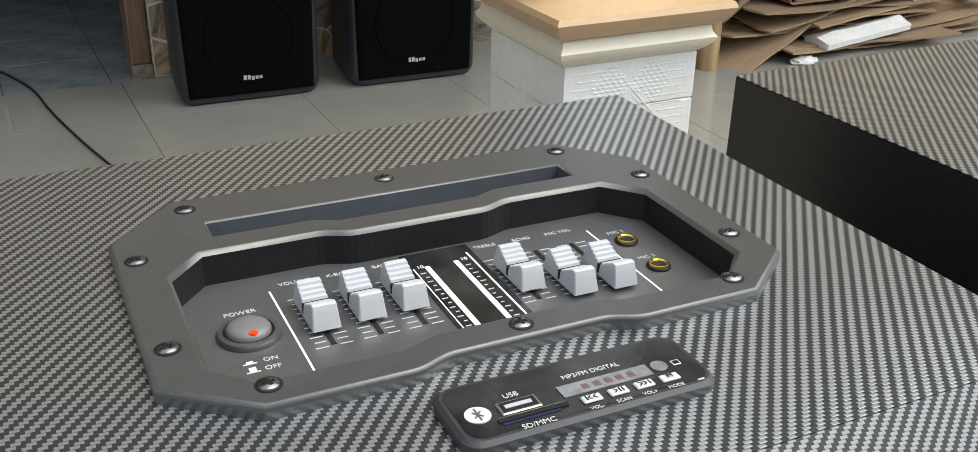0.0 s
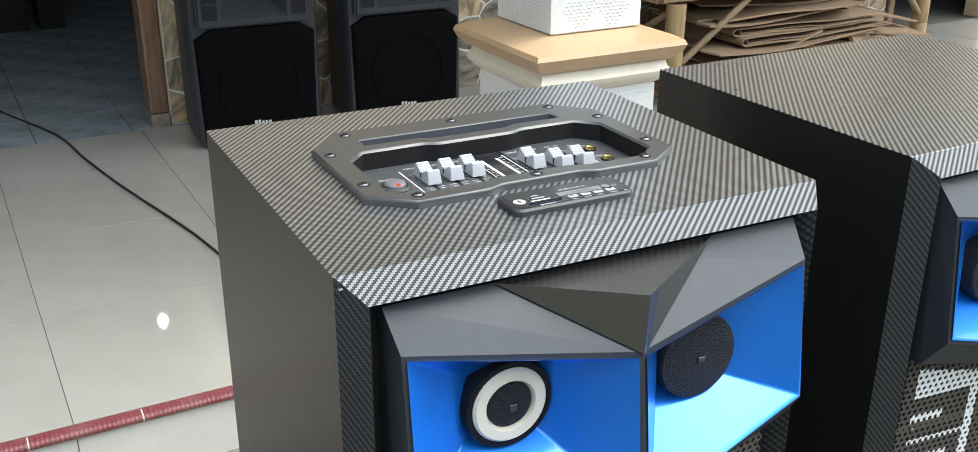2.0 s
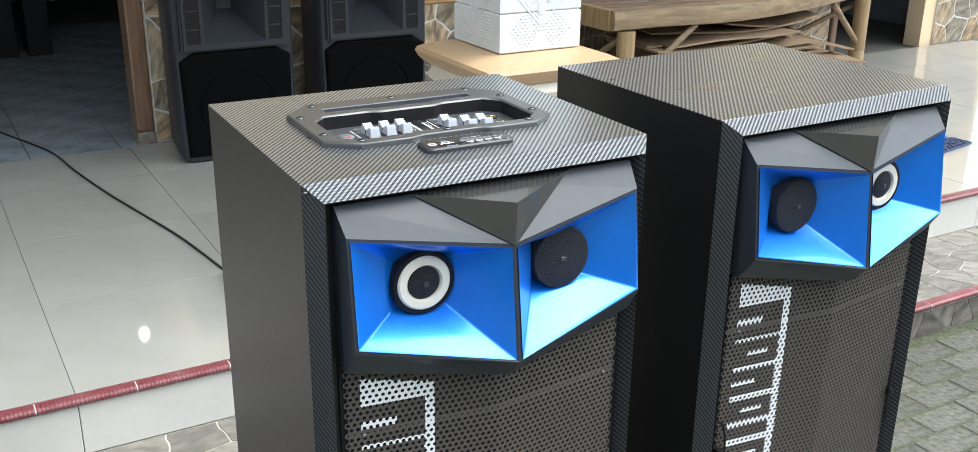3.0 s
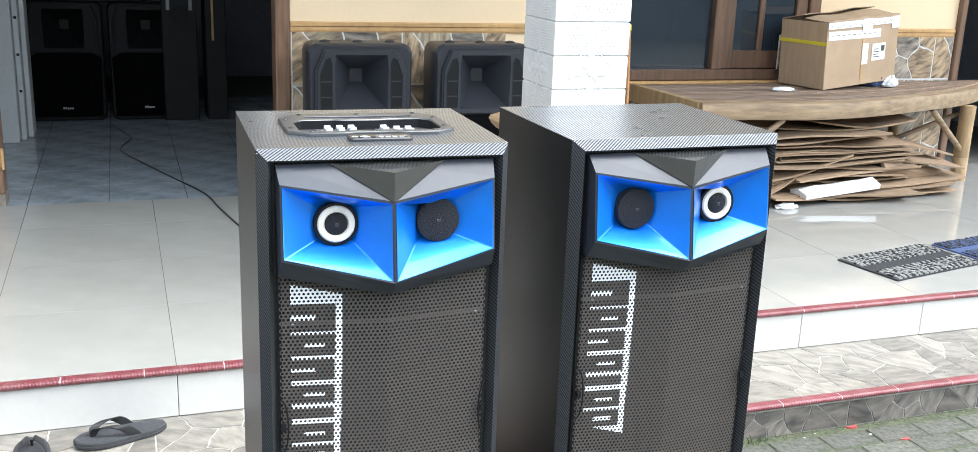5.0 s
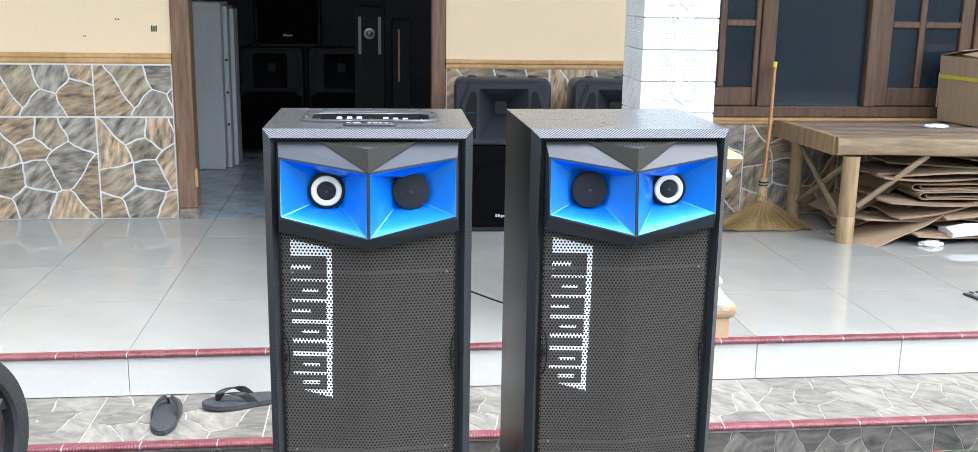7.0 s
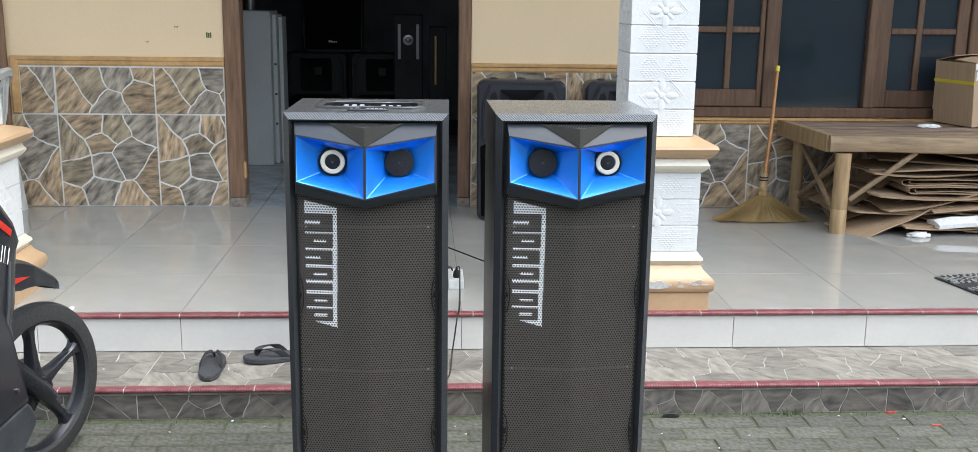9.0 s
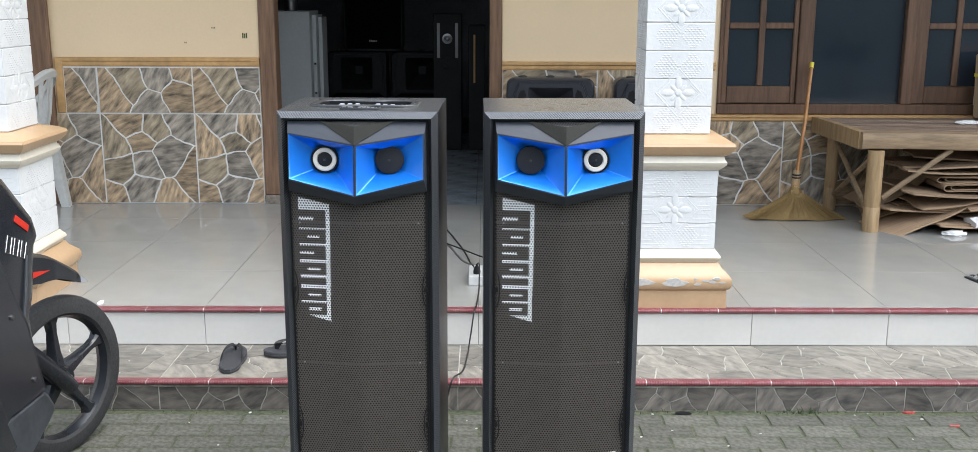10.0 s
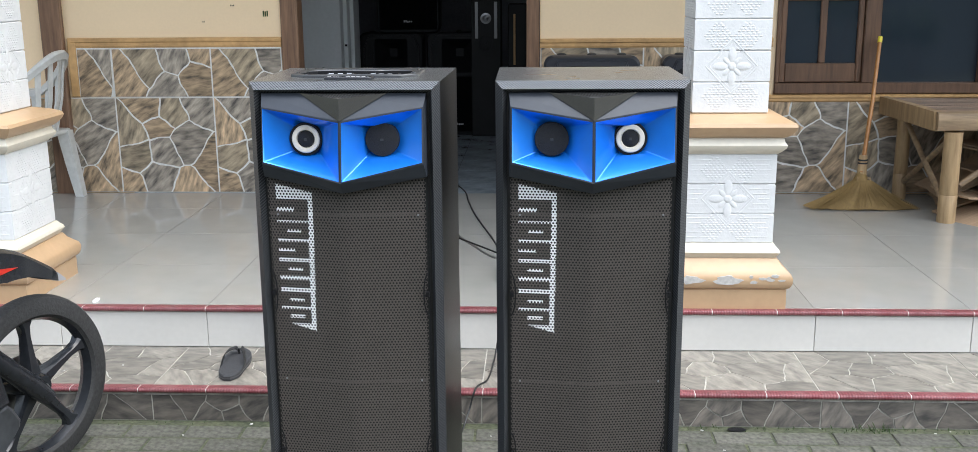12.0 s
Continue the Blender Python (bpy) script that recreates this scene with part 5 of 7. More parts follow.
lathe(bm, [(0.045, 0.01), (0.045, -0.004), (0.028, -0.006), (0.026, 0.0), (0.012, -0.006), (0.001, -0.008)], 24, 'y', (0.005, 6.449, 1.285))
part("tweeter", bm, STEEL, tw, smooth=True)
bm = bmesh.new()
lathe(bm, [(0.07, 0.01), (0.07, -0.004), (0.055, -0.004), (0.02, 0.004), (0.001, -0.004)], 24, 'y', (0.005, 6.449, 1.08))
part("woofer", bm, MESH_BLACK, tw, smooth=True)
tw2 = thing("hifi_tower", "dark loudspeaker with one pale upright strip", "loudspeaker")
part("body", boxed(0.19, 0.34, 6.45, 6.8, PORCH, 1.40, 0.006), INNER_WOOD, tw2)
part("metal_strip", boxed(0.235, 0.252, 6.440, 6.4495, 0.90, 1.32, 0.001), TRIM_WOOD, tw2)


# bare bulb burning in the room
bulb = thing("hanging_bulb", "lit bare bulb hanging on a cord in the room", "lamp", pose(0.54, 5.47, 2.0))
bm = bmesh.new()
tube(bm, [(0, 0, 0.075), (0, 0, TOP - 0.2 - 2.0)], 0.003, 6)
part("cord", bm, CABLE, bulb)
bm = bmesh.new()
lathe(bm, [(0.004, 0.085), (0.016, 0.080), (0.017, 0.040), (0.013, 0.034)], 16, 'z', (0, 0, 0))
part("socket", bm, BLACK_PLASTIC, bulb, "black bulb socket", True)
bm = bmesh.new()
lathe(bm, [(0.012, 0.036), (0.018, 0.026), (0.029, 0.004), (0.031, -0.012), (0.026, -0.030), (0.012, -0.042), (0.0005, -0.044)], 20, 'z', (0, 0, 0))
part("glass_bulb", bm, BULB_LIT, bulb, "glowing white glass bulb", True)

# bamboo bench
def bench():
    b = thing("bench", "low bamboo platform bench with a bowed front log", "bench")
    zt = 0.893

    def front(x):
        return 3.195 - 0.08 * (x - 2.55) + 0.165 * max(0, x - 2.9) ** 2
    xs = [2.545 + k * 0.14 for k in range(20)]
    bm = bmesh.new()
    rr = random.Random(3)
    loops = []
    for x in xs:
        c = Vector((x, front(x) + 0.048, zt - 0.050 + 0.004 * math.sin(x * 5)))
        lp = []
        for k in range(16):
            a = 2 * math.pi * k / 16
            ca, sa = math.cos(a), math.sin(a)
            r = (abs(ca) ** 5 + abs(sa) ** 5) ** -0.2 * (1 + 0.02 * math.sin(x * 9 + k))
            lp.append(c + Vector((0, ca * r * 0.046, sa * r * 0.051)))
        loops.append(lp)
    rings(bm, loops)
    part("front_log", bm, BAMBOO, b, "thick pale bamboo log along the front", True)
    bm = bmesh.new()
    rings(bm, [[(x, y, zt - 0.100), (x + 0.040, y, zt - 0.100), (x + 0.040, y, zt + 0.004), (x, y, zt + 0.002)] for x, y in ((2.532, 3.235), (2.522, 3.50), (2.505, 3.76), (2.488, 3.99))])
    part("end_plank", bm, BAMBOO_UP, b, "broad weathered end plank")
    for k in range(22):
        y = 3.290 + k * 0.0305
        bm = bmesh.new()
        x1, xa = 5.15, 2.572 - k * 0.002
        pts = []
        for j in range(9):
            x = xa + (x1 - xa) * j / 8
            yy = y + (front(x) - front(2.53)) * max(0, 1 - k / 22)
            pts.append((x, yy, zt + 0.004 * math.sin(x * 3 + k) + rr.uniform(-0.001, 0.001)))
        rings(bm, [[(p[0], p[1] - 0.0145, p[2] - 0.012), (p[0], p[1] + 0.0145, p[2] - 0.012), (p[0], p[1] + 0.012, p[2]), (p[0], p[1] - 0.012, p[2])] for p in pts])
        part("slat", bm, BAMBOO_DARK, b)
    for x, y, r in ((2.640, 3.225, 0.047), (2.60, 3.86, 0.040), (4.72, 3.56, 0.048), (4.45, 3.90, 0.04)):
        bm = bmesh.new()
        h = zt - 0.105 - PORCH
        prof = [(r, 0), (r * 1.02, h * 0.3), (r * 0.95, h * 0.31), (r, h * 0.32), (r * 0.97, h * 0.7), (r, h)]
        lathe(bm, prof, 18, 'z', (x, y, PORCH))
        part("leg", bm, BAMBOO_UP, b, "stout bamboo leg", True)
    for p, q, r in (((2.70, 3.235, 0.50), (3.07, 3.20, 0.795), 0.017), ((2.62, 3.27, 0.43), (2.60, 3.83, 0.77), 0.016), ((2.61, 3.84, 0.40), (2.64, 3.27, 0.74), 0.016), ((4.70, 3.55, 0.50), (4.30, 3.42, 0.795), 0.018), ((4.10, 3.86, 0.42), (4.74, 3.62, 0.74), 0.016)):
        bm = bmesh.new()
        tube(bm, [p, q], r, 10)
        part("brace", bm, BAMBOO, b, "split bamboo brace", True)
    for x in (2.95, 3.6, 4.2, 4.75):
        bm = bmesh.new()
        tube(bm, [(x, front(x) + 0.10, zt - 0.035), (x, 3.94, zt - 0.035)], 0.02, 8)
        part("cross_bar", bm, BAMBOO, b)
    return b


bench()


# flattened cardboard under the bench: each sheet bent a little, some doubled over
def card_sheet(w, d, sag, twist, seed, fold=0):
    rr = random.Random(seed)
    bm = bmesh.new()
    nx, ny = 8, 5
    th = 0.0095
    grid = {}
    for s in (0, 1):
        for i in range(nx + 1):
            for j in range(ny + 1):
                u, v = i / nx - 0.5, j / ny - 0.5
                jag = 1 + (0.03 * math.sin(j * 2.1 + seed) if i in (0, nx) else 0)
                z = sag * (4 * u * u) - twist * u * v + 0.006 * math.sin(u * 7 + seed) + s * th
                grid[s, i, j] = bm.verts.new((u * w * jag, v * d, z))
    for s in (0, 1):
        for i in range(nx):
            for j in range(ny):
                f = [grid[s, i, j], grid[s, i + 1, j], grid[s, i + 1, j + 1], grid[s, i, j + 1]]
                bm.faces.new(f if s else f[::-1])
    for i in range(nx):
        for j in (0, ny):
            bm.faces.new((grid[0, i, j], grid[0, i + 1, j], grid[1, i + 1, j], grid[1, i, j]))
    for j in range(ny):
        for i in (0, nx):
            bm.faces.new((grid[0, i, j], grid[0, i, j + 1], grid[1, i, j + 1], grid[1, i, j]))
    return bm


rr = random.Random(11)
z = PORCH + 0.004
for k in range(18):
    if k == 13:
        z = 0.640
    w, d = rr.uniform(0.75, 1.25), rr.uniform(0.38, 0.5)
    x = 3.50 + rr.uniform(-0.22, 0.30) + (0.12 if k < 6 else 0)
    y = 3.46 + rr.uniform(-0.05, 0.06) - (0.06 if k < 5 else -0.04 if k > 12 else 0)
    sag = rr.uniform(-0.008, 0.028)
    bm = card_sheet(w, d, sag, rr.uniform(-0.03, 0.05), k)
    ob = part("cardboard_sheet", bm, CARDBOARD, None, at=pose(x, y, z + max(0, -sag) + 0.006, rr.uniform(-1.2, 1.5), rr.uniform(-1.6, 1.4), rr.uniform(-8, 8)))
    tagged(ob, "flattened brown corrugated cardboard sheet in a heap", "cardboard", "cardboard heap under the bench")
    z += 0.0165
for k, (x, y, zz, ry, rz, w) in enumerate(((2.93, 3.32, PORCH + 0.062, -17, 14, 0.52), (2.98, 3.50, PORCH + 0.14, -22, -8, 0.60), (2.90, 3.60, PORCH + 0.20, -30, 5, 0.5), (3.25, 3.37, PORCH + 0.19, -9, 6, 0.72), (4.12, 3.45, PORCH + 0.20, 9, -12, 0.7), (4.20, 3.55, PORCH + 0.27, 14, -4, 0.55))):
    ob = part("cardboard_sheet", card_sheet(w, 0.34, 0.015, 0.03, 40 + k), CARDBOARD, None, at=pose(x, y, zz, 3, ry, rz))
    tagged(ob, "flattened brown cardboard sheet slipping off the heap", "cardboard", "cardboard heap under the bench")


def folded_card(length, depth, gap, seed):
    """A big sheet doubled over on itself: two leaves and the rounded fold between them."""
    bm = bmesh.new()
    way = [(length - 0.03 * k % 0.05 - length * k / 8, 0.006 * math.sin(k + seed)) for k in range(8)]
    arc = [(-gap * 0.8 * math.sin(a), gap * 0.5 * (1 - math.cos(a))) for a in (math.pi * q / 6 for q in range(7))]
    back = [(x * (0.94 + 0.02 * (seed % 3)), gap + zz * 0.7) for x, zz in reversed(way)]
    pts = way[:-1] + [(0.06, 0.0)] + arc + [(0.06, gap)] + back[1:]
    th = 0.0055
    loops = []
    for (x, zz), (xn, zn) in zip(pts, pts[1:] + [(2 * pts[-1][0] - pts[-2][0], pts[-1][1])]):
        t = Vector((xn - x, 0, zn - zz)).normalized()
        n = Vector((-t.z, 0, t.x)) * th
        wob = 0.004 * math.sin(x * 14 + seed)
        loops.append([(x, wob, zz), (x, depth + wob, zz), (x + n.x, depth + wob, zz + n.z), (x + n.x, wob, zz + n.z)])
    return rings(bm, loops)


for k, (x, y, zz, ln, gap, ry) in enumerate(((3.085, 3.215, 0.545, 1.05, 0.034, -0.4), (3.125, 3.235, 0.5515, 0.98, 0.020, -0.4), (3.055, 3.250, 0.590, 1.00, 0.030, 0.6), (3.10, 3.27, 0.597, 0.90, 0.016, 0.6))):
    ob = part("folded_cardboard", folded_card(ln, 0.36, gap, k), CARDBOARD, None, at=pose(x, y, zz, 0.5, ry, 2 - k))
    tagged(ob, "brown corrugated sheet doubled over in the heap", "cardboard", "cardboard heap under the bench")
bm = bmesh.new()
rings(bm, [[(x, -0.07, 0), (x, 0.07, 0), (x, 0.075, 0.03), (x, 0, 0.05 + 0.006 * math.sin(x * 30)), (x, -0.075, 0.026)] for x in (-0.26, -0.15, -0.02, 0.1, 0.2, 0.27)])
tagged(part("foam_wrap", bm, PAPER, None, at=pose(3.47, 3.19, PORCH + 0.065, 0, -4, 3)), "crumpled white foam wrapping on the cardboard heap", "packaging")


def collapsed_box():
    c = thing("flattened_carton", "half-flattened brown carton with a dark plate for the shade in its open end", "carton", pose(3.84, 3.26, 0.425, 0, 8.5, 10))
    bm = bmesh.new()
    rings(bm, [[(x, 0.0, z0), (x, 0.30, z0), (x, 0.33, z0 + h * 0.55), (x, 0.29, z0 + h), (x, 0.02, z0 + h), (x, -0.02, z0 + h * 0.5)] for x, z0, h in ((0.0, 0.012, 0.095), (0.18, 0.004, 0.105), (0.45, 0.0, 0.095), (0.70, 0.0, 0.06))])
    part("body", bm, CARDBOARD, c, "bowed brown carton")
    # Carton's inner shade is a dark plate set over the open end.
    bm = bmesh.new()
    rings(bm, [[(x, 0.03, 0.024), (x, 0.27, 0.024), (x, 0.29, 0.06), (x, 0.26, 0.096), (x, 0.04, 0.096), (x, 0.005, 0.06)] for x in (-0.003, 0.004)])
    part("open_end", bm, RUBBER, c, "dark plate for the shade in the open end")
    bm = bmesh.new()
    rings(bm, [[(-0.004, 0.02, 0.100), (0.004, 0.02, 0.108), (0.004, 0.28, 0.108), (-0.004, 0.28, 0.100)], [(-0.060, 0.03, 0.066), (-0.056, 0.03, 0.072), (-0.056, 0.27, 0.072), (-0.060, 0.27, 0.066)]])
    part("flap", bm, CARDBOARD, c, "folded flap")


collapsed_box()


def crumple(name, label, cat, mat, at, sx, sy, sz, seed):
    bm = bmesh.new()
    bmesh.ops.create_icosphere(bm, subdivisions=3, radius=1)
    for v in bm.verts:
        k = 1 + 0.35 * noise.noise(v.co * 2.3 + Vector((seed, 0, 0))) + 0.2 * noise.noise(v.co * 6 + Vector((0, seed, 0)))
        v.co = Vector((v.co.x * sx * k, v.co.y * sy * k, max(0, (v.co.z + 0.5) * sz * k)))
    return tagged(part(name, bm, mat, None, at=at), label, cat)


crumple("plastic_bag", "small crumpled white plastic bag on the floor", "bag", PAPER, pose(3.10, 3.12, PORCH), 0.07, 0.04, 0.02, 3)
crumple("plastic_bag", "torn white plastic scrap on the bench", "bag", PAPER, pose(3.33, 3.60, 0.897), 0.075, 0.035, 0.014, 5)
crumple("cloth", "dark bundled cloth on the bench behind the box", "cloth", MAT_BLUE, pose(4.10, 3.78, 0.896), 0.10, 0.08, 0.07, 8)
crumple("cloth", "pale blue rag on the bench", "cloth", PAPER, pose(4.20, 3.72, 0.896), 0.06, 0.04, 0.045, 9)


# the carton on the bench
def carton():
    c = thing("carton", "large brown cardboard carton with white tape and labels", "carton", pose(3.595, 3.575, 0.900, 0, -3.5, 13))
    w, d, h = 0.66, 0.36, 0.40
    # four walls, a floor, and the two long flaps folded in
    for nm, a in (("front_wall", (0, w, 0, 0.006)), ("back_wall", (0, w, d - 0.006, d)), ("end_wall", (0, 0.006, 0.0061, d - 0.0061)), ("end_wall", (w - 0.006, w, 0.0061, d - 0.0061))):
        part(nm, boxed(*a, 0.0, h, 0.002), CARTON, c, "brown corrugated carton wall")
    part("bottom", boxed(0.0061, w - 0.0061, 0.0061, d - 0.0061, 0.0, 0.006), CARTON, c)
    for y0, y1, lift in ((0.002, d * 0.50, 0.012), (d - 0.002, d * 0.52, 0.030)):
        bm = bmesh.new()
        n = 7
        top = []
        for k in range(n):
            x = 0.004 + (w - 0.008) * k / (n - 1)
            wave = 0.006 * math.sin(k * 1.7 + y0 * 20)
            top.append(((x, y0, h + 0.006), (x, y1, h + 0.006 + lift + wave + 0.02 * k / n)))
        rings(bm, [[a, b, (b[0], b[1], b[2] - 0.005), (a[0], a[1], a[2] - 0.005)] for a, b in top])
        part("flap", bm, CARTON, c, "sagging carton flap")
    part("tape", boxed(0.004, 0.48, -0.0030, -0.0006, h - 0.105, h - 0.052), PAPER, c, "white printed sealing tape", at=Matrix.Rotation(radians(1.5), 4, 'Y'))
    part("tape", boxed(0.002, w - 0.002, -0.0052, -0.0032, h - 0.040, h + 0.004), PAPER, c, "white printed sealing tape along the rim")
    part("tape", boxed(0.31, 0.40, -0.0068, -0.0054, h - 0.070, h + 0.006), PAPER, c, "crossing piece of white tape")
    part("tape", boxed(w - 0.075, w - 0.004, -0.0068, -0.0054, h - 0.070, h + 0.005), PAPER, c, "white tape at the corner")
    for k in range(9):
        part("tape_bar", boxed(0.03 + k * 0.048, 0.052 + k * 0.048, -0.0040, -0.0029, h - 0.079, h - 0.075), GREY_PLASTIC, c, "dark bar standing for small print", at=Matrix.Rotation(radians(1.5), 4, 'Y'))
    for k in range(11):
        part("tape_bar", boxed(-0.011, 0.011, -0.0064, -0.0053, -0.0012, 0.0012), GREY_PLASTIC, c, "dark bar standing for small print", at=Matrix.Translation((0.03 + k * 0.054, 0, h - 0.020 - 0.010 * (k % 2))) @ Matrix.Rotation(radians(35), 4, 'Y'))
    bm = bmesh.new()
    rings(bm, [[(x, -0.006, h + 0.001), (x, 0.004, h + 0.001), (x, 0.004, h + 0.004 + z), (x, -0.006, h + 0.004 + z)] for x, z in ((0.002, 0.004), (0.06, 0.012), (0.13, 0.006), (0.20, 0.016), (0.24, 0.009), (0.33, 0.020), (0.40, 0.007), (0.46, 0.013), (0.56, 0.010), (0.61, 0.018), (0.654, 0.012))])
    part("torn_rim", bm, CARTON, c, "torn upper edge of the carton")
    part("tape", boxed(0.325, 0.345, -0.0022, -0.0006, 0.02, 0.29), TRIM_WOOD, c, "brown parcel tape seam")
    part("label", boxed(0.327, 0.382, -0.0040, -0.0024, 0.125, 0.255), PAPER, c, "small white label")
    lb = part("label", boxed(0.42, 0.545, -0.0030, -0.0005, 0.14, 0.245), PAPER, c, "white printed label")
    for k in range(4):
        part("label_bar", boxed(0.435, 0.49 - 0.012 * (k % 2), -0.0042, -0.0028, 0.160 + k * 0.016, 0.165 + k * 0.016), GREY_PLASTIC, lb)
    part("label_patch", boxed(0.503, 0.535, -0.0042, -0.0028, 0.195, 0.230), GREY_PLASTIC, lb)
    part("strap", boxed(-0.0045, -0.0006, -0.006, d + 0.002, h - 0.135, h - 0.115), YELLOW, c, "yellow strap")
    return c


carton()


# broom leaning against the wall
def broom():
    b = thing("broom", "straw broom with a bamboo stick leaning on the wall", "broom")
    top, neck = Vector((2.452, 3.955, 1.24)), Vector((2.295, 3.605, 0.545))
    bm = bmesh.new()
    tube(bm, [neck - (top - neck) * 0.06, (top + neck) / 2 + Vector((0.006, 0, 0)), top], [0.013, 0.012, 0.011], 10)
    part("stick", bm, STICK, b, "orange-brown bamboo stick", True)
    bm = bmesh.new()
    tube(bm, [top - (top - neck) * 0.035, top + (top - neck) * 0.01], 0.0135, 10)
    part("cap", bm, YELLOW, b, "yellow plastic end cap")
    bm = bmesh.new()
    tube(bm, [neck + Vector((0, 0, 0.035)), neck, neck - Vector((0.004, 0.006, 0.05)), neck - Vector((0.008, 0.012, 0.090))], [0.018, 0.024, 0.027, 0.044], 12)
    part("binding", bm, STRAW, b, "bound straw neck", True)
    bm = bmesh.new()
    tube(bm, [neck + Vector((0.004, 0.006, 0.055)), neck - Vector((0.004, 0.006, 0.06))], [0.022, 0.0285], 14)
    part("collar", bm, BAMBOO_UP, b, "pale woven collar round the neck", True)
    for dz in (0.030, 0.012):
        bm = bmesh.new()
        lathe(bm, [(0.0262, -0.004), (0.0275, 0.0), (0.0262, 0.004)], 18, 'z', (neck.x, neck.y, neck.z + dz))
        part("tie", bm, MAT_DARK, b, "dark cord tie", True)
    bm = bmesh.new()
    tube(bm, [neck + Vector((math.sin(k * 0.35) * 0.045 if k % 2 else math.sin(k * 0.35) * 0.036, -0.036 - 0.012 * (k % 2), -0.062 - 0.022 * (k % 2))) for k in range(-4, 5)], 0.003, 6)
    part("stitching", bm, BAMBOO_UP, b, "zigzag pale stitching")
    # the spread skirt of straw
    bm = bmesh.new()
    n = 40
    loops = []
    for f in (0, 0.3, 0.65, 1.0):
        lp = []
        for k in range(n):
            a = 2 * math.pi * k / n
            wx, wy = 0.044 + 0.270 * f ** 1.1, 0.038 + 0.035 * f
            jag = 1 + (0.05 * math.sin(k * 7.3) if f == 1 else 0)
            x = neck.x - 0.005 + math.cos(a) * wx * jag + 0.0 * f
            z = neck.z - 0.086 - f * (0.154 - 0.006 * math.sin(k * 5.1)) + (0.05 * abs(math.cos(a)) ** 3 * f * (0.15 if math.cos(a) < 0 else -0.1))
            lp.append((x, neck.y - 0.01 - 0.03 * f + math.sin(a) * wy, max(PORCH + 0.003, z)))
        loops.append(lp)
    rings(bm, loops)
    part("straw_head", bm, STRAW, b, "fanned golden straw head", True)
    rr = random.Random(2)
    bm = bmesh.new()
    for k in range(150):
        t = rr.uniform(-1, 1)
        p = Vector((neck.x + t * 0.04, neck.y - 0.040, neck.z - 0.080))
        q = Vector((neck.x + t * 0.310 + rr.uniform(-0.02, 0.02), neck.y - 0.10 + rr.uniform(-0.02, 0.02), PORCH + 0.004 + rr.uniform(0, 0.012)))
        mdl = p.lerp(q, 0.5) + Vector((-t * 0.035, -0.006, 0.012))
        tube(bm, [p, mdl, q], [0.0016, 0.0016, 0.0008], 4)
    o = part("straw", bm, STRAW, b, "loose straws")
    o["kind"] = "stuff"
    return b


broom()


# woven floor mats
def rag_mat(name, label, x0, y0, w, d, rz, edge, mid):
    m = thing(name, label, "mat", pose(x0, y0, PORCH, 0, 0, rz))
    bm = boxed(0, w, 0, d, 0.001, 0.008, 0.003)
    part("base", bm, mid, m)
    nx, ny = int(w / 0.0095), 21
    weave = random.Random(6)
    lt, dk = bmesh.new(), bmesh.new()
    for j in range(ny):
        for i in range(nx):
            band = j < 8 or j > 12
            if not band:
                continue
            zig = ((i + (j if (j // 3) % 2 else -j)) % 4 < 2) != (weave.random() < 0.12)
            b = lt if zig else dk
            x, y = 0.012 + i * (w - 0.024) / nx, 0.006 + j * (d - 0.012) / ny
            box(b, x, x + (w - 0.03) / nx, y, y + (d - 0.02) / ny, 0.006, 0.011 + weave.uniform(0, 0.005))
    a = part("light_weave", lt, edge, m, "pale zigzag rag strips")
    a["kind"] = "stuff"
    a = part("dark_weave", dk, MAT_DARK, m, "black zigzag rag strips")
    a["kind"] = "stuff"
    return m


rag_mat("rag_mat", "black and grey zigzag woven rag mat on the tiles", 2.808, 1.852, 0.62, 0.345, 12, MAT_LIGHT, MAT_DARK)
rag_mat("rag_mat", "blue woven rag mat further along the porch", 3.44, 2.04, 0.55, 0.27, 10, MAT_BLUE, MAT_BLUE)


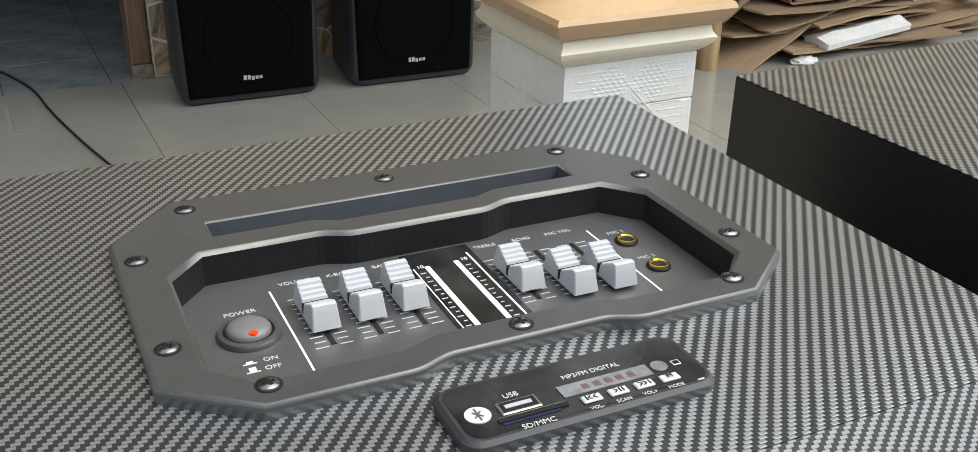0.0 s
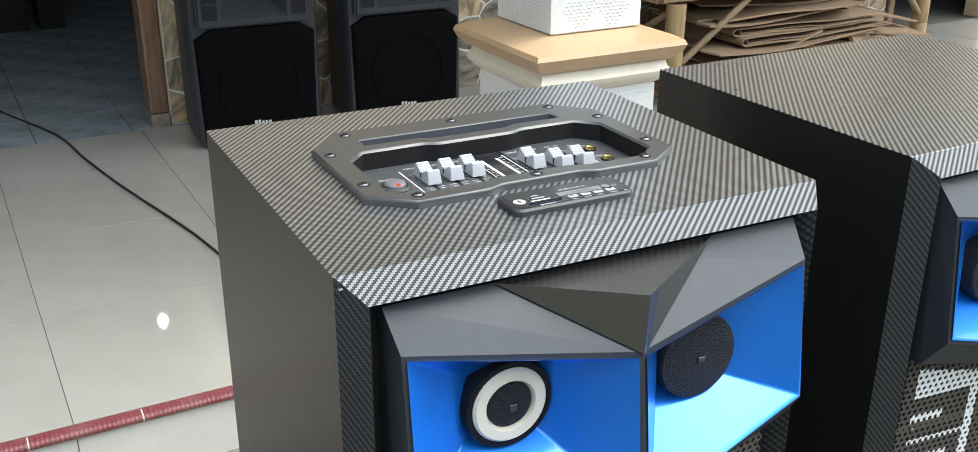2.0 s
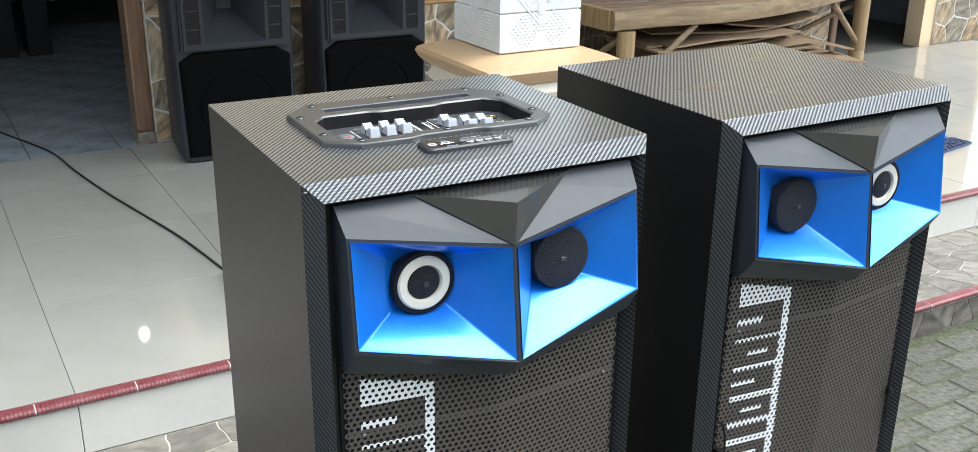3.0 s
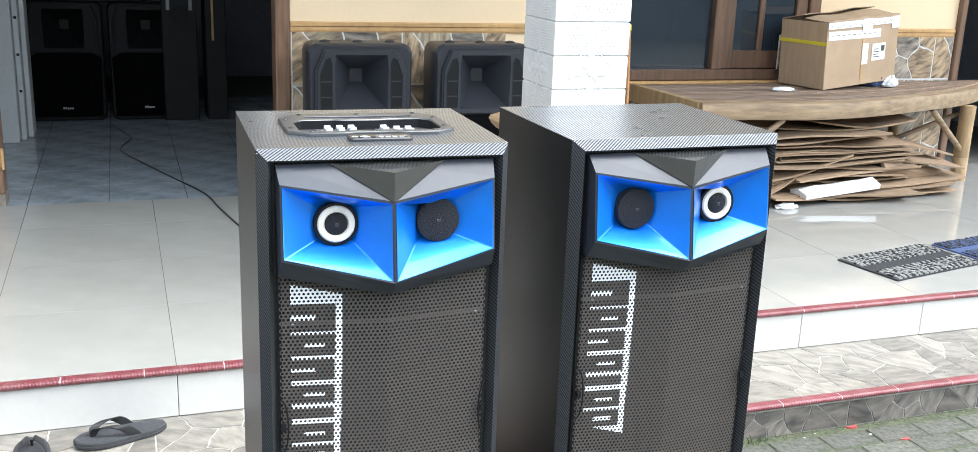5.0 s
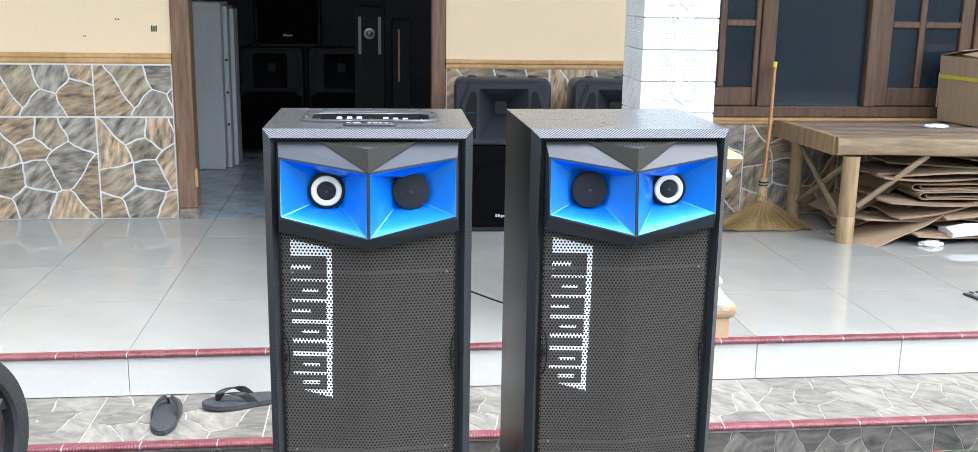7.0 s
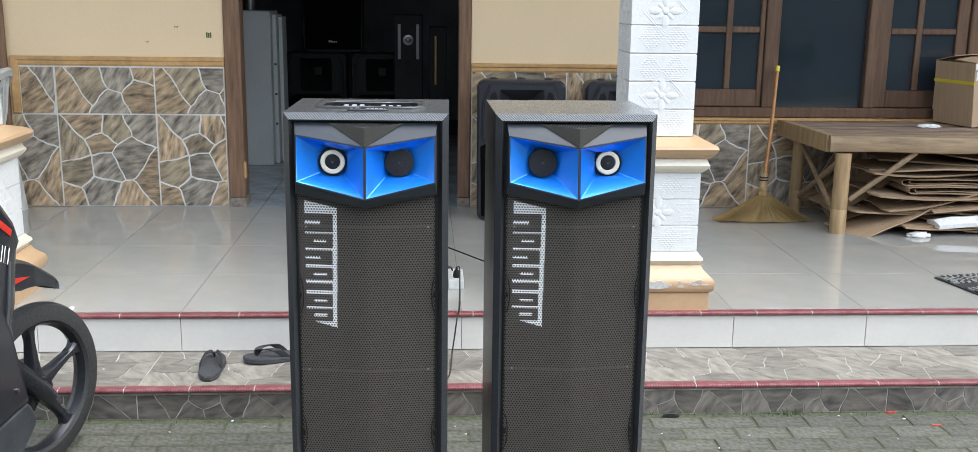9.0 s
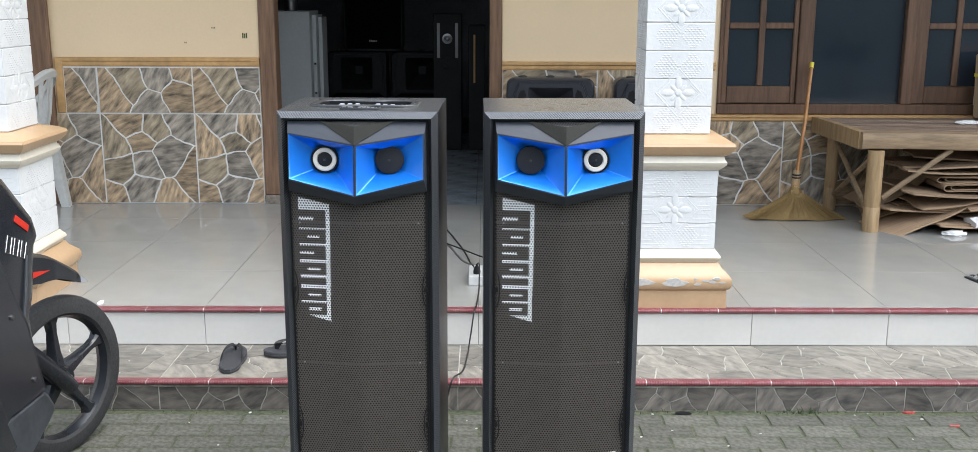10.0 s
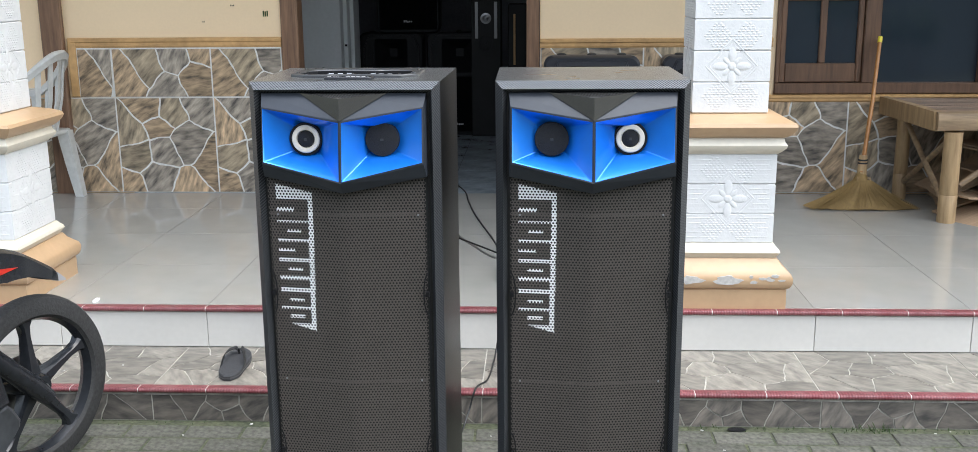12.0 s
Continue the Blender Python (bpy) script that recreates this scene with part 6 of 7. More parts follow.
# flip-flops on the lower step
def flip_flop(m, label):
    s = thing("flip_flop", label, "sandal", group="pair of flip-flops")

    out = []
    for k in range(25):
        t = k / 24
        waist = 1 - 0.13 * math.exp(-((t - 0.36) / 0.16) ** 2)
        out.append((t * 0.286 - 0.143, (0.051 + 0.010 * t) * waist * max(0.06, 1 - abs(2 * t - 1) ** 2.8) ** 0.5))
    poly = out + [(x, -y * 0.92) for x, y in reversed(out)]
    bm = bmesh.new()
    rings(bm, [[(x * k, y * k, z + 0.006 * max(0, x) / 0.134) for x, y in poly] for k, z in ((0.97, 0.0), (1.0, 0.003), (1.0, 0.019), (0.97, 0.023))])
    sole = part("sole", bm, SOLE, s, "dark grey foam sole", False)
    bm = bmesh.new()
    rings(bm, [[(x * 1.004, y * 1.006, z + 0.006 * max(0, x) / 0.134) for x, y in poly] for z in (0.0085, 0.0115)])
    part("sole_line", bm, GREY_PLASTIC, sole, "pale line round the sole")
    toe = Vector((0.086, 0.0, 0.027))
    for sy in (-1, 1):
        bm = bmesh.new()
        pts = smooth_path([toe, toe + Vector((-0.012, sy * 0.010, 0.028)), Vector((0.010, sy * 0.036, 0.056)), Vector((-0.036, sy * 0.045, 0.020))], 5)
        loops = []
        for i, p in enumerate(pts):
            f = i / (len(pts) - 1)
            w = 0.007 + 0.013 * math.sin(f * math.pi * 0.75)
            loops.append([p + Vector((-w, 0, -0.0015)), p + Vector((w, 0, -0.0015)), p + Vector((w, sy * 0.001, 0.0022)), p + Vector((-w, sy * 0.001, 0.0022))])
        rings(bm, loops)
        part("strap", bm, RUBBER, s, "black rubber strap", True)
    bm = bmesh.new()
    tube(bm, [toe - Vector((0, 0, 0.006)), toe + Vector((-0.006, 0, 0.022))], 0.0045, 8)
    part("toe_post", bm, RUBBER, s)
    s.matrix_world = m
    return s


ff = flip_flop(pose(-0.735, 1.415, TREAD, 0, 0, 94), "worn dark rubber flip-flop pointing at the porch")
f2 = copy_thing(ff, pose(-0.482, 1.535, TREAD, 0, 0, 197))
f2["label"] = "worn dark rubber flip-flop turned sideways by the riser"

# mains cables and the extension socket
def cable(label, pts, r=0.0042, n=8):
    bm = bmesh.new()
    tube(bm, smooth_path(pts, n), r, 8)
    return tagged(part("cable", bm, CABLE, None, smooth=True), label, "cable")


f = PORCH + 0.0048
cable("black mains cable snaking out of the doorway over the tiles", [(-0.52, 6.35, f), (-0.46, 6.1, f), (-0.38, 5.75, f), (-0.45, 5.35, f), (-0.30, 4.85, f), (-0.16, 4.45, f), (-0.02, 4.05, f), (0.03, 3.70, f), (0.10, 3.30, f), (0.22, 2.75, f), (0.26, 2.50, f), (0.29, 2.28, f), (0.30, 2.165, f + 0.02)])
ext = thing("extension_socket", "white extension socket box on the porch floor", "socket", pose(0.303, 2.125, PORCH))
part("box", boxed(-0.037, 0.037, -0.105, 0.110, 0.0, 0.046, 0.004, 2), CHAIR_WHITE, ext, "white plastic box")
for y in (-0.055, 0.0, 0.055):
    bm = bmesh.new()
    lathe(bm, [(0.020, 0.0458), (0.020, 0.0472), (0.017, 0.0472), (0.0165, 0.0462)], 24, 'z', (0.0, y, 0))
    part("outlet", bm, CHAIR_WHITE, ext, smooth=True)
plug = thing("plug", "black mains plug in the white socket", "plug", pose(0.306, 2.07, PORCH + 0.0475))
bm = bmesh.new()
lathe(bm, [(0.017, 0), (0.018, 0.012), (0.014, 0.030), (0.006, 0.040), (0.005, 0.050)], 18, 'z')
part("body", bm, BLACK_PLASTIC, plug, smooth=True)
cable("thin black mains cable running down over both steps", [(0.306, 2.07, PORCH + 0.095), (0.318, 2.03, PORCH + 0.105), (0.318, 1.96, PORCH + 0.04), (0.316, 1.88, PORCH + 0.006), (0.308, 1.70, PORCH + 0.006), (0.297, 1.625, PORCH - 0.012), (0.285, 1.60, 0.21), (0.274, 1.58, TREAD + 0.012), (0.270, 1.51, TREAD + 0.006), (0.254, 1.304, TREAD + 0.006), (0.216, 1.205, TREAD + 0.010), (0.19, 1.17, 0.06), (0.16, 1.05, 0.006), (0.10, 0.7, 0.006), (0.08, 0.42, 0.006)], 0.0034)
cable("black mains cable from the tower's back to the socket", [(0.200, 0.376, 0.960), (0.217, 0.43, 0.905), (0.226, 0.80, 0.789), (0.239, 1.50, 0.570), (0.262, 1.95, 0.43), (0.280, 2.16, 0.372), (0.290, 2.18, 0.350)], 0.0042)
cable("thin black signal cable between the towers' backs", [(0.190, 0.376, 0.925), (0.217, 0.392, 0.909), (0.266, 0.395, 0.889), (0.329, 0.395, 0.864), (0.360, 0.392, 0.855)], 0.0024)
crumple("paper_scrap", "tiny white scrap on the porch edge", "scrap", PAPER, pose(-1.40, 1.72, PORCH), 0.012, 0.028, 0.006, 2)


# white plastic tub chair by the far column
def plastic_chair():
    c = thing("plastic_chair", "worn white plastic tub chair against the wall", "chair", pose(-2.635, 3.665, PORCH, 0, 0, -90))
    part("seat", boxed(-0.23, 0.23, -0.23, 0.20, 0.40, 0.43, 0.012, 2), CHAIR_WHITE, c)
    for sx in (-1, 1):
        for sy, fy in ((-1, -0.235), (1, 0.225)):
            bm = bmesh.new()
            rings(bm, [[(sx * (0.205 + q) - w, sy * 0.17 + (fy - sy * 0.17) * f - w, h), (sx * (0.205 + q) + w, sy * 0.17 + (fy - sy * 0.17) * f - w, h), (sx * (0.205 + q) + w, sy * 0.17 + (fy - sy * 0.17) * f + w, h), (sx * (0.205 + q) - w, sy * 0.17 + (fy - sy * 0.17) * f + w, h)] for q, f, w, h in ((0.0, 0.0, 0.036, 0.415), (0.012, 0.5, 0.032, 0.20), (0.025, 1.0, 0.026, 0.0))])
            part("leg", bm, CHAIR_WHITE, c, "flared white leg")
    # rim: low at the arms, high round the back
    bm = bmesh.new()
    loops = []
    for k in range(29):
        a = radians(-25 + 230 * k / 28)
        up = max(0.0, math.sin(a))
        z = 0.64 + 0.25 * up ** 1.3
        d = Vector((math.cos(a), math.sin(a), 0))
        p = Vector((d.x * 0.265, d.y * 0.285, z))
        loops.append([p - d * 0.022 - Vector((0, 0, 0.022)), p + d * 0.016 - Vector((0, 0, 0.026)), p + d * 0.026 + Vector((0, 0, 0.012)), p + d * 0.012 + Vector((0, 0, 0.026)), p - d * 0.024 + Vector((0, 0, 0.020))])
    rings(bm, loops)
    part("rim", bm, CHAIR_WHITE, c, "broad curved back and arm rim", True)
    for k in range(11):
        a = radians(-5 + 190 * k / 10)
        up = max(0.0, math.sin(a))
        d = Vector((math.cos(a), math.sin(a), 0))
        s = Vector((-d.y, d.x, 0))
        bm = bmesh.new()
        lo, hi = Vector((d.x * 0.215, d.y * 0.20, 0.42)), Vector((d.x * 0.262, d.y * 0.280, 0.625 + 0.25 * up ** 1.3))
        rings(bm, [[q - s * 0.017 - d * 0.004, q + s * 0.017 - d * 0.004, q + s * 0.017 + d * 0.004, q - s * 0.017 + d * 0.004] for q in (lo, lo.lerp(hi, 0.5) + d * 0.012, hi)])
        part("back_slat", bm, CHAIR_WHITE, c)
    return c


plastic_chair()


# parked motorcycle: the front end by the steps
def motorcycle():
    b = thing("motorcycle", "parked black underbone motorcycle with red decals", "motorcycle", pose(-1.185, 0.80, 0, 0, 0, -3))
    # here +y is ahead
    R, hz = 0.303, 0.299
    turned = Matrix.Rotation(radians(-9), 4, 'Z')
    steer = Matrix.Translation((-0.040, 0, 0)) @ Matrix.Rotation(radians(-19), 4, 'Z')
    hub = Vector((0, 0, hz))
    bm = bmesh.new()
    prof = [(R - 0.074, -0.026), (R - 0.064, -0.036), (R - 0.034, -0.037), (R - 0.010, -0.028), (R - 0.002, -0.013), (R, 0.0), (R - 0.002, 0.013), (R - 0.010, 0.028), (R - 0.034, 0.037), (R - 0.064, 0.036), (R - 0.074, 0.026), (R - 0.077, 0)]
    n = 64
    loops = []
    for k in range(n):
        a = 2 * math.pi * k / n
        loops.append([hub + Vector((x, math.cos(a) * r, math.sin(a) * r)) for r, x in prof])
    rings(bm, loops + [loops[0]], True, False)
    bmesh.ops.remove_doubles(bm, verts=bm.verts, dist=0.0001)
    wheel = part("wheel", bm, TYRE, b, "worn black tyre on a five-spoke wheel", True, at=steer)
    bm = bmesh.new()
    prof = [(R - 0.064, -0.030), (R - 0.074, -0.026), (R - 0.078, -0.018), (R - 0.086, 0.0), (R - 0.078, 0.018), (R - 0.074, 0.026), (R - 0.064, 0.030), (R - 0.070, 0.0)]
    loops = []
    for k in range(n):
        a = 2 * math.pi * k / n
        loops.append([hub + Vector((x, math.cos(a) * r, math.sin(a) * r)) for r, x in prof])
    rings(bm, loops + [loops[0]], True, False)
    part("rim", bm, BIKE_BLACK, wheel, "black alloy rim", True)
    for k in range(5):
        a = 2 * math.pi * k / 5 + 0.36
        d = Vector((0, math.cos(a), math.sin(a)))
        s = Vector((0, -math.sin(a), math.cos(a)))
        bm = bmesh.new()
        loops = []
        for r, w, t in ((0.030, 0.030, 0.026), (0.10, 0.019, 0.019), (0.17, 0.014, 0.015), (R - 0.098, 0.018, 0.016), (R - 0.076, 0.034, 0.018)):
            c = hub + d * r
            loops.append([c + s * w + Vector((t * 0.5, 0, 0)), c + s * w * 0.6 + Vector((t, 0, 0)), c - s * w * 0.6 + Vector((t, 0, 0)), c - s * w + Vector((t * 0.5, 0, 0)), c - s * w - Vector((t, 0, 0)), c + s * w - Vector((t, 0, 0))])
        rings(bm, loops)
        part("spoke", bm, BIKE_BLACK, wheel, "tapered black alloy spoke", True)
    bm = bmesh.new()
    lathe(bm, [(0.042, -0.05), (0.045, -0.02), (0.045, 0.02), (0.036, 0.045)], 24, 'x', hub)
    part("hub", bm, BIKE_BLACK, wheel, smooth=True)
    bm = bmesh.new()
    lathe(bm, [(0.014, 0.03), (0.014, 0.062), (0.010, 0.067)], 6, 'x', hub)
    part("axle_nut", bm, STEEL, wheel)
    bm = bmesh.new()
    lathe(bm, [(0.095, -0.052), (0.095, -0.056), (0.05, -0.056), (0.05, -0.052)], 32, 'x', hub)
    part("brake_disc", bm, STEEL, wheel, "drilled steel brake disc")
    for sx in (-1, 1):
        bm = bmesh.new()
        tube(bm, [hub + Vector((sx * 0.052, 0.012, -0.040)), hub + Vector((sx * 0.052, -0.035, 0.01)), hub + Vector((sx * 0.056, -0.22, 0.20)), hub + Vector((sx * 0.060, -0.34, 0.32))], [0.027, 0.034, 0.033, 0.026], 14)
        part("fork_leg", bm, BIKE_BLACK, b, "black fork leg", True, at=steer)
    # mudguard: a long curved wing with a pointed white tip
    bm = bmesh.new()
    loops = []
    way = smooth_path([(0, 0.120, 0.648), (0, 0.085, 0.680), (0, -0.02, 0.744), (0, -0.10, 0.785), (0, -0.18, 0.812), (0, -0.29, 0.828)], 5)
    for k, c in enumerate(way):
        f = k / (len(way) - 1)
        w = 0.009 + 0.040 * min(1, f * 1.8)
        dn = Vector((0, 0.35 - 0.35 * f, 1)).normalized()
        d = 0.018 + 0.088 * min(1, f * 1.3)
        loops.append([c - dn * d + Vector((-w, 0, 0)), c - dn * 0.014 + Vector((-w * 0.92, 0, 0)), c + Vector((-w * 0.4, 0, 0)), c + Vector((w * 0.4, 0, 0)), c - dn * 0.014 + Vector((w * 0.92, 0, 0)), c - dn * d + Vector((w, 0, 0)),
                      c - dn * d * 0.95 + Vector((w * 0.9, 0, 0)), c - dn * 0.018 + Vector((w * 0.3, 0, 0)), c - dn * 0.018 - Vector((w * 0.3, 0, 0)), c - dn * d * 0.95 - Vector((w * 0.9, 0, 0))])
    rings(bm, loops)
    guard = part("mudguard", bm, BIKE_BLACK, b, "black front mudguard", True, at=turned)
    bm = bmesh.new()
    rings(bm, [[(-0.011, 0.112, 0.656), (0.011, 0.112, 0.656), (0.013, 0.108, 0.628), (-0.013, 0.108, 0.628)], [(-0.003, 0.158, 0.622), (0.003, 0.158, 0.622), (0.003, 0.158, 0.616), (-0.003, 0.158, 0.616)]])
    part("tip", bm, WHITE_PLASTIC, guard, "white mudguard tip")
    bm = bmesh.new()
    rings(bm, [[(0.0480 + q, -0.245, 0.762), (0.0480 + q, -0.12, 0.738), (0.0480 + q, -0.245, 0.732)] for q in (0, 0.003)])
    part("decal", bm, RED_DECAL, guard, "red pointed decal")
    # leg shield and front cowl, seen from behind its side
    bm = bmesh.new()
    side = [(-0.62, 1.150), (-0.506, 1.100), (-0.41, 1.006), (-0.345, 0.943), (-0.325, 0.897), (-0.350, 0.872), (-0.388, 0.717), (-0.423, 0.644), (-0.416, 0.579), (-0.360, 0.380), (-0.400, 0.34), (-0.80, 0.34), (-0.84, 0.45), (-0.76, 0.74), (-0.72, 1.05)]
    loops = []
    for x, k in ((-1.0, 0.0), (-0.9, 0.25), (-0.5, 0.75), (0.0, 1.0), (0.5, 0.75), (0.9, 0.25), (1.0, 0.0)):
        loops.append([(x * 0.088, y + (0.13 * k if y > -0.64 and z > 0.55 else -0.05 * k), z + 0.01 * k) for y, z in side])
    rings(bm, loops)
    cowl = part("leg_shield", bm, BIKE_BLACK, b, "black front cowl and leg shield", True)
    panel = [(-0.62, 0.98), (-0.555, 0.866), (-0.502, 0.751), (-0.443, 0.651), (-0.392, 0.485), (-0.365, 0.395), (-0.80, 0.395), (-0.80, 0.90)]
    bm = bmesh.new()
    rings(bm, [[(x, -0.60 + (y + 0.60) * k, 0.60 + (z - 0.60) * k) for y, z in panel] for x, k in ((0.086, 1.0), (0.098, 1.0), (0.102, 0.985), (0.101, 0.93))])
    inner = part("inner_panel", bm, BIKE_BLACK, cowl, "smooth blue-black inner leg panel")
    for y, z in ((-0.540, 0.700), (-0.440, 0.459)):
        bm = bmesh.new()
        lathe(bm, [(0.009, 0.09), (0.009, 0.106), (0.004, 0.108)], 12, 'x', (0, y, z))
        part("bolt", bm, STEEL, inner)
    # a fluted strip down the cowl's edge
    bm = bmesh.new()
    tube(bm, [(0.090, -0.390, 0.86), (0.091, -0.425, 0.73), (0.092, -0.452, 0.66)], [0.004, 0.007, 0.004], 6)
    part("edge_strip", bm, BIKE_GREY, cowl, "grey strip along the cowl's edge", True)
    foot = [(-0.316, 0.324), (-0.322, 0.306), (-0.345, 0.292), (-0.485, 0.232), (-0.80, 0.10), (-0.86, 0.12), (-0.86, 0.392), (-0.372, 0.392), (-0.350, 0.372)]
    bm = bmesh.new()
    rings(bm, [[(x, -0.60 + (y + 0.60) * k, 0.28 + (z - 0.28) * k) for y, z in foot] for x, k in ((-0.08, 0.9), (0.06, 0.985), (0.090, 1.0), (0.100, 0.985), (0.104, 0.94))])
    part("lower_cover", bm, BIKE_GREY, b, "scuffed grey lower side cover")
    part("decal_bar", boxed(-0.001, 0.001, -0.046, 0.046, -0.011, 0.011), RED_DECAL, cowl, "red bar standing for a maker's mark", at=Matrix.Translation((0.0895, -0.400, 0.966)) @ Matrix.Rotation(radians(-33), 4, 'X'))
    for k in range(3):
        bm = bmesh.new()
        tube(bm, [(0, -0.014, -0.026), (0, 0.014, -0.026), (0, 0.014, 0.026), (0, -0.014, 0.026), (0, -0.014, -0.026)], 0.0018, 5)
        part("decal_outline", bm, SILVER, cowl, "pale outlined mark", at=Matrix.Translation((0.0895, -0.490 + k * 0.042, 0.918 - k * 0.018)) @ Matrix.Rotation(radians(-24), 4, 'X'))
    # the rest of the machine, behind the edge of the view
    bm = bmesh.new()
    rings(bm, [[(-w, y, z0), (w, y, z0), (w * 0.8, y, z1), (-w * 0.8, y, z1)] for y, w, z0, z1 in ((-0.50, 0.09, 0.30, 0.62), (-0.75, 0.13, 0.28, 0.66), (-1.05, 0.15, 0.34, 0.76), (-1.45, 0.12, 0.50, 0.80), (-1.62, 0.05, 0.62, 0.76))])
    part("body", bm, BIKE_BLACK, b, "black seat and tail", True)
    bm = bmesh.new()
    lathe(bm, [(R, -0.04), (R, 0.04), (R - 0.07, 0.035), (R - 0.07, -0.035)], 40, 'x', (0, -1.22, hz))
    part("rear_wheel", bm, TYRE, b, smooth=True)
    bm = bmesh.new()
    tube(bm, [(-0.32, -0.72, 1.08), (-0.14, -0.58, 1.04), (0.0, -0.56, 1.03), (0.04, -0.58, 1.03)], 0.012, 8)
    part("handlebar", bm, STEEL, b)
    bm = bmesh.new()
    tube(bm, [(0, -0.45, 0.90), (0, -0.55, 1.03)], 0.03, 8)
    part("steering_stem", bm, BIKE_BLACK, b)
    return b


motorcycle()


def shrub(m, label, seed, spread, height):
    """Garden shrub: three forked stems and a loose crown of small folded leaves."""
    b = thing("shrub", label, "shrub", m)
    rs = random.Random(seed)
    tips = []
    for k in range(3):
        a = 2 * math.pi * k / 3 + rs.uniform(-0.4, 0.4)
        bm = bmesh.new()
        fork = Vector((math.cos(a) * spread * 0.25, math.sin(a) * spread * 0.25, height * 0.45))
        tube(bm, [(math.cos(a) * 0.05, math.sin(a) * 0.05, -0.02), fork * 0.6, fork], [0.022, 0.016, 0.012], 7)
        for q in range(4):
            g = a + rs.uniform(-1.0, 1.0)
            tip = Vector((math.cos(g) * spread * rs.uniform(0.3, 0.85), math.sin(g) * spread * rs.uniform(0.3, 0.85), height * rs.uniform(0.6, 0.95)))
            tube(bm, [fork, fork.lerp(tip, 0.5) + Vector((0, 0, 0.06)), tip], [0.010, 0.007, 0.003], 6)
            tips += [fork.lerp(tip, f) for f in (0.45, 0.7, 0.9, 1.0)]
        part("stem", bm, BAMBOO_DARK, b, "thin brown stem", True)
    bm = bmesh.new()
    for k in range(1100):
        c = rs.choice(tips) + Vector((rs.gauss(0, 0.10), rs.gauss(0, 0.10), rs.gauss(0, 0.09)))
        turn = Matrix.Rotation(rs.uniform(0, 6.28), 3, 'Z') @ Matrix.Rotation(rs.uniform(-0.9, 0.9), 3, 'X')
        ln, wd = rs.uniform(0.05, 0.09), rs.uniform(0.016, 0.028)
        p = [c + turn @ Vector(v) for v in ((0, 0, 0), (wd, ln * 0.45, 0.010), (0, ln, 0), (-wd, ln * 0.45, 0.010))]
        quad(bm, p[0], p[1], p[2])
        quad(bm, p[0], p[2], p[3])
    part("crown", bm, LEAF, b, "many small green leaves")["kind"] = "stuff"
    return b


shrub(pose(5.3, -7.0, 0), "green leafy garden shrub before the added wall", 4, 0.75, 1.75)
shrub(pose(6.5, -6.9, 0, 0, 0, 70), "low green garden shrub before the added wall", 9, 0.70, 1.15)

# marks on the cream wall
for x, z, mt, w, h in ((-1.215, 1.405, MOSS, 0.030, 0.034), (-1.60, 1.36, BAMBOO_DARK, 0.016, 0.010), (-1.415, 1.455, BAMBOO_DARK, 0.022, 0.010)):
    bm = bmesh.new()
    for k in range(3):
        box(bm, x + k * w * 0.4 - w / 2, x + k * w * 0.4 - w / 2 + w * 0.25, WALL_Y - 0.003, WALL_Y - 0.0005, z - h / 2, z + h / 2 - 0.004 * (k % 2))
    tagged(part("sticker", bm, mt), "small faded sticker on the cream wall", "sticker")

# ---- tiles, nosings, stones and pavers, piece by piece ----
def slab_mesh(name, w, d, h, mat, bevel=0.0015):
    bm = bmesh.new()
    rings(bm, [[(x0, y0, z), (w - x0, y0, z), (w - x0, d - y0, z), (x0, d - y0, z)] for x0, y0, z in ((0, 0, 0), (0, 0, h - bevel), (bevel, bevel, h))])
    return mesh_of(name, bm, mat)


ft = slab_mesh("floor_tile", TILE - 0.0024, TILE - 0.0024, 0.012, FLOOR_TILE, 0.0002)
ft_cut = slab_mesh("floor_tile", TILE - 0.004, WALL_Y - 0.035 - (EDGE_Y + 0.03 + 3 * TILE), 0.012, FLOOR_TILE, 0.0002)
for i in range(-9, 12):
    for j in range(4):
        piece("floor_tile", ft if j < 3 else ft_cut, porch, Matrix.Translation((TILE_X0 + i * TILE + 0.002, EDGE_Y + 0.032 + j * TILE, PORCH - 0.012)))
rt = slab_mesh("room_tile", 0.397, 0.397, 0.0115, INSIDE_TILE)
for i in range(-5, 5):
    for j in range(9):
        piece("room_tile", rt, room_floor, Matrix.Translation((-0.115 + i * 0.4, WALL_Y - 0.030 + j * 0.4, PORCH - 0.012)))
# white riser tiles
bm = bmesh.new()
h = PORCH - 0.0210 - TREAD
rings(bm, [[(x0, 0.012 - y, z0), (TILE - 0.002 - x0, 0.012 - y, z0), (TILE - 0.002 - x0, 0.012 - y, h - z0), (x0, 0.012 - y, h - z0)] for x0, z0, y in ((0, 0, 0), (0, 0, 0.010), (0.0015, 0.0015, 0.0118))])
rm = mesh_of("riser_tile", bm, RISER_TILE)
for i in range(-9, 12):
    piece("riser_tile", rm, porch, Matrix.Translation((TILE_X0 + i * TILE + 0.002, EDGE_Y + 0.0005, TREAD + 0.0005)))


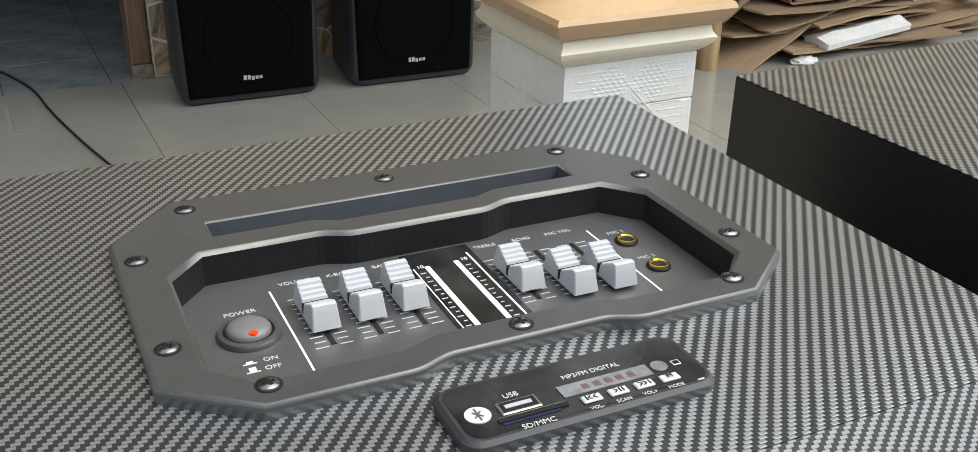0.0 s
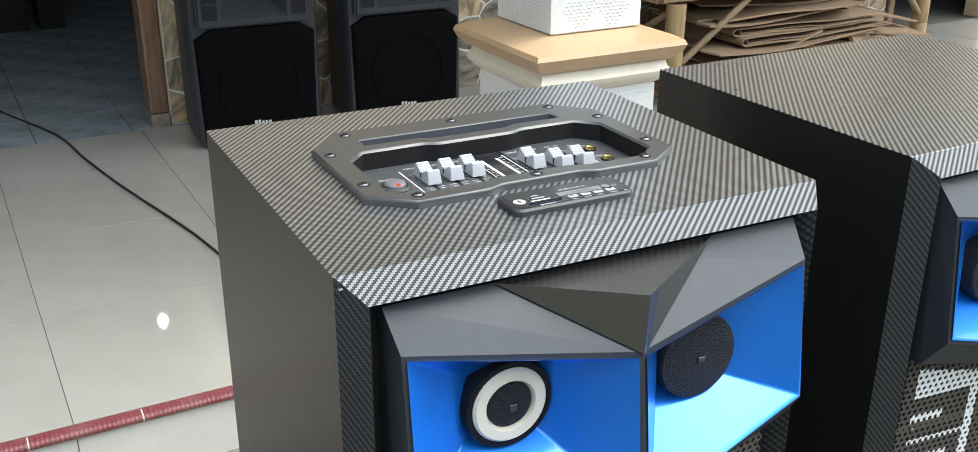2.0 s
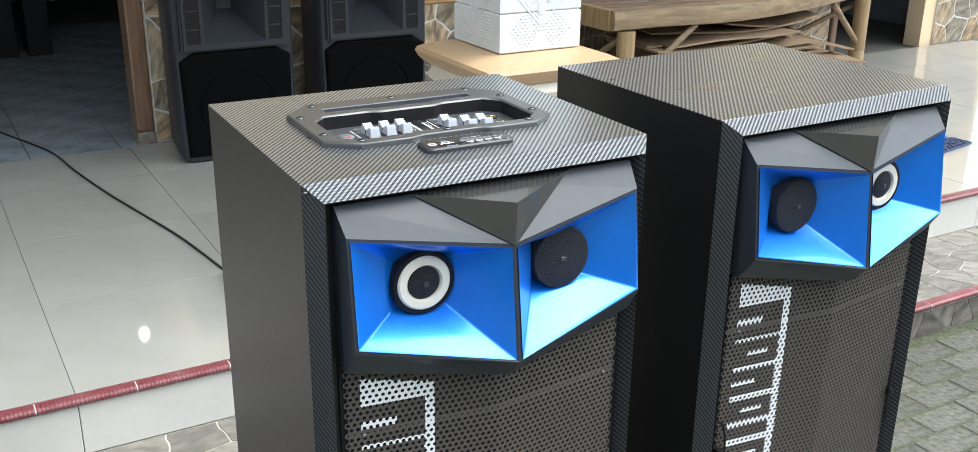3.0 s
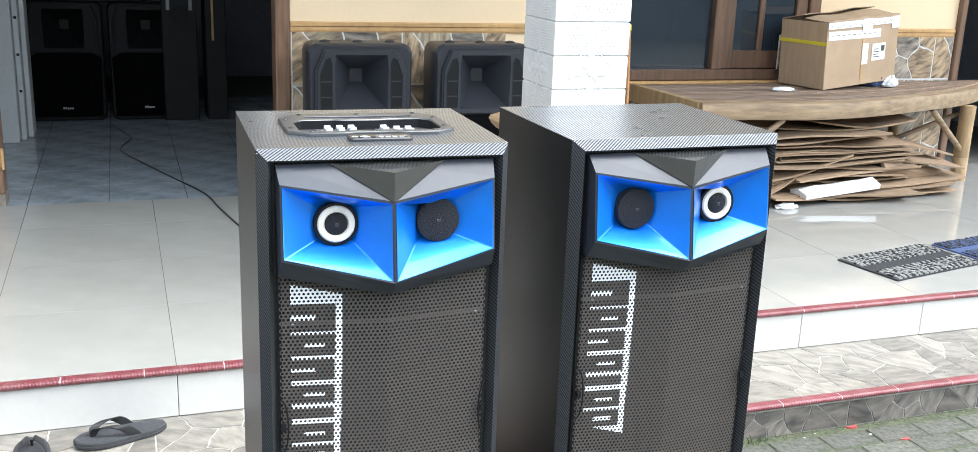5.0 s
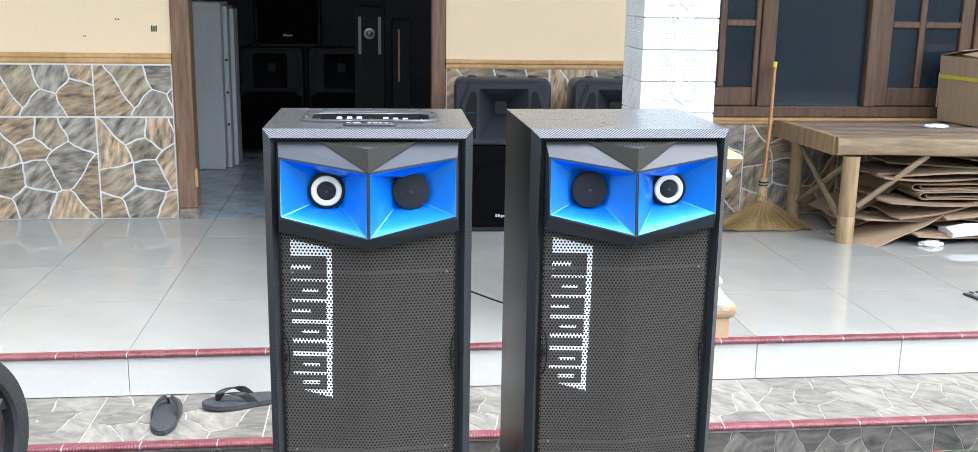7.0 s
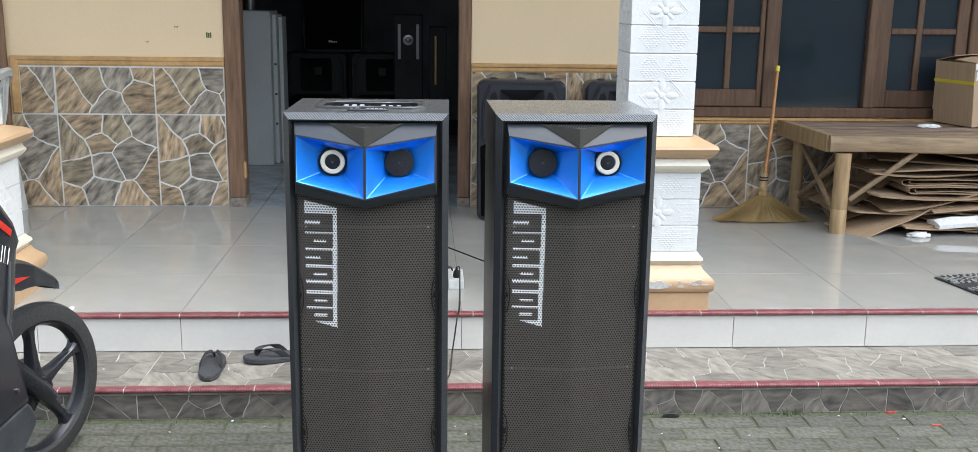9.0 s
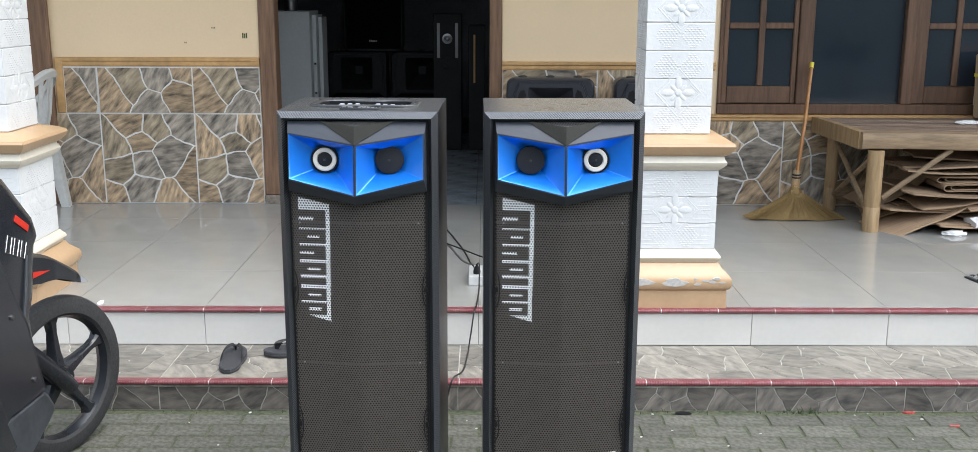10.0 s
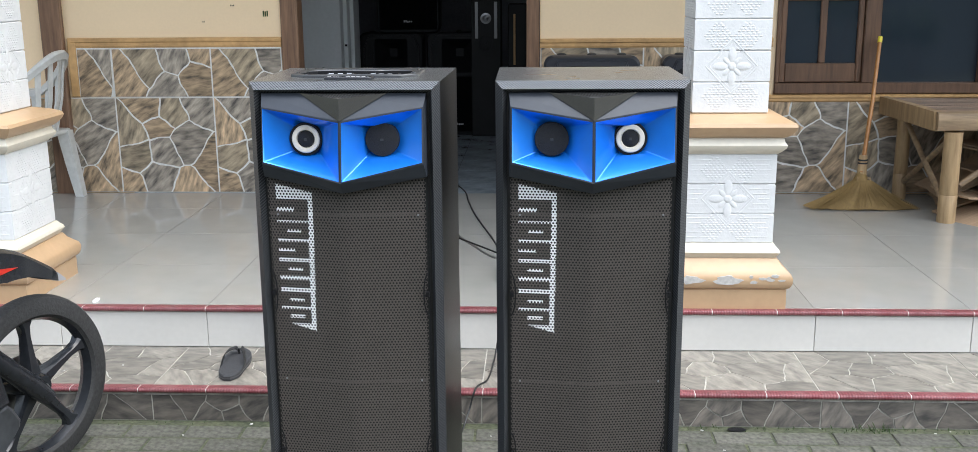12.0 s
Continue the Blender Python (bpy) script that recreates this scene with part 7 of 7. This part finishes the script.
# ribbed red nosing tiles
def nosing_mesh():
    bm = bmesh.new()
    L, n = TILE / 2.4 - 0.003, 48
    loops = []
    for k in range(n + 1):
        x = L * k / n
        rib = 0.0012 * (1 if k % 2 else 0)
        lp = []
        for a in range(-95, 100, 24):
            r = 0.0092 + rib
            aa = radians(a)
            lp.append((x, -r * math.cos(aa), r * math.sin(aa)))
        lp += [(x, 0.030, 0.0092), (x, 0.030, -0.0092)]
        loops.append(lp)
    return mesh_of("nosing_tile", rings(bm, loops), NOSING, False)


nm = nosing_mesh()
bed = [(-0.0085 * math.cos(radians(a)), 0.0085 * math.sin(radians(a))) for a in range(-90, 91, 30)] + [(0.028, 0.0085), (0.028, -0.0085)]
for par, y, zz in ((porch, EDGE_Y - 0.002, PORCH - 0.0088), (step, STEP_Y - 0.002, TREAD - 0.0088)):
    bm = bmesh.new()
    rings(bm, [[(x, y + p, zz + q) for p, q in bed] for x in (-6.9, 6.6)])
    part("nosing_joint", bm, GROUT, par, "pale joint between the nosing tiles")
    for i in range(-22, 30):
        piece("nosing_tile", nm, par, Matrix.Translation((TILE_X0 + i * TILE / 2.4 + 0.0015 + (0.13 if par is step else 0), y, zz)))


# stone-pattern tiles: irregular stones proud of pale joints; the pattern repeats from tile to tile
def stone_set(seed, w, h, nx, ny, gap=0.0036, jit=0.33):
    rr = random.Random(seed)
    seeds = [((i + 0.5 + rr.uniform(-jit, jit) + (0.25 if j % 2 else -0.15)) * w / nx, (j + 0.5 + rr.uniform(-jit, jit)) * h / ny) for j in range(ny) for i in range(nx)]
    seeds = [(min(w * 0.97, max(w * 0.03, a)), b) for a, b in seeds]
    return [c for c in (shrink(p, gap) for p in voronoi(seeds, w, h) if len(p) > 2) if len(c) > 2]


def stone_meshes(polys, mat, axis, proud=0.0022, rough_edge=0.0008, seed=0, size=(0.6185, 0.600)):
    """One mesh for each stone; axis 'y' stands on a wall facing the yard, 'z' lies on a step."""
    out = []
    for k, poly in enumerate(polys):
        rr = random.Random(seed * 100 + k)
        cx, cy = sum(p[0] for p in poly) / len(poly), sum(p[1] for p in poly) / len(poly)
        pts = []
        for a, b in zip(poly, poly[1:] + poly[:1]):
            ln = math.hypot(b[0] - a[0], b[1] - a[1])
            m = max(1, int(ln / 0.02))
            for q in range(m):
                f = q / m
                x, y = a[0] + (b[0] - a[0]) * f, a[1] + (b[1] - a[1]) * f
                fade = max(0.0, min(1.0, (min(x, size[0] - x, y, size[1] - y) - 0.006) / 0.05))
                w1 = noise.noise(Vector((x * 11, y * 11, seed * 3.1))) * 0.020 + noise.noise(Vector((x * 45, y * 45, seed * 5.7))) * 0.004
                w2 = noise.noise(Vector((x * 11, y * 11, seed * 3.1 + 40))) * 0.020 + noise.noise(Vector((x * 45, y * 45, seed * 5.7 + 40))) * 0.004
                pts.append((x + w1 * fade, y + w2 * fade))
        bm = bmesh.new()
        loops = []
        for s, d in ((1.0, 0.0), (1.0, proud * 0.6), (1 - rough_edge / 0.06, proud)):
            lp = []
            for p in pts:
                u, v = (p[0] - cx) * s, (p[1] - cy) * s
                lp.append((u, -d, v) if axis == 'y' else (u, v, d))
            loops.append(lp)
        rings(bm, loops)
        out.append((mesh_of("stone", bm, mat[(0, 1, 0, 2, 1, 0, 2)[k % 7]] if isinstance(mat, tuple) else mat), cx, cy))
    return out


def cut_at(polys, x1):
    """The part of the stones left of x1."""
    out = []
    for poly in polys:
        res = []
        for p, q in zip(poly, poly[1:] + poly[:1]):
            if p[0] <= x1:
                res.append(p)
            if (p[0] < x1) != (q[0] < x1):
                k = (x1 - p[0]) / (q[0] - p[0])
                res.append((x1, p[1] + (q[1] - p[1]) * k))
        if len(res) > 2 and max(p[0] for p in res) - min(p[0] for p in res) > 0.012:
            out.append(res)
    return out


FULL, HALF = stone_set(31, 0.6185, 0.600, 3, 4, 0.0046, 0.44), stone_set(33, 0.6185, 0.300, 3, 2, 0.0046, 0.44)
dado_sets = {}


def dado_tile(x0, z0, half, w, h, cut=None):
    """One printed tile: its pale backing and its stones."""
    x1 = x0 + (cut or w)
    if (half, cut) not in dado_sets:
        base = HALF if half else FULL
        dado_sets[half, cut] = stone_meshes(cut_at(base, cut - 0.006) if cut else base, (STONE, STONE_SLATE, STONE_OLIVE), 'y', seed=2 if half else 1, size=(cut or 0.6185, 0.300 if half else 0.600))
    back = part("dado_tile", boxed(x0 + 0.0002, x1 - 0.0002, WALL_Y - 0.010, WALL_Y - 0.0008, z0 + 0.0005, z0 + h - 0.0002), GROUT, front_wall, "stone-pattern tile with pale joints")
    for me, cx, cy in dado_sets[half, cut]:
        piece("stone", me, back, Matrix.Translation((x0 + cx, WALL_Y - 0.0100, z0 + cy)))


PW = 0.6185
for x0, cut in ((-2.804, None), (-2.1855, None), (-1.567, 0.440), (0.455, None), (1.0735, None), (1.692, None), (2.3105, None), (2.929, None), (3.5475, None), (4.166, None), (4.7845, 0.155), (6.0215, None)):
    dado_tile(x0, PORCH, False, PW, 0.600, cut)
    if x0 < 1.2 or x0 > 3.5:
        if x0 > -2.5:
            dado_tile(x0, PORCH + 0.601, True, PW, 0.304 if x0 < 0 else 0.288, cut)
    if x0 == -2.804:
        dado_tile(-2.404, PORCH + 0.601, True, PW, 0.304, 0.2165)

# step tread and lower riser stones
part("riser_backing", boxed(-7, 6.85, STEP_Y + 0.0050, STEP_Y + 0.0118, -0.02, 0.1125), RISER_JOINT, step)
part("tread_bed", boxed(-7, 6.85, STEP_Y + 0.0290, EDGE_Y + 0.0125, TREAD - 0.0079, TREAD - 0.0034), TREAD_JOINT, step)
tread_set = stone_meshes(stone_set(9, TILE, EDGE_Y - STEP_Y - 0.030, 4, 3, 0.0022, 0.44), STONE_GREY, 'z', 0.007, seed=3, size=(TILE, EDGE_Y - STEP_Y - 0.030))
riser_set = stone_meshes(stone_set(12, TILE, 0.104, 4, 2, 0.0022, 0.40), STONE_DARK, 'y', 0.010, seed=4, size=(TILE, 0.104))
for i in range(-9, 12):
    x0 = TILE_X0 - 0.08 + i * TILE
    for me, cx, cy in tread_set:
        piece("stone", me, step, Matrix.Translation((x0 + cx, STEP_Y + 0.030 + cy, TREAD - 0.0082)))
    for me, cx, cy in riser_set:
        piece("stone", me, step, Matrix.Translation((x0 + cx, STEP_Y + 0.0125, cy - 0.003)))

# concrete pavers in front of the steps
rr = random.Random(21)
pav = []
for v in range(4):
    bm = bmesh.new()
    w, d = 0.2095, 0.1035
    loops = []
    for o, z in ((0, -0.06), (0, -0.006), (0.005, 0.0)):
        loops.append([(o + rr.uniform(0, 0.002), o + rr.uniform(0, 0.002), z), (w - o - rr.uniform(0, 0.002), o + rr.uniform(0, 0.002), z), (w - o - rr.uniform(0, 0.002), d - o - rr.uniform(0, 0.002), z), (o + rr.uniform(0, 0.002), d - o - rr.uniform(0, 0.002), z)])
    rings(bm, loops)
    pav.append(mesh_of("paver", bm, PAVER))
yard = thing("pavement", "worn grey concrete block paving with moss in the joints", "pavement", kind="structure")
far_v, far_f = [], []
for j in range(-78, 11):
    for i in range(-40, 44):
        x, y = -0.10 + i * 0.212 + (0.106 if j % 2 else 0), 0.105 + j * 0.106
        if y + 0.1 > STEP_Y:
            continue
        near = y > 0.55 and -1.75 < x < 2.9
        m = Matrix.Translation((x, y, rr.uniform(-0.0018, 0.001))) @ Matrix.Rotation(radians(rr.uniform(-1.2, 1.2)), 4, 'Z') @ Matrix.Rotation(radians(rr.uniform(-0.4, 0.4)), 4, 'X')
        me = pav[rr.randrange(4)]
        if near:
            piece("paver", me, yard, m)
        else:
            n = len(far_v)
            far_v += [m @ v.co for v in me.vertices]
            far_f += [[n + k for k in p.vertices] for p in me.polygons]
me = bpy.data.meshes.new("far_pavers")
me.from_pydata(far_v, [], far_f)
me.materials.append(PAVER)
piece("far_pavers", me, yard, Matrix())["kind"] = "stuff"

# weeds and moss along the foot of the step
bm = bmesh.new()
for k in range(150):
    x = rr.choice((rr.uniform(1.0, 3.2), rr.uniform(0.5, 3.0), rr.gauss(1.62, 0.25), rr.gauss(1.66, 0.05), rr.uniform(-1.5, 3.2), rr.uniform(-1.5, 3.2)))
    y = STEP_Y - abs(rr.gauss(0, 0.02)) - 0.004
    hh = rr.uniform(0.006, 0.022) * (1.3 if abs(x - 1.66) < 0.05 else 0.8)
    a = rr.uniform(0, 6.28)
    dx, dy = math.cos(a) * hh * 0.7, math.sin(a) * hh * 0.7 - 0.003
    quad(bm, (x - 0.0015, y, -0.004), (x + 0.0015, y, -0.004), (x + dx * 0.6 + 0.001, y + min(0, dy * 0.6), hh * 0.7), (x + dx, y + min(0, dy), hh))
tagged(part("weeds", bm, MOSS), "small green weeds along the foot of the step", "weeds", kind="stuff")
# No opening is cut: a flat black disc gives the hole its shade.
bm = bmesh.new()
rings(bm, [[(1.16 + 0.035 * math.cos(a) * k, STEP_Y - 0.012 - 0.02 * k + 0.018 * math.sin(a) * k, z) for a in (2 * math.pi * i / 16 for i in range(16))] for k, z in ((1.0, 0.0025), (0.8, 0.003))])
tagged(part("drain_hole", bm, BLACK_PLASTIC), "drain hole at the foot of the step, its shade a flat black disc", "hole", kind="structure")

# pale crumbs of plaster and litter on the paving and the step
bm = bmesh.new()
crumb = random.Random(17)
for k in range(46):
    x = crumb.uniform(-1.3, 2.9)
    on_step = k % 4 == 0
    y = crumb.uniform(STEP_Y + 0.05, EDGE_Y - 0.03) if on_step else STEP_Y - abs(crumb.gauss(0.05, 0.16)) - 0.01
    q = crumb.uniform(0.002, 0.0052) * (1.6 if k % 9 == 0 else 1.0)
    bmesh.ops.create_icosphere(bm, subdivisions=1, radius=q, matrix=Matrix.Translation((x, y, (TREAD if on_step else 0.0) + q * 0.3)) @ Matrix.Rotation(crumb.uniform(0, 3), 4, 'Z') @ Matrix.Diagonal((1.7, 1.0, 0.6, 1)))
tagged(part("crumbs", bm, CHIP), "pale crumbs of plaster scattered on the paving", "litter", kind="stuff")

# old red paint marks by the step
for x, y, w in ((2.093, 1.190, 0.022), (2.224, 1.054, 0.018)):
    bm = bmesh.new()
    rings(bm, [[(x + math.cos(a) * w * (1 + 0.35 * math.sin(3 * a)) * k, y + math.sin(a) * w * 0.5 * (1 + 0.3 * math.cos(2 * a)) * k, z) for a in (2 * math.pi * i / 18 for i in range(18))] for k, z in ((1.0, -0.004), (0.95, 0.0022))])
    tagged(part("paint_mark", bm, RED_PAINT), "small splash of red paint on the paving", "paint mark")
